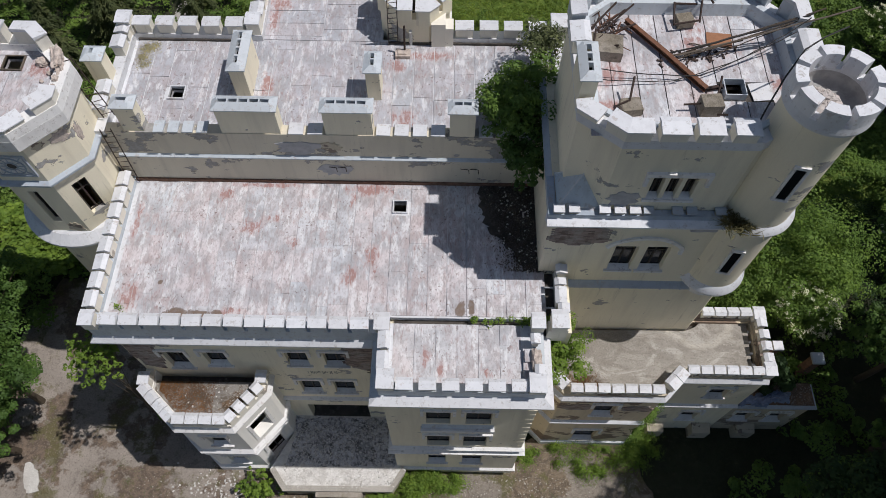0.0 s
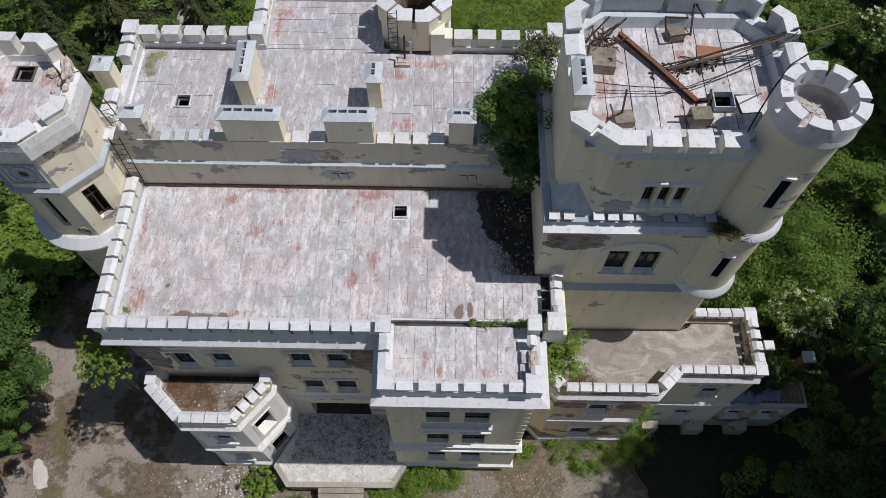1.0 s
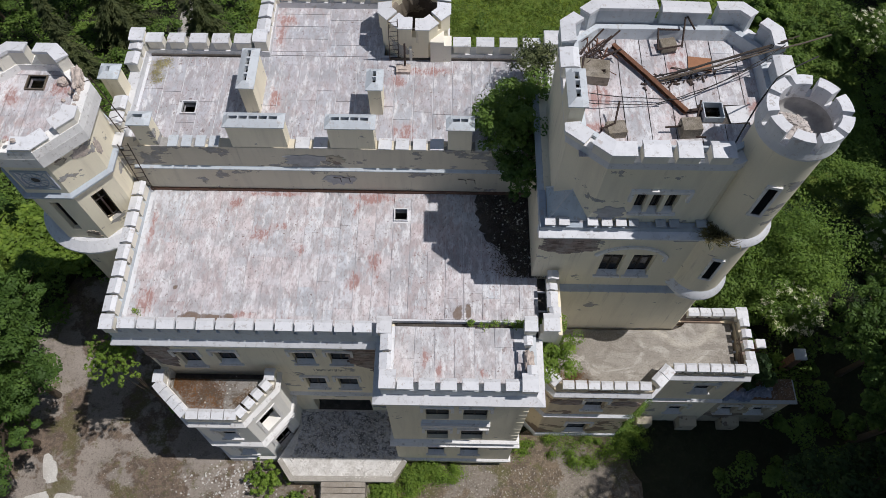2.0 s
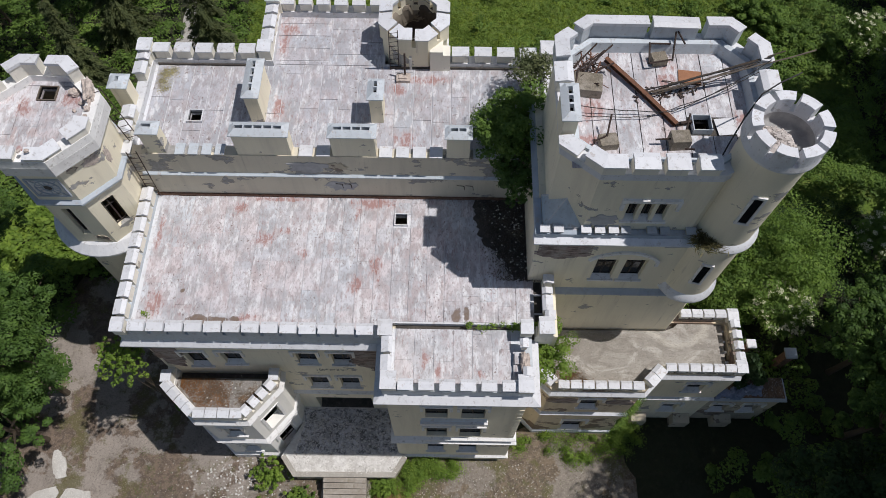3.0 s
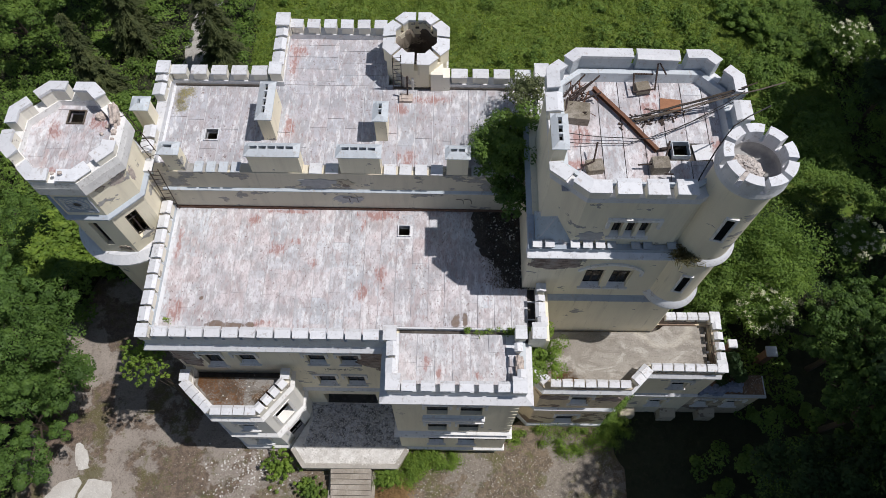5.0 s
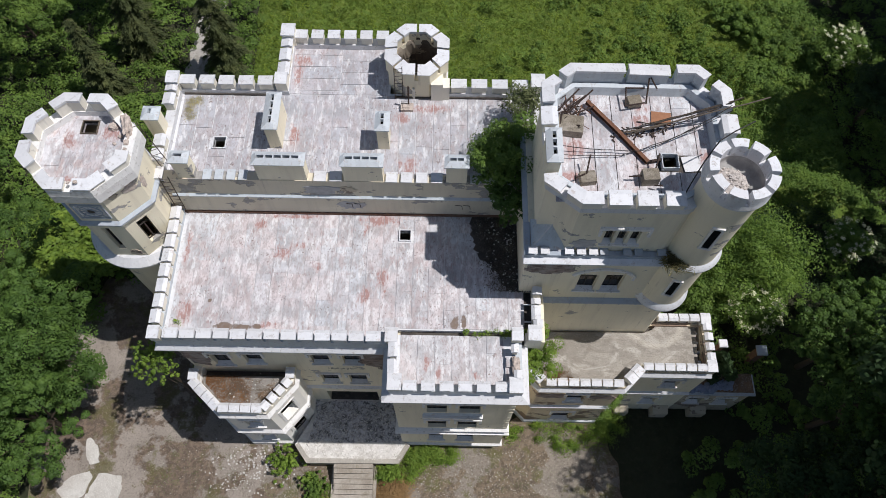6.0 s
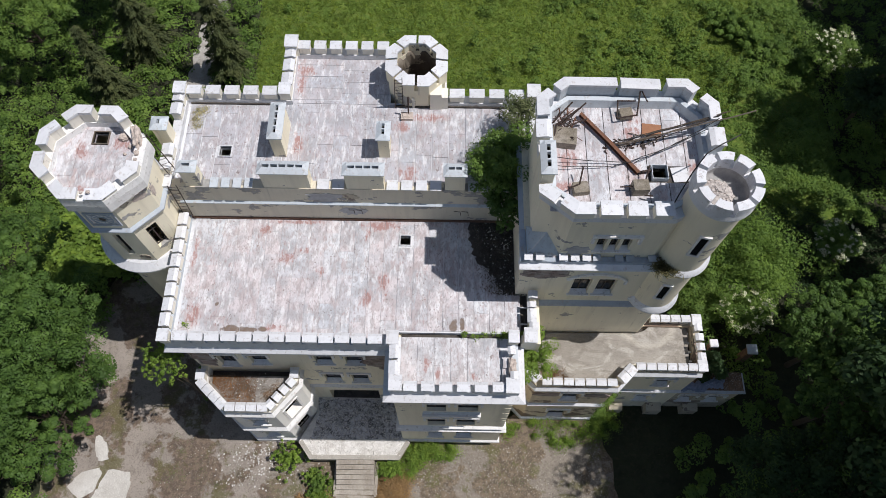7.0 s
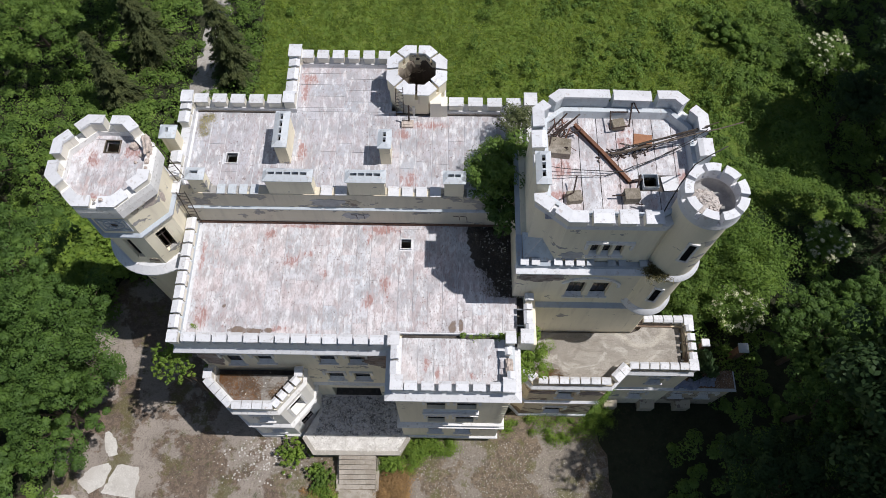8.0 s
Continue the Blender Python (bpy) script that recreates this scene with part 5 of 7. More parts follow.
def in_tower(x, y):
    return x > 2.15 and x < 9.1 and (x - 2.0) + (y - 13.3) > 0.95 and (9.3 - x) + (19.2 - y) > 0.95 and (x - 2.1) + (19.1 - y) > 0.7 and (9.2 - x) + (y - 13.3) > 1.6


panels(tr, 2.2, 9.05, 13.45, 19.0, 23.225, 0.88, 3.4, ROOF_TOWER, [(6.5, 7.37, 14.9, 15.72)], 31, keep=in_tower, gap=0.032)
hatch(tw, 6.62, 7.25, 15.0, 15.62, 23.24, 0.26, 0.03, CAP_ZINC, "raised zinc kerb round an open roof hatch")
inn = offset(UP, -0.12)
RIM = offset(UP, 0.12)
# back merlons and upstand in grey zinc, toned down for their shaded inner faces
for k, back_by, ahead_by in ((4, 0.85, 0.62), (5, 0.62, 0.9), (6, 2.25, 0.6), (7, 0.62, 0.95), (1, 0.72, 0.78), (0, 0.3, 0.72)):
    bent_merlon(tw, RIM, k, back_by, ahead_by, 23.62, 0.44, 0.72 if k > 3 else 0.45 if k else 0.2, CAP_ZINC if k > 3 else PLASTER_PALE)
battlement(tw, (7.1, 19.2), (5.42, 19.2), 23.62, 3.0, 0.0, 0.40, 0.72, slope=0.06, mat=CAP_ZINC)
battlement(tw, (9.25, 16.1), (9.25, 16.95), 23.62, 3.0, 0.0, 0.5, 0.72, slope=0.06, mat=CAP_ZINC)
for x0, x1 in ((4.15, 5.0), (5.27, 6.02), (6.37, 7.1)):
    battlement(tw, (x0, 13.2), (x1, 13.2), 23.62, 3.0, 0.0, 0.5, 0.45, slope=0.06, mat=PLASTER_PALE)
battlement(tw, (inn[7][0], 17.35), (inn[7][0], 16.5), 23.62, 3.0, 0.0, 0.5, 0.55, slope=0.06)
bm = bmesh.new()
sweep(bm, offset(UP, -0.38), [(0.0, 23.2), (0.0, 23.74), (-0.20, 23.72), (-0.28, 23.2)])
part("upstand", bm, CAP_ZINC, tw)
chimney(1.78, 2.28, 14.5, 15.95, 23.3, 24.6, 3, "y", "cream chimney stack set in the tower parapet")

# round corner turret
TX, TY = 8.80, 13.54
tu = thing("round_turret", (TX, TY, 0), "round cream corner turret with a crown of white merlons", "turret", "castle turrets")
part("shaft", lathe(TX, TY, [(1.20, 14.2), (1.20, 24.7), (1.23, 24.86)], 48), PLASTER, tu, "", None, True)
part("crown_band", lathe(TX, TY, [(1.23, 24.86), (1.34, 24.94), (1.35, 25.02), (1.31, 25.3), (0.96, 25.3), (0.96, 25.2)], 48), CAP, tu, "pale sheet-covered band under the merlons")
# grey lining colour carries the shadow on the inner wall
part("lining", lathe(TX, TY, [(0.96, 25.2), (0.97, 25.0), (0.95, 24.75), (0.0, 24.73)], 48), plain("shade_grey_turret_lining", (0.44, 0.43, 0.42), 0.9, 0.0, 0.5, 3), tu, "lining of the open turret, greyed for its shade", None, True)
part("skirt", lathe(TX, TY, [(0.8, 13.2), (0.95, 13.8), (1.2, 14.2), (1.42, 14.42), (1.42, 14.55), (1.18, 14.9)], 48), CAP, tu, "flared white sheet skirt", None, True)
part("ledge", lathe(TX, TY, [(1.19, 19.1), (1.3, 19.15), (1.42, 19.35), (1.42, 19.42), (1.19, 19.65)], 48), CAP, tu, "", None, True)
for k in range(9):
    a = 2 * math.pi * (k + 0.25) / 9
    m = pose(TX + 1.13 * math.cos(a), TY + 1.13 * math.sin(a), 25.3, 0, 0, math.degrees(a) + 90)

    def ring_merlon():
        bm = bmesh.new()
        half = math.radians(15.5)
        rows = []
        for z in (0, 0.56):
            for r in (0.95, 1.32):
                rows.append([bm.verts.new((r * math.sin(t), 1.13 - r * math.cos(t), z)) for t in [-half + half * 2 * i / 4 for i in range(5)]])
        a0, b0, a1, b1 = rows
        for i in range(4):
            bm.faces.new((a0[i], a0[i + 1], a1[i + 1], a1[i]))
            bm.faces.new((b0[i + 1], b0[i], b1[i], b1[i + 1]))
            bm.faces.new((a1[i], a1[i + 1], b1[i + 1], b1[i]))
            bm.faces.new((a0[i + 1], a0[i], b0[i], b0[i + 1]))
        bm.faces.new((a0[0], a1[0], b1[0], b0[0]))
        bm.faces.new((a0[4], b0[4], b1[4], a1[4]))
        return to_mesh("merlon", bm, CAP)
    part("merlon", shared(("ringm",), ring_merlon), None, tu, "", m)
rng = random.Random(6)
bm = lathe(TX - 0.2, TY - 0.05, [(0.74, 24.74), (0.62, 24.9), (0.40, 25.06), (0.16, 25.16), (0.0, 25.18)], 28)
for v in bm.verts:
    v.co.z += 0.10 * noise.noise(v.co * 3.1) - 0.03
for k in range(520):
    r, a = 0.72 * rng.random() ** 0.6, rng.uniform(0, 6.28)
    s = 0.012 + 0.045 * rng.random() ** 3
    box(bm, -s, s, -s * 0.7, s * 0.7, -s, s, pose(TX - 0.2 + r * math.cos(a), TY - 0.05 + r * math.sin(a), 24.74 + 0.43 * (1 - (r / 0.74) ** 1.7), rng.uniform(0, 90), rng.uniform(0, 90), rng.uniform(0, 90)))
ob = part("turret_rubble", bm, TURRET_DUST, None)
tagged(ob, "grey rubble lying inside the round turret", "rubble", "", "stuff")
for z0, z1, ang in ((21.5, 23.15, -101), (16.2, 17.8, -101)):
    # narrow stair window in a raised surround on the shaft
    m = pose(TX + 1.21 * math.cos(math.radians(ang)), TY + 1.21 * math.sin(math.radians(ang)), z0, 0, 0, ang + 90)
    h = z1 - z0
    bm = bmesh.new()
    for a, b, c, d in ((-0.25, -0.16, 0, h + 0.12), (0.16, 0.25, 0, h + 0.12), (-0.16, 0.16, h, h + 0.12), (-0.27, 0.27, -0.10, 0)):
        box(bm, a, b, -0.05, 0.10, c, d)
    win = part("window", bm, TRIM, tu, "narrow window in a white surround", m)
    bm = bmesh.new()
    box(bm, -0.155, 0.155, -0.015, 0.06, 0.005, h - 0.005)
    part("pane", bm, GLASS, win, "", m)

# ---- low wing ----
LW = [(2.05, 10.8), (3.28, 9.55), (7.95, 9.55), (8.9, 10.5), (13.0, 10.5), (13.0, 13.75), (2.05, 13.75)]
lw = thing("castle_low_wing", (7.8, 11.6, 0), "low cream wing with an angled front, terrace roof and battlements", "castle wing", "castle")
L0 = [(1.8, 2.8, 5.8, 7.5), (1.6, 2.75, 0.9, 2.9)]
L2 = [(1.9, 2.85, 6.0, 7.4), (1.7, 2.6, 1.95, 3.4)]
walls(lw, LW, 0, 8.95, PLASTER_STAINED, 0.45, {1: L0, 3: L2}, mats={3: PLASTER})
for o in L0:
    window(lw, LW, 1, *o)
for o in L2:
    window(lw, LW, 3, *o)
for prof in ([(-0.02, 8.35), (0.08, 8.35), (0.2, 8.6), (0.2, 8.68), (-0.02, 8.95)], [(-0.02, 4.45), (0.08, 4.45), (0.16, 4.6), (0.16, 4.66), (-0.02, 4.8)], [(-0.02, 0.0), (0.1, 0.0), (0.1, 0.45), (-0.02, 0.55)]):
    bm = bmesh.new()
    sweep(bm, LW[:5] if prof[0][1] > 4 else LW[:4], prof, False)
    part("string_course" if prof[0][1] < 8 else "cornice", bm, CAP, lw)
bm = bmesh.new()
sweep(bm, LW[:6] + [(9.6, 13.75)], [(0.02, 8.9), (0.02, 9.15), (-0.36, 9.15), (-0.36, 8.9)], False)
part("parapet", bm, PLASTER_GREY, lw)
bm = bmesh.new()
out = [(2.5, 11.0), (3.45, 9.95), (7.8, 9.9), (8.75, 10.85), (12.3, 10.85), (12.45, 13.4), (10.4, 13.55), (9.9, 13.1), (9.4, 12.9), (2.5, 12.86)]
n = len(out)
lo = [bm.verts.new((x, y, 8.3)) for x, y in out]
hi = [bm.verts.new((x, y, 8.78)) for x, y in out]
for i in range(n):
    bm.faces.new((lo[i], lo[(i + 1) % n], hi[(i + 1) % n], hi[i]))
f = bm.faces.new(hi)
bmesh.ops.triangulate(bm, faces=[f])
part("roof", bm, CONCRETE, lw, "gravelly grey concrete terrace roof")
bm = bmesh.new()
box(bm, 3.5, 8.0, 9.95, 13.6, 8.2, 8.42)
box(bm, 8.0, 12.8, 10.9, 13.6, 8.2, 8.42)
part("roof_gutter", bm, DEBRIS, lw)
battlement(lw, (2.25, 10.85), (3.3, 9.8), 9.15, 0.62, 0.10, 0.40, 0.45)
battlement(lw, (3.55, 9.70), (7.75, 9.70), 9.15, 0.585, 0.13, 0.26, 0.45)
battlement(lw, (8.05, 9.85), (8.8, 10.6), 9.15, 0.52, 0.08, 0.46, 0.45)
battlement(lw, (9.0, 10.66), (12.45, 10.66), 9.15, 0.585, 0.13, 0.26, 0.45)
battlement(lw, (12.82, 11.1), (12.82, 13.25), 9.15, 0.55, 0.20, 0.32, 0.45)
battlement(lw, (12.4, 13.58), (10.1, 13.58), 9.15, 0.55, 0.12, 0.28, 0.45)
corner_merlon(lw, 12.77, 10.73, 9.15, 0.5, 0.5)
bared(lw, 3.35, 5.0, 6.6, 7.5, 9.55, 5.0)
bared(lw, 6.45, 7.9, 6.5, 7.4, 9.55, 6.0)
corner_merlon(lw, 12.77, 13.52, 9.15, 0.5, 0.5)
for k in range(4):
    bm = bmesh.new()
    box(bm, 12.2, 12.5, 11.2 + k * 0.56, 11.3 + k * 0.56, 8.6, 8.76)
    part("gutter_bracket", bm, CAP, lw)

# lower annex; its greyer plaster and zinc carry the shade it stands in
AN = [(13.02, 10.52), (17.0, 10.52), (17.0, 11.7), (13.02, 11.7)]
an = thing("lower_annex", (15, 11.1, 0), "low shaded plaster annex with a debris-strewn top", "annex", "castle")
AO = [(0.5, 1.4, 1.95, 3.4), (2.3, 3.2, 1.95, 3.4)]
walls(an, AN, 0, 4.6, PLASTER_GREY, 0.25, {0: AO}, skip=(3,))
for o in AO:
    window(an, AN, 0, *o, glazed=True)
bm = bmesh.new()
prism(bm, AN, 4.602, 4.75)
part("roof", bm, SOIL_ROOF, an)
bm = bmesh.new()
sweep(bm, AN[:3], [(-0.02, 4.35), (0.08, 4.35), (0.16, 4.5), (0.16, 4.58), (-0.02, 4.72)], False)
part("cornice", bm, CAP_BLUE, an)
for a, b, w in ((9.2, 10.1, 0.5), (11.7, 12.7, 0.55), (14.2, 15.2, 0.5)):
    bt = thing("wall_buttress", ((a + b) / 2, 10.5 - w / 2, 0), "low plastered buttress at the foot of the wall", "buttress", "buttresses")
    bm = bmesh.new()
    box(bm, a, b, 10.49 - w, 10.49, 0, 1.25)
    for v in bm.verts:
        if v.co.z > 1 and v.co.y < 10.3:
            v.co.z -= 0.2
    bmesh.ops.bevel(bm, geom=bm.edges[:], offset=0.03, segments=1)
    part("footing", bm, PLASTER_GREY, bt)


def pillar(x, y, h, w, label, cap=CAP):
    ob = thing("stone_pillar", (x, y, 0), label, "pillar", "pillars beside the low wing")
    bm = bmesh.new()
    box(bm, x - w, x + w, y - w, y + w, 0, h)
    bmesh.ops.bevel(bm, geom=bm.edges[:], offset=0.03, segments=1)
    part("shaft", bm, BRICK, ob)
    bm = bmesh.new()
    box(bm, x - w - 0.1, x + w + 0.1, y - w - 0.1, y + w + 0.1, h + 0.002, h + 0.16)
    bmesh.ops.bevel(bm, geom=bm.edges[:], offset=0.03, segments=1)
    part("cap", bm, cap, ob)


pillar(14.7, 12.95, 6.8, 0.15, "tall brick pillar with a white cap")
# blue-grey instead of white, to put the shade into the cap
pillar(19.0, 13.95, 2.4, 0.24, "low brick pillar whose cap is coloured grey for the shade", CAP_BLUE)
rng = random.Random(17)
for k in range(7):
    ob = part("crumpled_sheet", lump((rng.uniform(0.22, 0.4), rng.uniform(0.16, 0.26), rng.uniform(0.08, 0.16)), k + 20.0, BLUE_JUNK, "crumpled_sheet", 0.9, 5), None, None, "",
              pose(13.3 + k * 0.36, 10.85 + rng.uniform(-0.12, 0.12), 4.79, 0, 0, rng.uniform(-40, 40)))
    tagged(ob, "crumpled faded blue sheet lying on the annex ledge", "scrap", "scrap on the annex")

# ---- corner pavilion ----
PV = [(-16.15, 10.5), (-16.15, 9.4), (-14.45, 7.85), (-11.85, 7.85), (-10.5, 9.55), (-10.5, 10.5)]
pv = thing("corner_pavilion", (-13.3, 9.2, 0), "faceted white pavilion with capped merlons and a soil-covered roof", "pavilion", "castle")
PO = {2: [(0.85, 1.75, 5.3, 7.0), (0.85, 1.75, 1.4, 3.0)], 3: [(0.62, 1.55, 5.0, 7.2), (0.62, 1.55, 0.9, 3.1)], 1: [(0.7, 1.6, 5.3, 7.0)]}
walls(pv, PV, 0, 8.8, WHITE, 0.4, PO, False)
for e, os in PO.items():
    for o in os:
        if e == 3 and o[2] > 4:
            m = edge_pose(PV, e, o[0], o[2])
            bm = bmesh.new()
            vs = box(bm, 0.004, 0.926, -0.08, 0.46, 0.004, 0.05)
            for v in vs:
                if v.co.y > 0.4 and v.co.z > 0.02:
                    v.co.z = 0.16
            part("sill", bm, WHITE, pv, "steep whitewashed sill of the open light", m)
            bm = bmesh.new()
            for a, b, c, d in ((-0.16, -0.004, -0.1, 2.3), (0.934, 1.09, -0.1, 2.3), (-0.002, 0.932, 2.204, 2.3)):
                box(bm, a, b, -0.05, 0.02, c, d)
            part("surround", bm, TRIM, pv, "", m)
        else:
            window(pv, PV, e, *o, surround=True, glazed=e != 3)
for prof in ([(-0.02, 8.1), (0.06, 8.1), (0.2, 8.3), (0.2, 8.38), (-0.02, 8.6)], [(-0.02, 4.0), (0.08, 4.0), (0.2, 4.15), (0.2, 4.22), (-0.02, 4.4)], [(-0.02, 3.4), (0.1, 3.4), (0.1, 3.6), (-0.02, 3.7)], [(-0.02, 0.0), (0.15, 0.0), (0.15, 0.6), (-0.02, 0.72)]):
    bm = bmesh.new()
    sweep(bm, PV, prof, False)
    part("string_course", bm, TRIM, pv)
bm = bmesh.new()
sweep(bm, PV, [(0.03, 8.75), (0.03, 8.98), (-0.34, 8.98), (-0.34, 8.75)], False)
part("parapet", bm, PLASTER_PALE, pv)
bm = bmesh.new()
prism(bm, [(-15.85, 10.02), (-15.85, 9.53), (-14.33, 8.15), (-12.0, 8.15), (-10.8, 9.66), (-10.8, 10.02)], 8.3, 8.55)
part("roof", bm, SOIL_ROOF, pv, "soil and leaf litter over the flat roof")
bm = bmesh.new()
box(bm, -15.85, -10.8, 10.022, 10.44, 7.7, 8.0)
part("gutter", bm, DEBRIS, pv, "dark littered gutter along the wall")
inn = offset(PV, -0.15, False)
battlement(pv, inn[1], inn[2], 8.98, 0.55, 0.10, 0.36, 0.55)
battlement(pv, (inn[2][0] + 0.1, inn[2][1]), (inn[3][0] - 0.05, inn[3][1]), 8.98, 0.58, 0.10, 0.34, 0.55)
battlement(pv, inn[3], inn[4], 8.98, 0.58, 0.16, 0.36, 0.55)
corner_merlon(pv, -15.95, 9.8, 8.98, 0.46, 0.6)
corner_merlon(pv, -10.62, 9.98, 8.98, 0.44, 0.6)

# ---- terrace and stairs ----
te = thing("entrance_terrace", (-7.6, 8.5, 0), "raised stone terrace before the shaded entrance arch", "terrace")
TP = [(-11.5, 7.5), (-10.7, 6.45), (-4.95, 6.5), (-4.3, 7.55), (-4.72, 7.8), (-4.72, 10.4), (-10.48, 10.4), (-10.48, 9.4)]
bm = bmesh.new()
prism(bm, TP, 0, 1.32)
part("base", bm, PLASTER_GREY, te)
bm = bmesh.new()
prism(bm, offset(TP, 0.05), 1.324, 1.42)
bmesh.ops.bevel(bm, geom=bm.edges[:], offset=0.015, segments=1)
part("paving", bm, PAVING, te)
bm = bmesh.new()
sweep(bm, TP[:4], [(0.09, 1.22), (0.09, 1.46), (-0.2, 1.46), (-0.2, 1.22)], False)
part("kerb", bm, SLABS, te, "pale stone kerb along the terrace edge")
# dark sheet laid over the part of the terrace where the shadow falls
sheet("terrace_soil", [(-10.4, 10.32), (-4.85, 10.32), (-4.85, 7.75), (-10.75, 7.72), (-10.4, 9.2)], 1.426, SHADED_PAVING, "dark littered sheet standing for the shade on the terrace", "stuff", "debris", 0.22, 8, 0.10)
st = thing("entrance_stairs", (-7.75, 5.3, 0), "broad grey stone stairs up to the terrace", "stairs")
for k in range(7):
    bm = bmesh.new()
    top = 1.22 - k * 0.168
    y = 6.42 - k * 0.30
    box(bm, -9.0, -6.55, y - 0.285, y, 0, top - 0.05)
    box(bm, -9.02, -6.53, y - 0.296, y - 0.004, top - 0.052, top)
    bmesh.ops.bevel(bm, geom=bm.edges[:], offset=0.014, segments=1)
    part("step", bm, STONE, st)
bm = bmesh.new()
box(bm, -9.05, -6.5, 1.6, 4.3, 0.0, 0.06)
part("landing", bm, STONE, st, "worn stone landing at the foot of the stairs")
for x in (-9.22, -6.53):
    bm = bmesh.new()
    prism(bm, [(x, 4.2), (x + 0.2, 4.2), (x + 0.2, 6.4), (x, 6.4)], 0, 0.25)
    part("side_kerb", bm, STONE, st)

# ---- things on the tower roof ----
def ibeam(a, b, w=0.2, h=0.22):
    a, b = Vector(a), Vector(b)
    d = (b - a).normalized()
    u = d.cross(Vector((0, 0, 1))).normalized()
    v = u.cross(d)
    bm = bmesh.new()
    prof = [(-w / 2, 0), (w / 2, 0), (w / 2, 0.03), (0.02, 0.03), (0.02, h - 0.03), (w / 2, h - 0.03), (w / 2, h), (-w / 2, h), (-w / 2, h - 0.03), (-0.02, h - 0.03), (-0.02, 0.03), (-w / 2, 0.03)]
    ra = [bm.verts.new(a + u * x + v * y) for x, y in prof]
    rb = [bm.verts.new(b + u * x + v * y) for x, y in prof]
    n = len(prof)
    for i in range(n):
        bm.faces.new((ra[i], ra[(i + 1) % n], rb[(i + 1) % n], rb[i]))
    bm.faces.new(ra)
    bm.faces.new(rb[::-1])
    return bm


ob = thing("steel_beam", (5, 16.7, 23.3), "rusty fallen steel beam bent over the tower roof", "beam")
part("beam", ibeam((3.72, 18.2, 23.4), (4.97, 16.7, 23.33), 0.16, 0.17), RUST, ob)
part("beam", ibeam((4.95, 16.72, 23.325), (6.03, 15.28, 23.3), 0.16, 0.17), RUST, ob)
part("beam_stub", ibeam((6.0, 15.3, 23.31), (6.6, 15.4, 23.33), 0.1, 0.12), RUST_DARK, ob)


MOSSY = rough_ground("mossy_old_concrete", (0.36, 0.32, 0.27), (0.24, 0.205, 0.15), (0.13, 0.11, 0.08), 3.0)


def plinth(x, y, z, s, h, rot, label, rods):
    ob = thing("concrete_plinth", (x, y, z), label, "plinth", "plinths on the tower roof")
    m = pose(x, y, z, 0, 0, rot)
    bm = bmesh.new()
    box(bm, -s, s, -s * 0.8, s * 0.8, 0, h)
    bmesh.ops.bevel(bm, geom=bm.edges[:], offset=0.03, segments=1)
    part("block", bm, MOSSY, ob, "", m)
    for p, q in rods:
        part("iron_rod", tube([m @ Vector(p), m @ Vector(q)], 0.036, RUST_DARK), None, ob)


plinth(3.5, 14.45, 23.25, 0.32, 0.34, 8, "mossy concrete plinth with a bent iron stub", [((-0.5, 0.0, 0.32), (-0.1, 0.1, 0.4)), ((-0.05, 0.1, 0.3), (0.18, 0.75, 0.75))])
plinth(6.0, 14.5, 23.25, 0.33, 0.52, 4, "mossy concrete plinth with iron stubs", [((-0.85, 0.05, 0.3), (0.0, 0.0, 0.4)), ((0.2, 0.1, 0.3), (0.45, 0.85, 0.65)), ((0.1, -0.4, 0.3), (0.4, -0.5, 0.4))])
plinth(5.75, 18.3, 23.25, 0.28, 0.3, 10, "concrete plinth with a broken iron bracket", [((-0.5, -0.3, 0.3), (-0.3, 0.5, 0.55)), ((-0.5, -0.3, 0.35), (0.4, -0.3, 0.4)), ((0.4, -0.3, 0.3), (0.7, 0.7, 0.9)), ((0.7, 0.7, 0.9), (0.9, 0.1, 0.7)), ((-0.3, 0.5, 0.5), (0.5, 0.4, 0.45))])
plinth(2.95, 16.95, 23.25, 0.52, 0.42, -6, "concrete plinth heaped with twisted iron", [((-0.5, -0.6, 0.3), (-0.4, 0.5, 0.5)), ((-0.4, 0.5, 0.4), (0.5, 1.2, 0.8)), ((-0.5, 0.2, 0.3), (0.9, 0.9, 0.5)), ((-0.2, 0.5, 0.4), (0.8, 1.6, 0.7)), ((-0.7, 0.4, 0.4), (0.2, 1.5, 0.8))])
bm = bmesh.new()
box(bm, -0.42, 0.42, -0.3, 0.3, 0, 0.03)
ob = part("rusty_sheet", bm, plain("orange_rusted_plate", (0.36, 0.17, 0.09), 0.85), None, "", pose(6.85, 17.55, 23.27, 0, 0, -6))
tagged(ob, "orange rusted plate lying on the tower roof", "plate")
bm = bmesh.new()
box(bm, -0.36, 0.36, -0.36, 0.36, 0, 0.02)
ob = part("hatch_lid", bm, CAP, None, "", pose(7.85, 15.3, 23.27, 1, 2, 8))
tagged(ob, "loose white sheet lid beside the roof hatch", "lid")
rng = random.Random(21)


def sagging(a, b, sag, n=14, wob=0.018):
    a, b = Vector(a), Vector(b)
    return [a.lerp(b, i / n) + Vector((rng.uniform(-wob, wob), rng.uniform(-wob, wob), -sag * 4 * (i / n) * (1 - i / n))) for i in range(n + 1)]


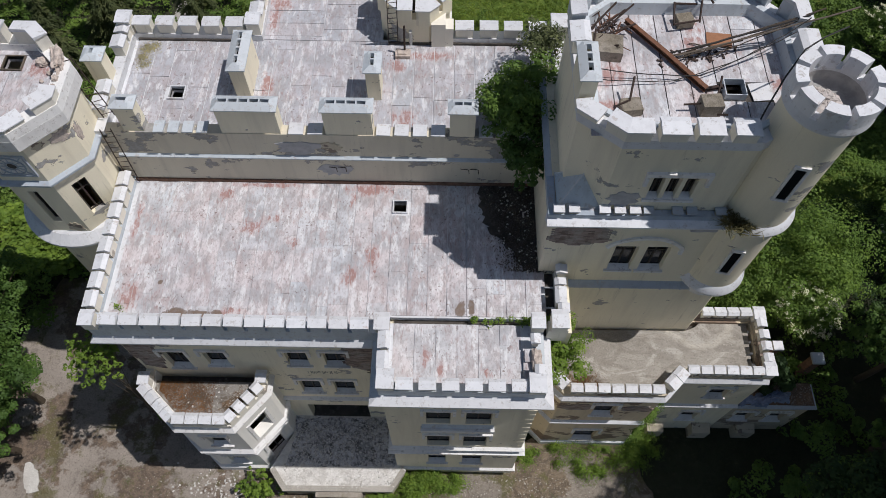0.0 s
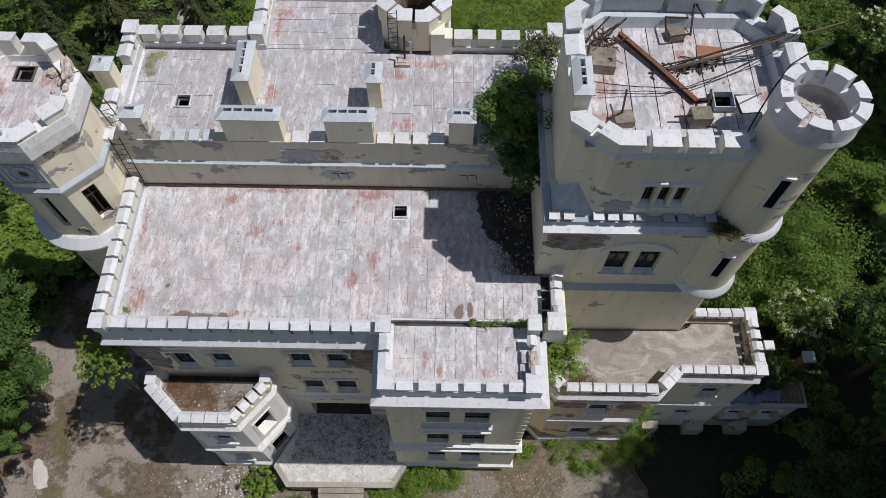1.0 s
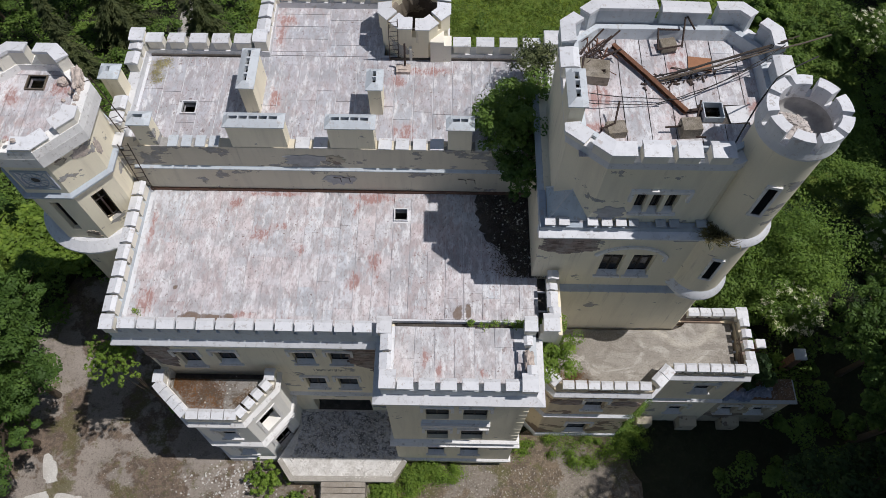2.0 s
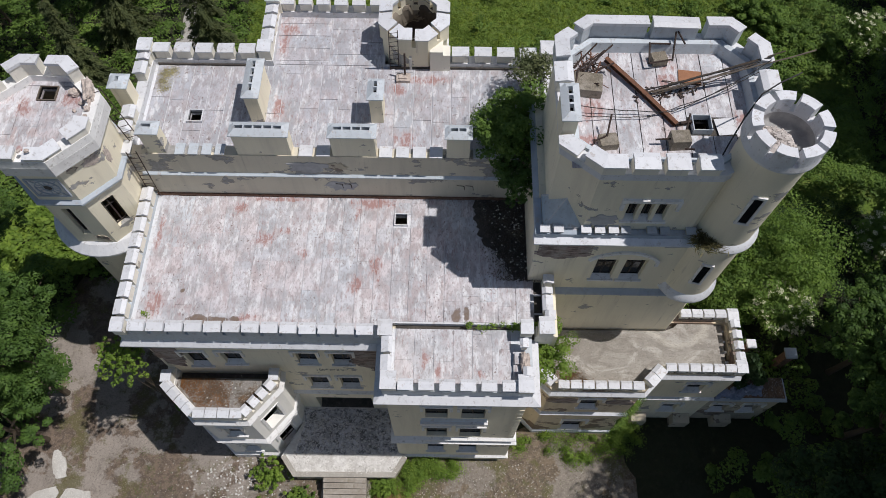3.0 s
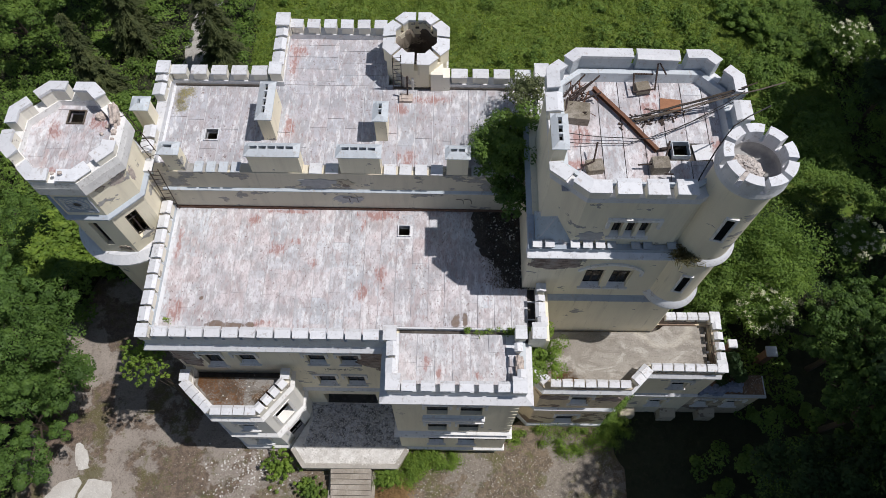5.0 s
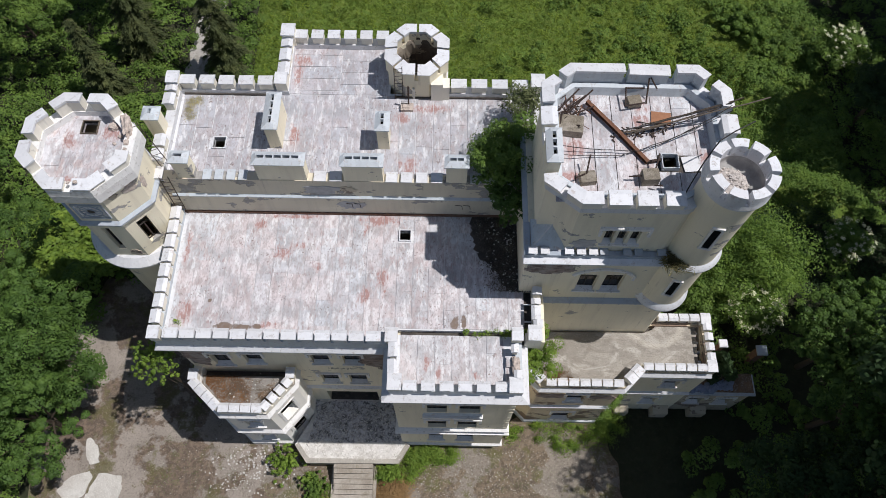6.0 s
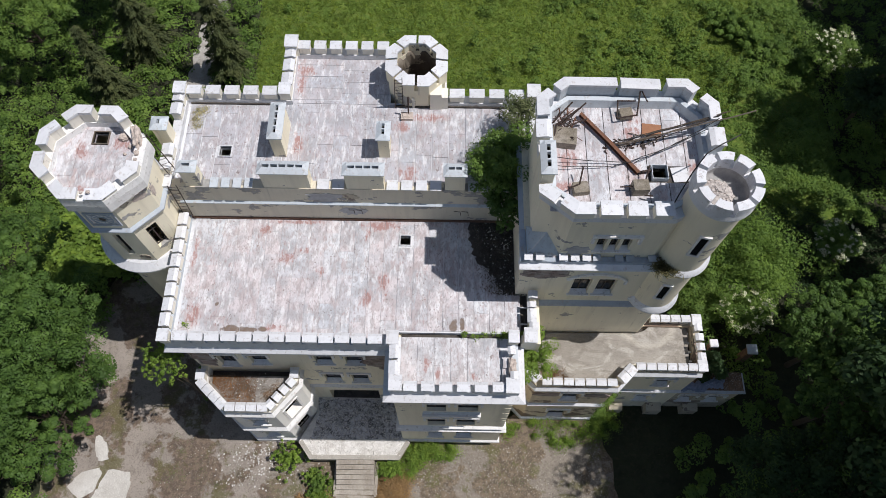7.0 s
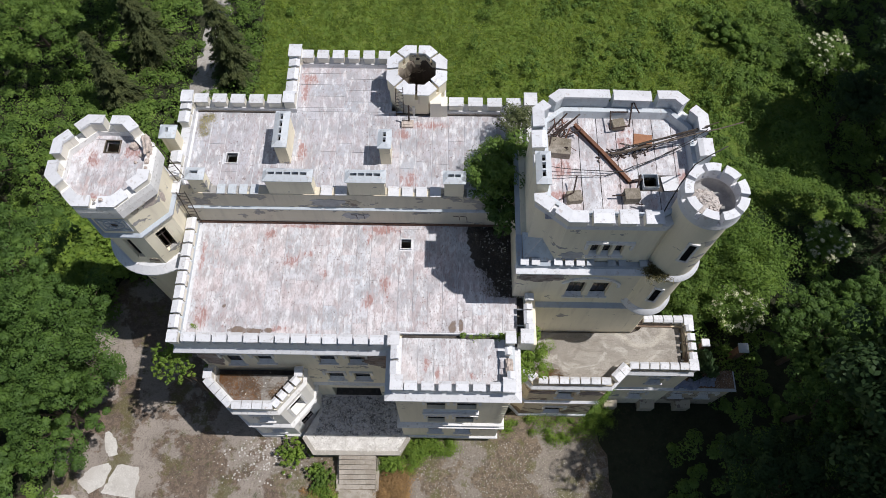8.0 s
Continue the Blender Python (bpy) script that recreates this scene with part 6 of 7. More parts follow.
for a, b, sag, r in (((2.0, 15.85, 23.75), (5.9, 15.75, 23.5), 0.12, 0.018), ((2.2, 15.45, 23.65), (5.2, 15.6, 23.42), 0.1, 0.016), ((5.9, 15.75, 23.5), (9.4, 17.35, 24.5), 0.25, 0.018),
                     ((5.0, 15.6, 23.42), (9.45, 17.2, 24.4), 0.3, 0.018), ((4.9, 16.75, 23.42), (9.5, 17.5, 24.55), 0.12, 0.03)):
    ob = part("cable", tube(sagging(a, b, sag), r, CABLE), None, None)
    tagged(ob, "black cable slung across the tower roof", "cable", "cables on the tower")
ob = part("cable", tube([(7.05, 13.3, 23.7), (7.3, 13.75, 24.3), (7.72, 14.4, 24.95), (8.15, 14.9, 25.6), (8.7, 15.2, 25.8), (9.6, 15.75, 25.7)], 0.026, CABLE), None, None)
tagged(ob, "thick black cable hung over the round turret", "cable", "cables on the tower")
for a, b, r in (((5.3, 16.7, 23.4), (10.9, 17.6, 24.75), 0.035), ((5.6, 16.9, 23.36), (9.9, 17.7, 24.6), 0.03), ((5.1, 16.55, 23.34), (8.9, 17.35, 24.3), 0.03), ((6.0, 17.15, 23.34), (9.4, 17.5, 24.5), 0.028), ((5.0, 16.7, 23.36), (7.4, 17.1, 23.75), 0.04), ((5.8, 17.35, 23.3), (7.0, 17.0, 23.5), 0.025), ((6.3, 16.7, 23.3), (9.3, 17.5, 24.4), 0.022)):
    ob = part("timber_pole", tube(sagging(a, b, 0.03, 6, 0.02), r * 0.85, WOOD if r == 0.035 else WOOD_DARK, 6), None, None)
    tagged(ob, "weathered pole resting on the tower parapet", "pole", "poles on the tower")
bm = bmesh.new()
for k in range(110):
    x = rng.gauss(6.0, 0.6)
    y = 16.85 + (x - 6) * 0.16 + rng.gauss(0, 0.14)
    s = 0.012 + 0.04 * rng.random() ** 2
    box(bm, -s * 2.6, s * 1.8, -s * 0.6, s * 0.6, 0, s * 0.6, pose(x, y, 23.27, rng.uniform(-10, 10), rng.uniform(-10, 10), rng.uniform(0, 180)))
ob = part("rust_scraps", bm, RUST_DARK, None)
tagged(ob, "rusty scraps heaped on the tower roof", "scraps", "", "stuff")
for k in range(54):
    a = Vector((rng.uniform(2.3, 3.5), rng.uniform(16.9, 18.2), rng.uniform(23.35, 23.6)))
    b = a + Vector((rng.uniform(-0.35, 0.55), rng.uniform(-0.6, 0.55), rng.uniform(-0.05, 0.3)))
    ob = part("twisted_iron_bar", tube(sagging(a, b, rng.uniform(-0.06, 0.06), 5, 0.008), rng.uniform(0.012, 0.03), RUST_DARK if k % 3 else RUST), None, None)
    tagged(ob, "twisted rusty iron bar in the scrap heap", "iron bar", "scrap heap on the tower")
CEMENT = plain("grey_cement_patch", (0.46, 0.455, 0.46), 0.95, 0.0, 0.4, 3)
WALL_TEXT = "grey cement repair on the cream plaster"
flake(back, BACK, 0, 7.0, 9.2, 16.85, 17.75, 11, CEMENT, WALL_TEXT)
flake(back, BACK, 0, 9.0, 9.9, 17.0, 17.7, 15, PLASTER_GREY, "rough patch where plaster has fallen")
flake(back, BACK, 0, 8.6, 10.3, 15.3, 16.2, 12, CEMENT, WALL_TEXT)
flake(tw, LOW, 0, 4.9, 7.0, 18.15, 18.55, 13, CEMENT, WALL_TEXT)
flake(tw, UP, 1, 0.05, 1.3, 19.75, 20.75, 14, CEMENT, WALL_TEXT)
# iron brackets on the back wall
for x in (-7.0, -6.6, 1.0 - 2.4, 1.0 - 2.0):
    ob = part("iron_bracket", tube([(x - 0.3, 17.14, 16.02), (x, 17.1, 16.05), (x + 0.04, 17.0, 16.15), (x + 0.06, 16.95, 15.95)], 0.018, RUST_DARK), None, None)
    tagged(ob, "bent dark iron bracket on the roof wall", "bracket", "brackets on the roof wall")
# box and pipe beside the back turret
ob = thing("roof_vent", (-4.2, 21.9, 17.8), "rusty iron vent pipe on a weathered timber kerb", "vent")
bm = bmesh.new()
box(bm, -4.6, -3.95, 21.6, 22.05, 17.81, 18.0)
box(bm, -4.5, -4.1, 21.7, 21.95, 18.002, 18.05)
part("kerb", bm, MASONRY, ob)
part("pipe", tube([(-4.2, 21.95, 18.0), (-4.18, 22.05, 19.3)], 0.05, RUST_DARK), None, ob)
ob = part("vent_pipe", tube([(-3.95, 22.5, 17.8), (-3.95, 22.5, 18.55), (-3.95, 22.42, 18.65)], 0.075, CRUMB, 10), None, None)
tagged(ob, "short white vent pipe before the back turret", "pipe")

# ---- plants ----
NP = np.random.RandomState(5)


def unit(v):
    return v / np.maximum(np.linalg.norm(v, axis=1, keepdims=True), 1e-6)


def leaf_mesh(name, c, nrm, size, mat, narrow=0.62, along=None):
    """Many single leaves, each a small folded blade."""
    n = len(c)
    a = NP.normal(size=(n, 3))
    u = unit(np.cross(nrm, a)) if along is None else unit(along - nrm * np.sum(along * nrm, axis=1, keepdims=True))
    v = np.cross(nrm, u)
    s = size[:, None]
    verts = np.stack([c - u * s * 0.5, c - v * s * narrow * 0.5 + nrm * s * 0.08, c + u * s * 0.5, c + v * s * narrow * 0.5 + nrm * s * 0.08], 1).reshape(-1, 3)
    me = bpy.data.meshes.new(name)
    me.vertices.add(4 * n)
    me.vertices.foreach_set("co", verts.astype(np.float32).ravel())
    me.loops.add(4 * n)
    me.loops.foreach_set("vertex_index", np.arange(4 * n, dtype=np.int32))
    me.polygons.add(n)
    me.polygons.foreach_set("loop_start", np.arange(0, 4 * n, 4, dtype=np.int32))
    me.update(calc_edges=True)
    me.materials.append(mat)
    return me


def clumps(centres, radii, per, flat=0.75, up=0.35):
    """Leaves on the shells of many small clumps."""
    k = len(centres)
    d = unit(NP.normal(size=(k * per, 3)))
    d[:, 2] = np.where(d[:, 2] < -0.15, -d[:, 2], d[:, 2])
    r = np.repeat(radii, per)[:, None] * (0.68 + 0.38 * NP.rand(k * per, 1))
    c = np.repeat(centres, per, axis=0) + d * r * np.array([1, 1, flat])
    nrm = unit(d + NP.normal(scale=0.26, size=d.shape) + np.array([0, 0, up]))
    return c, nrm


def crown_points(centre, rad, n, low=-0.5):
    d = unit(NP.normal(size=(n * 3, 3)))
    d = d[d[:, 2] > low][:n]
    swell = 0.75 + 0.5 * np.array([noise.noise(Vector(p) * 2.3 + Vector(centre)) for p in d])[:, None]
    r = (NP.rand(len(d), 1) ** 0.45) * swell + 0.08
    return np.array(centre) + d * r * np.array(rad)


def spread_points(centre, rad, n, low=-0.35):
    """Lump centres spaced evenly over the outside of a crown."""
    d = unit(NP.normal(size=(n * 16, 3)))
    d = d[d[:, 2] > low]
    swell = 0.72 + 0.55 * np.array([noise.noise(Vector(p) * 2.1 + Vector(centre)) for p in d])[:, None]
    p = np.array(centre) + d * (swell + 0.22 * NP.rand(len(d), 1) ** 2) * np.array(rad)
    chosen = [0]
    far = np.linalg.norm(p - p[0], axis=1)
    for _ in range(n - 1):
        k = int(np.argmax(far))
        chosen.append(k)
        far = np.minimum(far, np.linalg.norm(p - p[k], axis=1))
    return p[chosen]


def tree(x, y, height, rad, label, leaf=LEAF_OAK, n=70, per=140, size=0.28, base=0.0, thick=0.22, lean=(0, 0), category="tree", group="trees round the castle", squash=0.62, clump=0.24, lumpy=False):
    ob = thing("broadleaf_tree", (x, y, base), label, category, group)
    cz = base + height - rad * squash
    centre = (x + lean[0], y + lean[1], cz)
    pts = (spread_points if lumpy else crown_points)(centre, (rad, rad, rad * squash), n)
    top = Vector(centre)
    foot = Vector((x, y, base - 0.1))
    mid = foot.lerp(top, 0.5) + Vector((0.15 * rad * 0.3, -0.1, 0))
    part("trunk", tube([foot, mid, top], thick, BARK, 8, 0.35), None, ob)
    for k in range(7):
        p = Vector(pts[k])
        q = foot.lerp(top, 0.45 + 0.07 * k)
        part("limb", tube([q, q.lerp(p, 0.5) + Vector((0, 0, 0.15 * rad)), p], thick * 0.35, BARK, 5, 0.3), None, ob)
    radii = rad * clump * (0.7 + 0.6 * NP.rand(len(pts)))
    if lumpy:
        tufts = 7
        way = unit(NP.normal(size=(len(pts) * tufts, 3)) + np.array([0, 0, 0.35]))
        way[:, 2] = np.abs(way[:, 2]) * 0.8
        big = np.repeat(radii, tufts)
        pts = np.repeat(pts, tufts, axis=0) + way * big[:, None] * (0.55 + 0.5 * NP.rand(len(big), 1))
        radii, per = big * (0.34 + 0.26 * NP.rand(len(big))), max(20, per // tufts)
    c, nrm = clumps(pts, radii, per, 0.85, 0.2)
    part("crown", leaf_mesh("crown", c, nrm, size * (0.6 + 0.8 * NP.rand(len(c))), leaf), None, ob)
    return ob


def conifer(x, y, height, rad, label):
    ob = thing("conifer_tree", (x, y, 0), label, "conifer", "conifers by the path")
    part("trunk", tube([(x, y, -0.1), (x + 0.1, y, height * 0.5), (x, y + 0.1, height)], 0.2, BARK, 8, 0.15), None, ob)
    cs, ns, ss, ds = [], [], [], []
    z = height * 0.1
    while z < height:
        f = 1 - z / height
        r = rad * (f ** 0.7) + 0.15
        for k in range(int(5 + 5 * f)):
            a = NP.rand() * 6.283
            out = np.array([math.cos(a), math.sin(a), 0])
            m = int(150 * (0.3 + f))
            t = NP.rand(m) ** 0.7
            reach = r * (0.65 + 0.5 * NP.rand())
            droop = 0.10 - 0.55 * t ** 1.7
            p = np.array([x, y, z]) + out * (t * reach)[:, None] + np.array([0, 0, 1]) * (droop * r * 0.9)[:, None]
            side = np.array([-out[1], out[0], 0])
            off = NP.normal(scale=0.19, size=m) * (1.2 - 0.7 * t)
            p += side * off[:, None] - np.array([0, 0, 1.0]) * (np.abs(off) * 0.5)[:, None] + NP.normal(scale=0.03, size=(m, 3))
            cs.append(p)
            ns.append(unit(np.array([0, 0, 1.0]) + NP.normal(scale=0.35, size=(m, 3)) + out * 0.3))
            ds.append(np.tile(out - np.array([0, 0, 0.5]), (m, 1)) + side * (off * 3)[:, None] + NP.normal(scale=0.15, size=(m, 3)))
            ss.append(0.18 + 0.16 * NP.rand(m))
        z += height / 26
    part("crown", leaf_mesh("crown", np.concatenate(cs), np.concatenate(ns), np.concatenate(ss), LEAF_CONIFER, 0.24, np.concatenate(ds)), None, ob)
    return ob


def shrub(x, y, z, rad, label, leaf=LEAF_FRESH, n=26, per=110, size=0.2, squash=0.7, bloom=0, name="shrub", group="shrubs", clump=0.34):
    ob = thing(name, (x, y, z), label, "shrub", group)
    pts = crown_points((x, y, z + rad * squash), (rad, rad, rad * squash), n, -0.7)
    pts += NP.normal(scale=rad * (0.46 if rad < 1.5 else 0.24), size=pts.shape) * np.array([1, 1, 0.6])
    for k in range(5):
        p = Vector(pts[k])
        part("stem", tube([(x, y, z - 0.05), Vector((x, y, z)).lerp(p, 0.55) + Vector((0, 0, 0.1)), p], 0.035, BARK, 5, 0.4), None, ob)
    c, nrm = clumps(pts, rad * clump * (0.7 + 0.6 * NP.rand(len(pts))), per)
    part("foliage", leaf_mesh("foliage", c, nrm, size * (0.6 + 0.8 * NP.rand(len(c))), leaf), None, ob)
    if bloom:
        top = crown_points((x, y, z + rad * squash), (rad * 1.05, rad * 1.05, rad * squash * 1.15), bloom, 0.15)
        d = unit(top - np.array([x, y, z + rad * squash]))
        top = np.array([x, y, z + rad * squash]) + d * np.array([rad, rad, rad * squash]) * (1.0 + 0.12 * NP.rand(len(top), 1))
        cc = np.repeat(top, 22, axis=0) + NP.normal(scale=0.075, size=(len(top) * 22, 3)) * np.array([1, 1, 0.3])
        part("blossom", leaf_mesh("blossom", cc, unit(np.array([[0, 0, 1.0]]) + NP.normal(scale=0.3, size=cc.shape)), 0.06 + 0.04 * NP.rand(len(cc)), BLOSSOM, 0.9), None, ob, "flat cream blossom heads")
    return ob


# trees on the near side of the forecourt
DENSE = "dark green broadleaf tree with a dense clumped crown"
tree(-25.7, 11.4, 11.6, 4.0, DENSE, n=44, per=960, size=0.135, clump=0.235, lumpy=True)
tree(-29.8, 16.2, 11.6, 3.7, DENSE, n=40, per=920, size=0.135, clump=0.235, lumpy=True)
tree(-26.2, 8.5, 9.0, 3.3, DENSE, lean=(0.4, -0.6), n=34, per=860, size=0.13, clump=0.25, lumpy=True)
tree(-31.4, 9.2, 11.2, 4.2, DENSE, n=42, per=900, size=0.135, clump=0.235, lumpy=True)
tree(-36.0, 17.0, 12.0, 4.6, DENSE, n=46, per=640, size=0.16, clump=0.225, lumpy=True)
tree(-37.0, 25.5, 9.0, 4.0, DENSE, n=50, per=460, size=0.17, clump=0.21, lumpy=True)
tree(-30.2, 3.4, 8.6, 3.4, DENSE, n=46, per=520, size=0.16, clump=0.22, lumpy=True)
tree(-33.0, 2.0, 9.0, 4.2, DENSE, n=80, per=130)
# woods on the shaded side
SHADED = "tall broadleaf tree standing in deep shade"
tree(22.0, 9.4, 9.2, 3.2, SHADED, LEAF_OAK, n=50, per=520, size=0.16, clump=0.22, lumpy=True)
tree(22.4, 13.6, 8.4, 2.7, "broad leafy tree with a sunlit top beside the woods", LEAF_OAK, n=46, per=560, size=0.15, clump=0.23, lumpy=True)
tree(26.2, 15.2, 7.4, 2.6, SHADED, LEAF_OAK, n=44, per=480, size=0.16, clump=0.23, lumpy=True)
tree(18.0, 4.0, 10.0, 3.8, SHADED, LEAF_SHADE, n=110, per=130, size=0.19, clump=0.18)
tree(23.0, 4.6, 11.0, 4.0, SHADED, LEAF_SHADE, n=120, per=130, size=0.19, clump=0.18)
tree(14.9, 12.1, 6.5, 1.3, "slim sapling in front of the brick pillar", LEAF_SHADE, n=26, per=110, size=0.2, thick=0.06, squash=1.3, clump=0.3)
# dark-leaved trees added to deepen the shade at the right edge
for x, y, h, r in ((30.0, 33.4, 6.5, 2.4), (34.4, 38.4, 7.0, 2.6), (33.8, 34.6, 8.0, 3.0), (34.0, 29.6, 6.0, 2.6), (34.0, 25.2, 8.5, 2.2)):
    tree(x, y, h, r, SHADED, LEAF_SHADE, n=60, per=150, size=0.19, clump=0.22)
# shadow casters added beyond the right edge, mostly unseen
TALL = "very tall broadleaf tree added to cast shade, mostly out of view"
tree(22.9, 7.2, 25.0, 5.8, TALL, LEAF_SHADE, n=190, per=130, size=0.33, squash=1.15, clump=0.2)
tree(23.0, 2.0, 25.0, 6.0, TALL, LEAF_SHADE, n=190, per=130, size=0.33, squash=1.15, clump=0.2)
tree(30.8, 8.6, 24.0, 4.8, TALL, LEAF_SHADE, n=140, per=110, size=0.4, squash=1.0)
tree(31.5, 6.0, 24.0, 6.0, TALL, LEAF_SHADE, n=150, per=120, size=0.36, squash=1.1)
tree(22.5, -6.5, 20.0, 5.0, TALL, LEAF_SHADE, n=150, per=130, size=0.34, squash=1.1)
tree(36.5, 32.5, 20.0, 6.0, TALL, n=110, per=80, size=0.55, squash=0.9)
tree(37.4, 18.2, 20.0, 3.6, TALL, n=110, per=80, size=0.5, squash=0.9)
tree(31.2, 22.4, 17.0, 2.8, TALL, n=90, per=80, size=0.42, squash=1.0)
tree(42.6, 44.5, 17.0, 6.0, TALL, n=110, per=80, size=0.55, squash=0.9)
tree(37.5, 12.0, 20.0, 5.2, TALL, n=110, per=80, size=0.55, squash=1.0)
conifer(-29.2, 35.2, 9.2, 1.9, "drooping dark green conifer above the undergrowth")
conifer(-27.6, 40.4, 8.5, 2.8, "dark conifer beside the garden path")
conifer(-20.2, 38.4, 10.5, 2.0, "slim grey-green conifer at the meadow edge")
tree(-36.0, 39.5, 7.4, 4.2, DENSE, LEAF_VINE, n=56, per=520, size=0.16, clump=0.21, lumpy=True)
tree(-30.5, 44.5, 9.0, 3.6, DENSE, n=90, per=160, size=0.17, clump=0.2)
# the tree rooted in the roof corner and the self-sown shrubs
tree(0.9, 18.0, 4.3, 2.0, "self-sown green tree growing from the castle roof", LEAF_VINE, 130, 80, 0.125, 16.0, 0.1, (0.1, 0.9), "tree", "self-sown trees", 0.9, 0.19)
tree(0.2, 17.7, 5.9, 1.35, "young green tree leaning over the roof wall", LEAF_VINE, 90, 50, 0.125, 14.7, 0.06, (-0.3, 0.1), "tree", "self-sown trees", 1.0, 0.19)
tree(0.95, 16.75, 4.4, 1.45, "dark leafy sapling in the roof corner", LEAF_OAK, 70, 60, 0.15, 14.7, 0.05, (-0.2, 0.2), "tree", "self-sown trees", 1.0, 0.2)
tree(1.4, 21.0, 2.5, 1.3, "sparse grey-green sapling on the back roof", LEAF_DULL, 60, 46, 0.12, 17.8, 0.05, (0.1, 0.1), "tree", "self-sown trees", 0.8, 0.24)
tree(-17.3, 9.75, 13.2, 1.45, "slender sapling reaching up beside the battlements", LEAF_FRESH, 150, 20, 0.12, 0.0, 0.06, (0.15, 0.15), "tree", "self-sown trees", 0.85, 0.085)
tree(3.0, 10.6, 5.2, 1.85, "bushy sapling rooted on the low wing roof", LEAF_FRESH, 100, 90, 0.12, 8.7, 0.06, (-0.75, -0.25), "tree", "self-sown trees", 0.8, 0.17)
BUSHES = ((24.1, 42.9, 1.5), (26.0, 41.0, 1.2), (18.6, 40.8, 1.0), (15.4, 40.7, 0.8), (21.1, 39.5, 1.05), (24.4, 39.1, 1.0), (22.4, 44.4, 1.4), (13.0, 39.5, 0.7), (20.0, 36.5, 0.8), (17.6, 43.6, 0.8))
for x, y, z, r, leaf, label, b in ((-12.2, 6.55, 0, 0.82, LEAF_FRESH, "bright green shrub against the pavilion", 0), (-10.25, 5.05, 0, 0.62, LEAF_VINE, "low green shrub beside the stairs", 0),
                                   (-5.6, 6.05, 0, 0.5, LEAF_FRESH, "bright green shrub beside the terrace", 0), (-3.6, 6.95, 0, 0.5, LEAF_FRESH, "low green shrub below the bay", 0),
                                   (18.9, 16.9, 1.3, 1.8, LEAF_VINE, "elder shrub covered in cream blossom", 110), (26.9, 22.4, 0.8, 1.6, LEAF_VINE, "elder shrub covered in cream blossom", 46),
                                   (30.1, 39.7, 0.9, 2.0, LEAF_VINE, "elder shrub covered in cream blossom", 44), (16.4, 18.6, 0, 2.4, LEAF_VINE, "rounded mound of green undergrowth", 0),
                                   (19.3, 20.0, 0.2, 3.5, LEAF_MID, "sunlit rounded mound of climbing leaves", 0)) + tuple(
        (x, y, -0.3, r, LEAF_MID, "leafy bush at the edge of the meadow", 0) for x, y, r in BUSHES):
    shrub(x, y, z, r, label, leaf, 110 if r < 1.1 else int(34 + r * r * 14), 36 if r < 1.1 else 130, 0.105 if r < 1.1 else 0.15, 0.75, b, "elder_shrub" if b else "shrub", "elder shrubs" if b else "shrubs", 0.15 if r < 1.1 else 0.24)


def inside(poly, x, y):
    ok = np.zeros(len(x), bool)
    n = len(poly)
    for i in range(n):
        (x0, y0), (x1, y1) = poly[i], poly[(i + 1) % n]
        hit = ((y0 > y) != (y1 > y)) & (x < (x1 - x0) * (y - y0) / ((y1 - y0) or 1e-9) + x0)
        ok ^= hit
    return ok


FOOT = [(-16.6, 7.4), (13.6, 7.4), (17.2, 9.3), (17.2, 11.1), (13.4, 11.1), (13.4, 14.0), (10.2, 14.6), (10.2, 19.8), (3.0, 19.8), (3.0, 23.4), (-1.9, 23.4), (-1.9, 26.4), (-11.2, 26.4), (-11.2, 23.3), (-16.8, 23.3), (-16.8, 19.6), (-20.8, 19.4), (-21.2, 16.2), (-19.6, 14.2), (-16.6, 13.5)]
YARD = [(-28.2, 5.0), (-27.4, 9.0), (-26.8, 15.4), (-26.2, 18.9), (-21.6, 19.2), (-19.8, 16.0), (-18.2, 10.5), (-14, 8.2), (13.5, 8.2), (13.5, -7), (-28.8, -7)]
LAWN = [(-18.5, 26.4), (-12, 25.5), (10, 24.5), (16, 28), (22, 36), (27, 52), (-19, 52)]
WAY = [(-24.4, 36.0), (-22.5, 36.0), (-22.0, 40), (-22.5, 47), (-23.9, 47), (-23.6, 41)]


def swell(x, y):
    return np.array([swell_at(a, b) for a, b in zip(x, y)])


def cover(name, x0, x1, y0, y1, count, keep, leaf, size, lift, label, cat, tall=1.0, tilt=0.6, narrow=0.62, bunch=14, wide=0.34):
    """Low growth over an area: bunches of leaves that follow the swells of the tangle."""
    k = count // bunch
    x, y = NP.uniform(x0, x1, k), NP.uniform(y0, y1, k)
    ok = keep(x, y)
    x, y = x[ok], y[ok]
    k = len(x)
    h = swell(x, y) * tall + lift
    r = np.repeat(wide * (0.5 + 1.0 * NP.rand(k) ** 1.5), bunch)[:, None]
    d = unit(NP.normal(size=(k * bunch, 3)))
    d[:, 2] = np.abs(d[:, 2])
    c = np.repeat(np.stack([x, y, h], 1), bunch, axis=0) + d * r * (0.75 + 0.35 * NP.rand(k * bunch, 1)) * np.array([1, 1, 0.8])
    nrm = unit(d * 0.8 + np.array([[0.0, 0.0, 0.6]]) + NP.normal(scale=tilt * 0.7, size=c.shape))
    ob = new(name, leaf_mesh(name, c, nrm, size * (0.55 + 0.9 * NP.rand(len(c))), leaf, narrow))
    WORLD[ob] = Matrix()
    return tagged(ob, label, cat, "", "stuff")


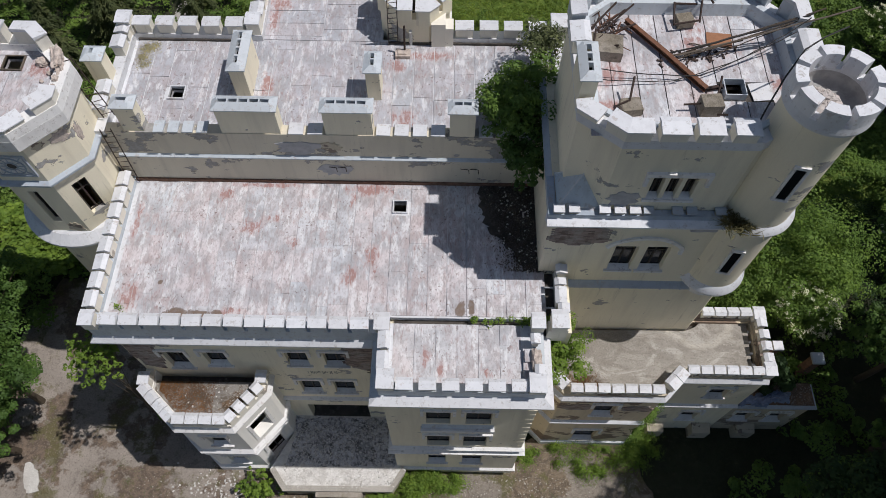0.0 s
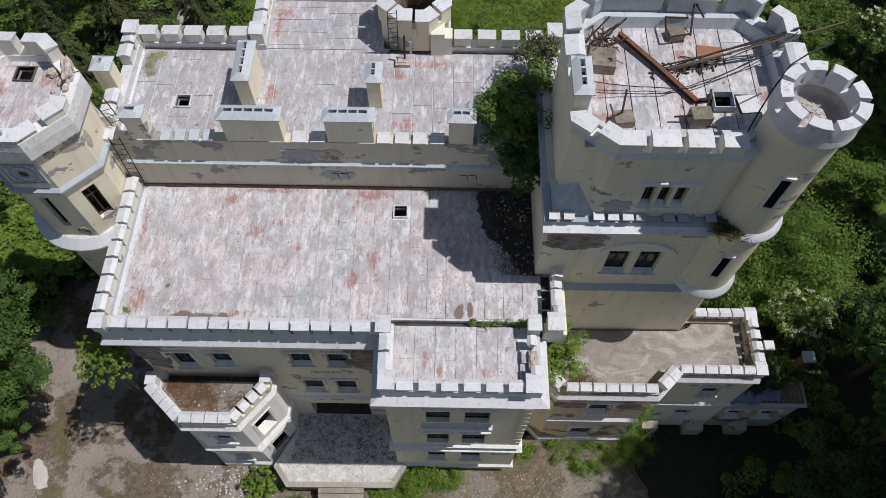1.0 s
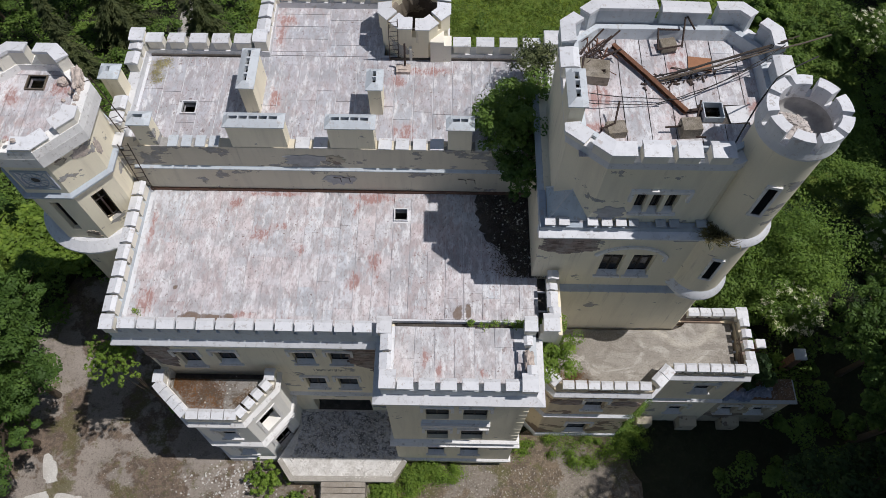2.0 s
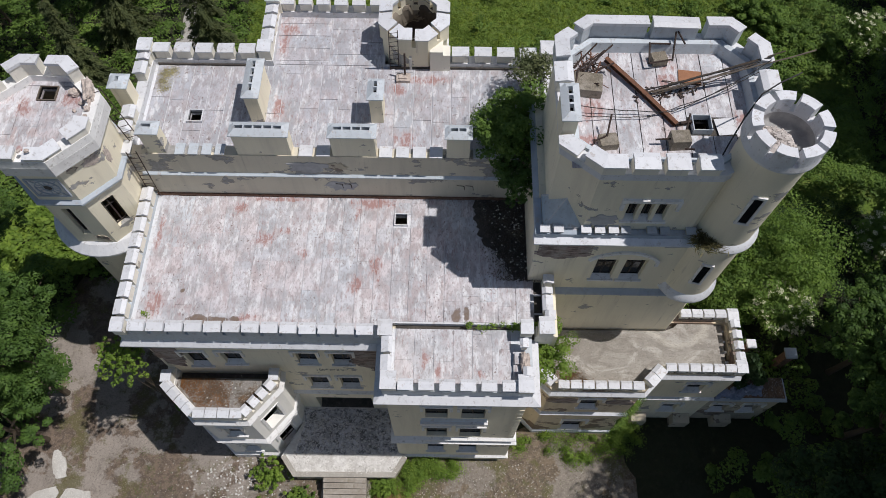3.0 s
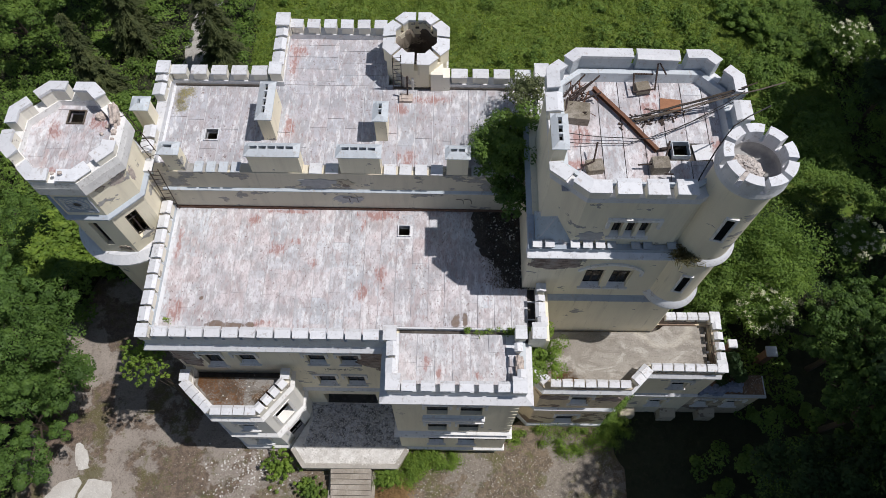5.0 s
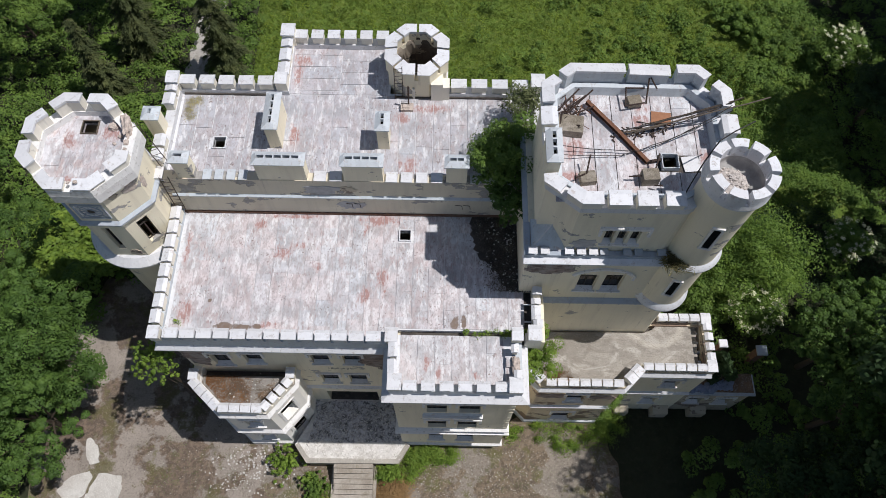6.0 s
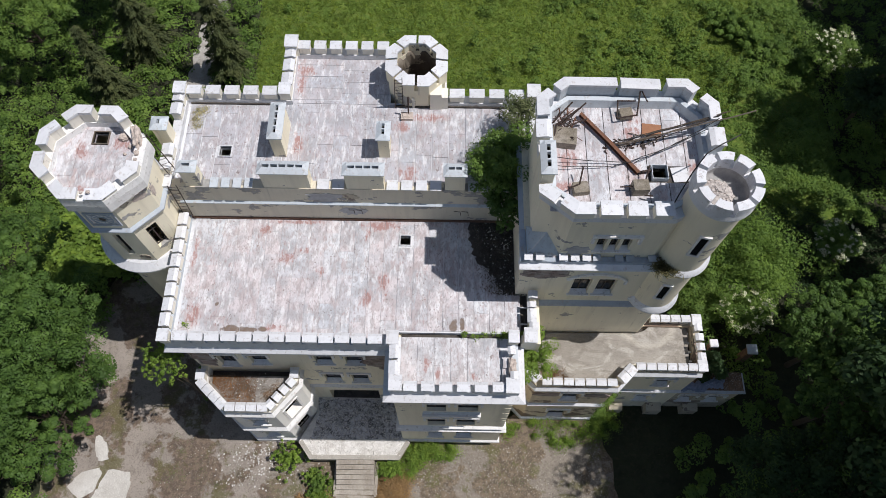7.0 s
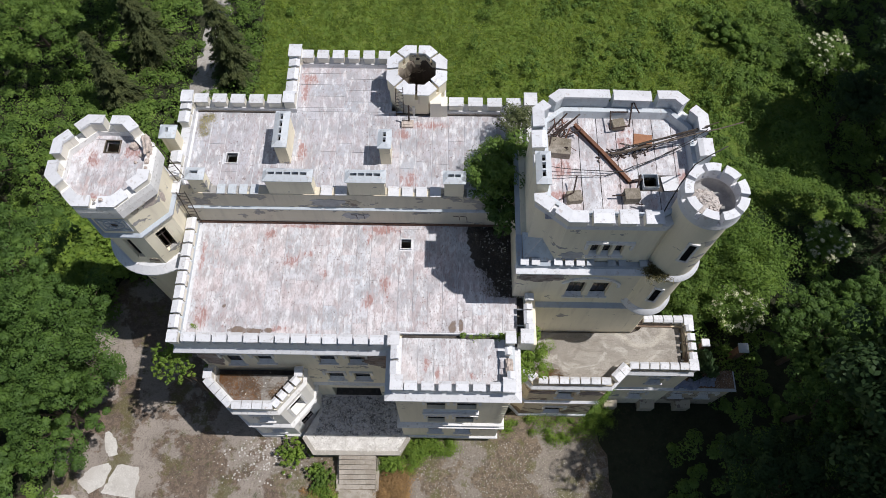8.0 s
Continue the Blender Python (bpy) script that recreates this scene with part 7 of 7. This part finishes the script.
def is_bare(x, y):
    """Hollows left without undergrowth so that dark soil stands for their shade."""
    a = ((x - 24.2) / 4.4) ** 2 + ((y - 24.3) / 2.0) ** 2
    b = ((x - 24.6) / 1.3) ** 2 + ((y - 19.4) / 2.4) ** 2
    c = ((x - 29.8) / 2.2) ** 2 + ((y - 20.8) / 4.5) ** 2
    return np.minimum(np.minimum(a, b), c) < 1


def is_wild(x, y):
    return ~(is_bare(x, y) | inside(FOOT, x, y) | inside(YARD, x, y) | inside(LAWN, x, y) | inside(WAY, x, y))


cover("undergrowth", -44, 41, 0, 54, 640000, is_wild, LEAF_VINE, 0.185, -0.15, "thick tangle of green undergrowth round the castle", "undergrowth", 1.25, 0.5, 0.62, 120, 0.62)
cover("ground_cover", -44, 41, 18, 54, 270000, is_wild, LEAF_MID, 0.16, -0.05, "low green leaves filling the gaps in the undergrowth", "undergrowth", 0.85, 0.7, 0.6, 12, 0.30)
# leaf colour darkened so the hollow reads as shade
cover("hollow_weeds", 18, 33, 14, 28, 60000, is_bare, LEAF_SHADE, 0.12, 0.0, "sparse weeds coloured dark for the shade of the hollow", "weeds", 0.25, 0.8, 0.5, 10, 0.3)
cover("meadow_grass", -20, 28, 23, 54, 290000, lambda x, y: inside(LAWN, x, y), LEAF_GRASS, 0.17, 0.02, "lush sunlit meadow grass", "grass", 0.22, 0.9, 0.24, 9, 0.17)
cover("tall_weeds", -19, 28, 24, 54, 120000, lambda x, y: inside(LAWN, x, y) & (np.array([noise.noise(Vector((a * 0.35, b * 0.35, 9.0))) + 0.5 * noise.noise(Vector((a * 1.2, b * 1.2, 2.0))) for a, b in zip(x, y)]) > 0.36 - 0.028 * np.clip(x, -6, 12)),
      LEAF_VINE, 0.18, 0.05, "patches of taller weeds in the meadow", "weeds", 0.75, 0.8, 0.62, 60, 0.55)
cover("creeper_mound", -33, -22.5, 17.5, 24.5, 22000, lambda x, y: ((x + 28.6) / 5.4) ** 2 + ((y - 21.4) / 2.9) ** 2 < 1, LEAF_FRESH, 0.24, 0.6, "bright yellow-green creeper beside the clock tower", "creeper", 1.2, 0.4, 0.8)
cover("vine_hedge", 19.6, 29.2, 23, 29, 90000, lambda x, y: np.abs(y - np.where(x < 26.2, 27.4 - (x - 20.2) * 0.12, 26.68 - (x - 26.2) * 0.88) - 0.25 * np.sin(x * 1.7)) < 0.5, LEAF_MID, 0.13, 2.6, "vine-covered hedge trailing through the undergrowth", "hedge", 0.5, 0.6, 0.6, 40, 0.42)
cover("bright_mound", 14, 25, 16.5, 26, 64000, lambda x, y: ((x - 18.6) / 4.6) ** 2 + ((y - 21.2) / 3.4) ** 2 < 1 - 0.3 * np.sin(x * 2) * np.sin(y * 1.7), LEAF_MID, 0.14, 0.6, "sunlit mound of bright climbing leaves", "undergrowth", 1.5, 0.5, 0.62, 90, 0.5)


def weeds(name, spots, per, leaf, label, size=0.16, spread=0.35, high=0.35, narrow=0.62):
    """Loose tufts of different size on each spot."""
    pts = np.array(spots, float)
    k = len(pts)
    big = np.repeat(0.45 + 0.9 * NP.rand(k), per)[:, None]
    g = NP.normal(scale=1.0, size=(k * per, 3))
    g[:, 2] = np.abs(g[:, 2]) * np.exp(-0.5 * (g[:, 0] ** 2 + g[:, 1] ** 2))
    c = np.repeat(pts, per, axis=0) + g * big * np.array([spread, spread * 0.75, high])
    nrm = unit(np.array([[0, 0, 0.8]]) + g * np.array([0.5, 0.5, 0.2]) + NP.normal(scale=0.5, size=c.shape))
    ob = new(name, leaf_mesh(name, c, nrm, size * (0.6 + 0.8 * NP.rand(len(c))), leaf, narrow))
    WORLD[ob] = Matrix()
    return tagged(ob, label, "weeds", "", "stuff")


rng = random.Random(33)
weeds("wall_foot_weeds", [(-4.4 + 3.4 * rng.random() ** 1.5, rng.uniform(6.75, 7.6), 0.05) for _ in range(46)] + [(rng.uniform(2.0, 3.0), rng.uniform(8.2, 9.1), 0.05) for _ in range(6)]
      + [(rng.uniform(4.0, 9.8), rng.uniform(8.3, 9.3), 0.05) for _ in range(24)] + [(rng.uniform(5.2, 8.4), rng.uniform(7.7, 8.6), 0.05) for _ in range(10)] + [(8.2 + 1.5 * f, 8.9 + 1.4 * f + rng.uniform(-0.25, 0.2), 0.05) for f in (rng.random() for _ in range(18))],
      210, LEAF_FRESH, "weeds growing along the foot of the front walls", 0.11, 0.30, 0.6, 0.34)
weeds("stair_weeds", [(rng.uniform(-6.4, -3.6), rng.uniform(5.5, 6.45), 0.05) for _ in range(34)] + [(rng.uniform(-11.0, -9.3), rng.uniform(3.6, 5.9), 0.05) for _ in range(24)],
      190, LEAF_FRESH, "weeds growing beside the terrace stairs", 0.11, 0.27, 0.5, 0.34)
weeds("withered_ferns", [(rng.uniform(-6.3, -4.5), rng.uniform(3.0, 5.7), 0.03) for _ in range(95)] + [(rng.uniform(-11.6, -9.6), rng.uniform(3.4, 4.4), 0.03) for _ in range(10)], 170, LEAF_RUST,
      "withered brown ferns beside the stairs", 0.16, 0.30, 0.12, 0.22)
weeds("ledge_creeper", [(7.95 + f, 9.42 + f, z) for f, z in ((rng.uniform(0.0, 0.95), rng.choice((0.6, 2.0, 4.85, 4.85, 4.85, 3.2))) for _ in range(22))] + [(rng.uniform(8.0, 9.2), rng.uniform(9.0, 9.9), 0.3) for _ in range(12)], 120, LEAF_VINE,
      "creeper climbing the angled corner of the low wing", 0.09, 0.16, 0.45, 0.5)
weeds("dead_leaves", [(rng.uniform(3.6, 5.0), rng.uniform(9.95, 10.5), 8.8) for _ in range(16)], 110, LEAF_DEAD, "dead brown leaves under the roof sapling", 0.055, 0.22, 0.03)
weeds("roof_edge_grass", [(-15.6 + rng.uniform(0, 0.75) * rng.random(), rng.uniform(20.9, 22.35), 17.84) for _ in range(26)] + [(-15.75 + rng.uniform(0, 0.3), rng.uniform(18.4, 18.9), 17.84) for _ in range(4)], 70, LEAF_STRAW,
      "dry yellow grass along the back roof edge", 0.06, 0.15, 0.02, 0.3)
weeds("roof_joint_weeds", [(1.9 - 3.4 * rng.random() ** 2.6, rng.uniform(10.62, 10.86), 14.78) for _ in range(34)] + [(-15.45, 11.1, 14.8), (-15.3, 11.0, 14.8)], 36, LEAF_FRESH,
      "green weeds sprouting in the roof joint", 0.075, 0.09, 0.12)
tuft = NP.normal(size=(520, 3))
tuft[:, 2] = np.abs(tuft[:, 2]) * 0.8 + 0.1
tuft = unit(tuft)
roots = np.array([8.0, 12.55, 19.55]) + NP.normal(size=(520, 3)) * np.array([0.28, 0.16, 0.03])
ob = new("ledge_tuft", leaf_mesh("ledge_tuft", roots + tuft * 0.24, unit(np.cross(tuft, NP.normal(size=(520, 3)))), 0.35 + 0.3 * NP.rand(520), LEAF_DRY, 0.09, tuft))
WORLD[ob] = Matrix()
tagged(ob, "tuft of dry grass on the tower ledge", "weeds", "", "stuff")
weeds("forecourt_moss", [(rng.uniform(-17, -10), rng.uniform(2.5, 6.2), 0.03) for _ in range(22)] + [(rng.uniform(-3, 9), rng.uniform(3.0, 6.8), 0.03) for _ in range(20)] + [(rng.uniform(-21, -16), rng.uniform(3.5, 8.0), 0.03) for _ in range(14)], 90, LEAF_DULL,
      "tufts of grass and moss on the forecourt", 0.05, 0.36, 0.05)
# leaf litter in the shaded roof corner
sheet("debris_patch", [(-0.8, 17.12), (1.72, 17.12), (1.72, 13.0), (0.95, 13.0), (0.35, 14.0), (-0.5, 14.9), (-0.85, 16.0)], 14.785, DEBRIS, "dark trodden debris covering the roof corner", "stuff", "debris", 0.14, 5, 0.13)
k = 7800
x, y = NP.uniform(-0.9, 2.3, k), NP.uniform(12.9, 17.1, k)
keepers = (x - (-0.6 + (17 - y) * 0.16)) + NP.normal(scale=0.35, size=k) > 0.3
c = np.stack([x, y, 14.78 + 0.06 * NP.rand(k)], 1)[keepers]
LITTER_RED = foliage("brown_leaf_litter", (0.07, 0.04, 0.025), (0.30, 0.14, 0.05), 0.8)
CHIPS = foliage("grey_bark_chips", (0.16, 0.135, 0.115), (0.42, 0.38, 0.34), 0.85)
LITTER = foliage("dark_leaf_litter", (0.05, 0.04, 0.03), (0.16, 0.13, 0.10), 0.8)
ob = new("leaf_litter", leaf_mesh("leaf_litter", c, unit(np.array([[0, 0, 1.0]]) + NP.normal(scale=0.5, size=c.shape)), 0.03 + 0.07 * NP.rand(len(c)), LITTER))
WORLD[ob] = Matrix()
tagged(ob, "dark leaf litter heaped in the roof corner", "litter", "", "stuff")
k = 5200
c = np.stack([NP.uniform(-0.9, 1.7, k), NP.uniform(13.0, 17.1, k), 14.80 + 0.05 * NP.rand(k)], 1)
c = c[(c[:, 0] - (-0.7 + (17 - c[:, 1]) * 0.30)) + NP.normal(scale=0.2, size=k) > 0.0]
ob = new("bark_chips", leaf_mesh("bark_chips", c, unit(np.array([[0, 0, 1.0]]) + NP.normal(scale=0.6, size=c.shape)), 0.02 + 0.06 * NP.rand(len(c)) ** 2, CHIPS, 0.4))
WORLD[ob] = Matrix()
tagged(ob, "grey-brown chips and twigs over the roof litter", "litter", "", "stuff")


def rubble(name, at, n, sizes, mat, label, z=0.02):
    """Loose angular crumbs, small ones the most; at() gives a place."""
    rng = random.Random(len(name) * 7)
    verts, faces = [], []
    for i in range(n):
        cx, cy = at(rng)
        s = sizes[0] + (sizes[1] - sizes[0]) * rng.random() ** 2.5
        m = pose(cx, cy, z + s * 0.3, rng.uniform(0, 40), rng.uniform(0, 40), rng.uniform(0, 180))
        b0 = len(verts)
        for dz in (-0.4, 0.4):
            for dx, dy in ((-1, -0.7), (1, -0.8), (0.8, 0.7), (-0.9, 0.8)):
                verts.append(tuple(m @ Vector((dx * s * rng.uniform(0.7, 1.1), dy * s * rng.uniform(0.6, 1.0), dz * s))))
        faces += [tuple(b0 + j for j in f) for f in ((3, 2, 1, 0), (4, 5, 6, 7), (0, 1, 5, 4), (1, 2, 6, 5), (2, 3, 7, 6), (3, 0, 4, 7))]
    me = bpy.data.meshes.new(name)
    me.from_pydata(verts, [], faces)
    me.materials.append(mat)
    ob = new(name, me)
    WORLD[ob] = Matrix()
    return tagged(ob, label, "rubble", "", "stuff")


def heaps(spots, spread):
    def at(rng):
        cx, cy = rng.choice(spots)
        return cx + rng.gauss(0, spread), cy + rng.gauss(0, spread * 0.7)
    return at


def field(x0, x1, y0, y1):
    return lambda rng: (rng.uniform(x0, x1), rng.uniform(y0, y1))


def on_terrace(rng):
    while True:
        y = rng.uniform(6.6, 10.2)
        x = rng.uniform(-10.9, -4.5)
        if (y > 9.3 and x > -10.3 and x < -4.8) or (y > 7.6 and y < 9.3 and x > -10.9 + (y - 7.6) * 0.4 and x < -4.85) or (y <= 7.6 and x > -10.6 - (y - 6.6) * 0.4 and x < -4.9 + (y - 6.6) * 0.4):
            return x, y


rubble("forecourt_rubble", heaps([(-15.2, 6.6), (-14.0, 6.9), (-13.2, 6.3), (-15.8, 5.8), (-14.2, 5.4)], 0.95), 460, (0.012, 0.075), RUBBLE_GREY, "white plaster rubble scattered before the pavilion")
rubble("drive_crumbs", field(-22, -9.5, 2.5, 7.4), 420, (0.008, 0.045), SLABS, "pale crumbs scattered over the asphalt")
rubble("bay_rubble", field(-3.8, 8.5, 1.6, 7.6), 2400, (0.008, 0.05), SLABS, "small pale stones scattered on the dirt forecourt")
rubble("terrace_rubble", on_terrace, 700, (0.012, 0.055), CRUMB, "white plaster crumbs scattered over the terrace", 1.43)
rubble("terrace_grit", on_terrace, 1500, (0.012, 0.06), SLAB_PALE, "grey grit and mortar crumbs on the terrace", 1.43)
rubble("roof_rubble", heaps([(0.8, 14.5), (1.2, 15.6), (0.4, 16.3), (1.5, 13.6)], 0.55), 260, (0.01, 0.06), CRUMB, "plaster crumbs among the roof litter", 14.8)
rubble("pavilion_rubble", heaps([(-14.6, 9.0), (-13.0, 9.3), (-12.0, 8.8)], 0.7), 70, (0.012, 0.045), CRUMB, "plaster crumbs on the pavilion roof", 8.57)
litter = np.stack([-15.5 + 2.6 * NP.rand(6500) ** 1.9, 8.3 + 1.7 * NP.rand(6500), 8.57 + 0.04 * NP.rand(6500)], 1)
litter = litter[(litter[:, 0] + 15.6) * 1.0 + (litter[:, 1] - 9.6) > 0.05]
ob = new("roof_leaves", leaf_mesh("roof_leaves", litter, unit(np.array([[0, 0, 1.0]]) + NP.normal(scale=0.4, size=litter.shape)), 0.018 + 0.045 * NP.rand(len(litter)), LITTER_RED))
WORLD[ob] = Matrix()
tagged(ob, "brown fallen leaves on the pavilion roof", "litter", "", "stuff")
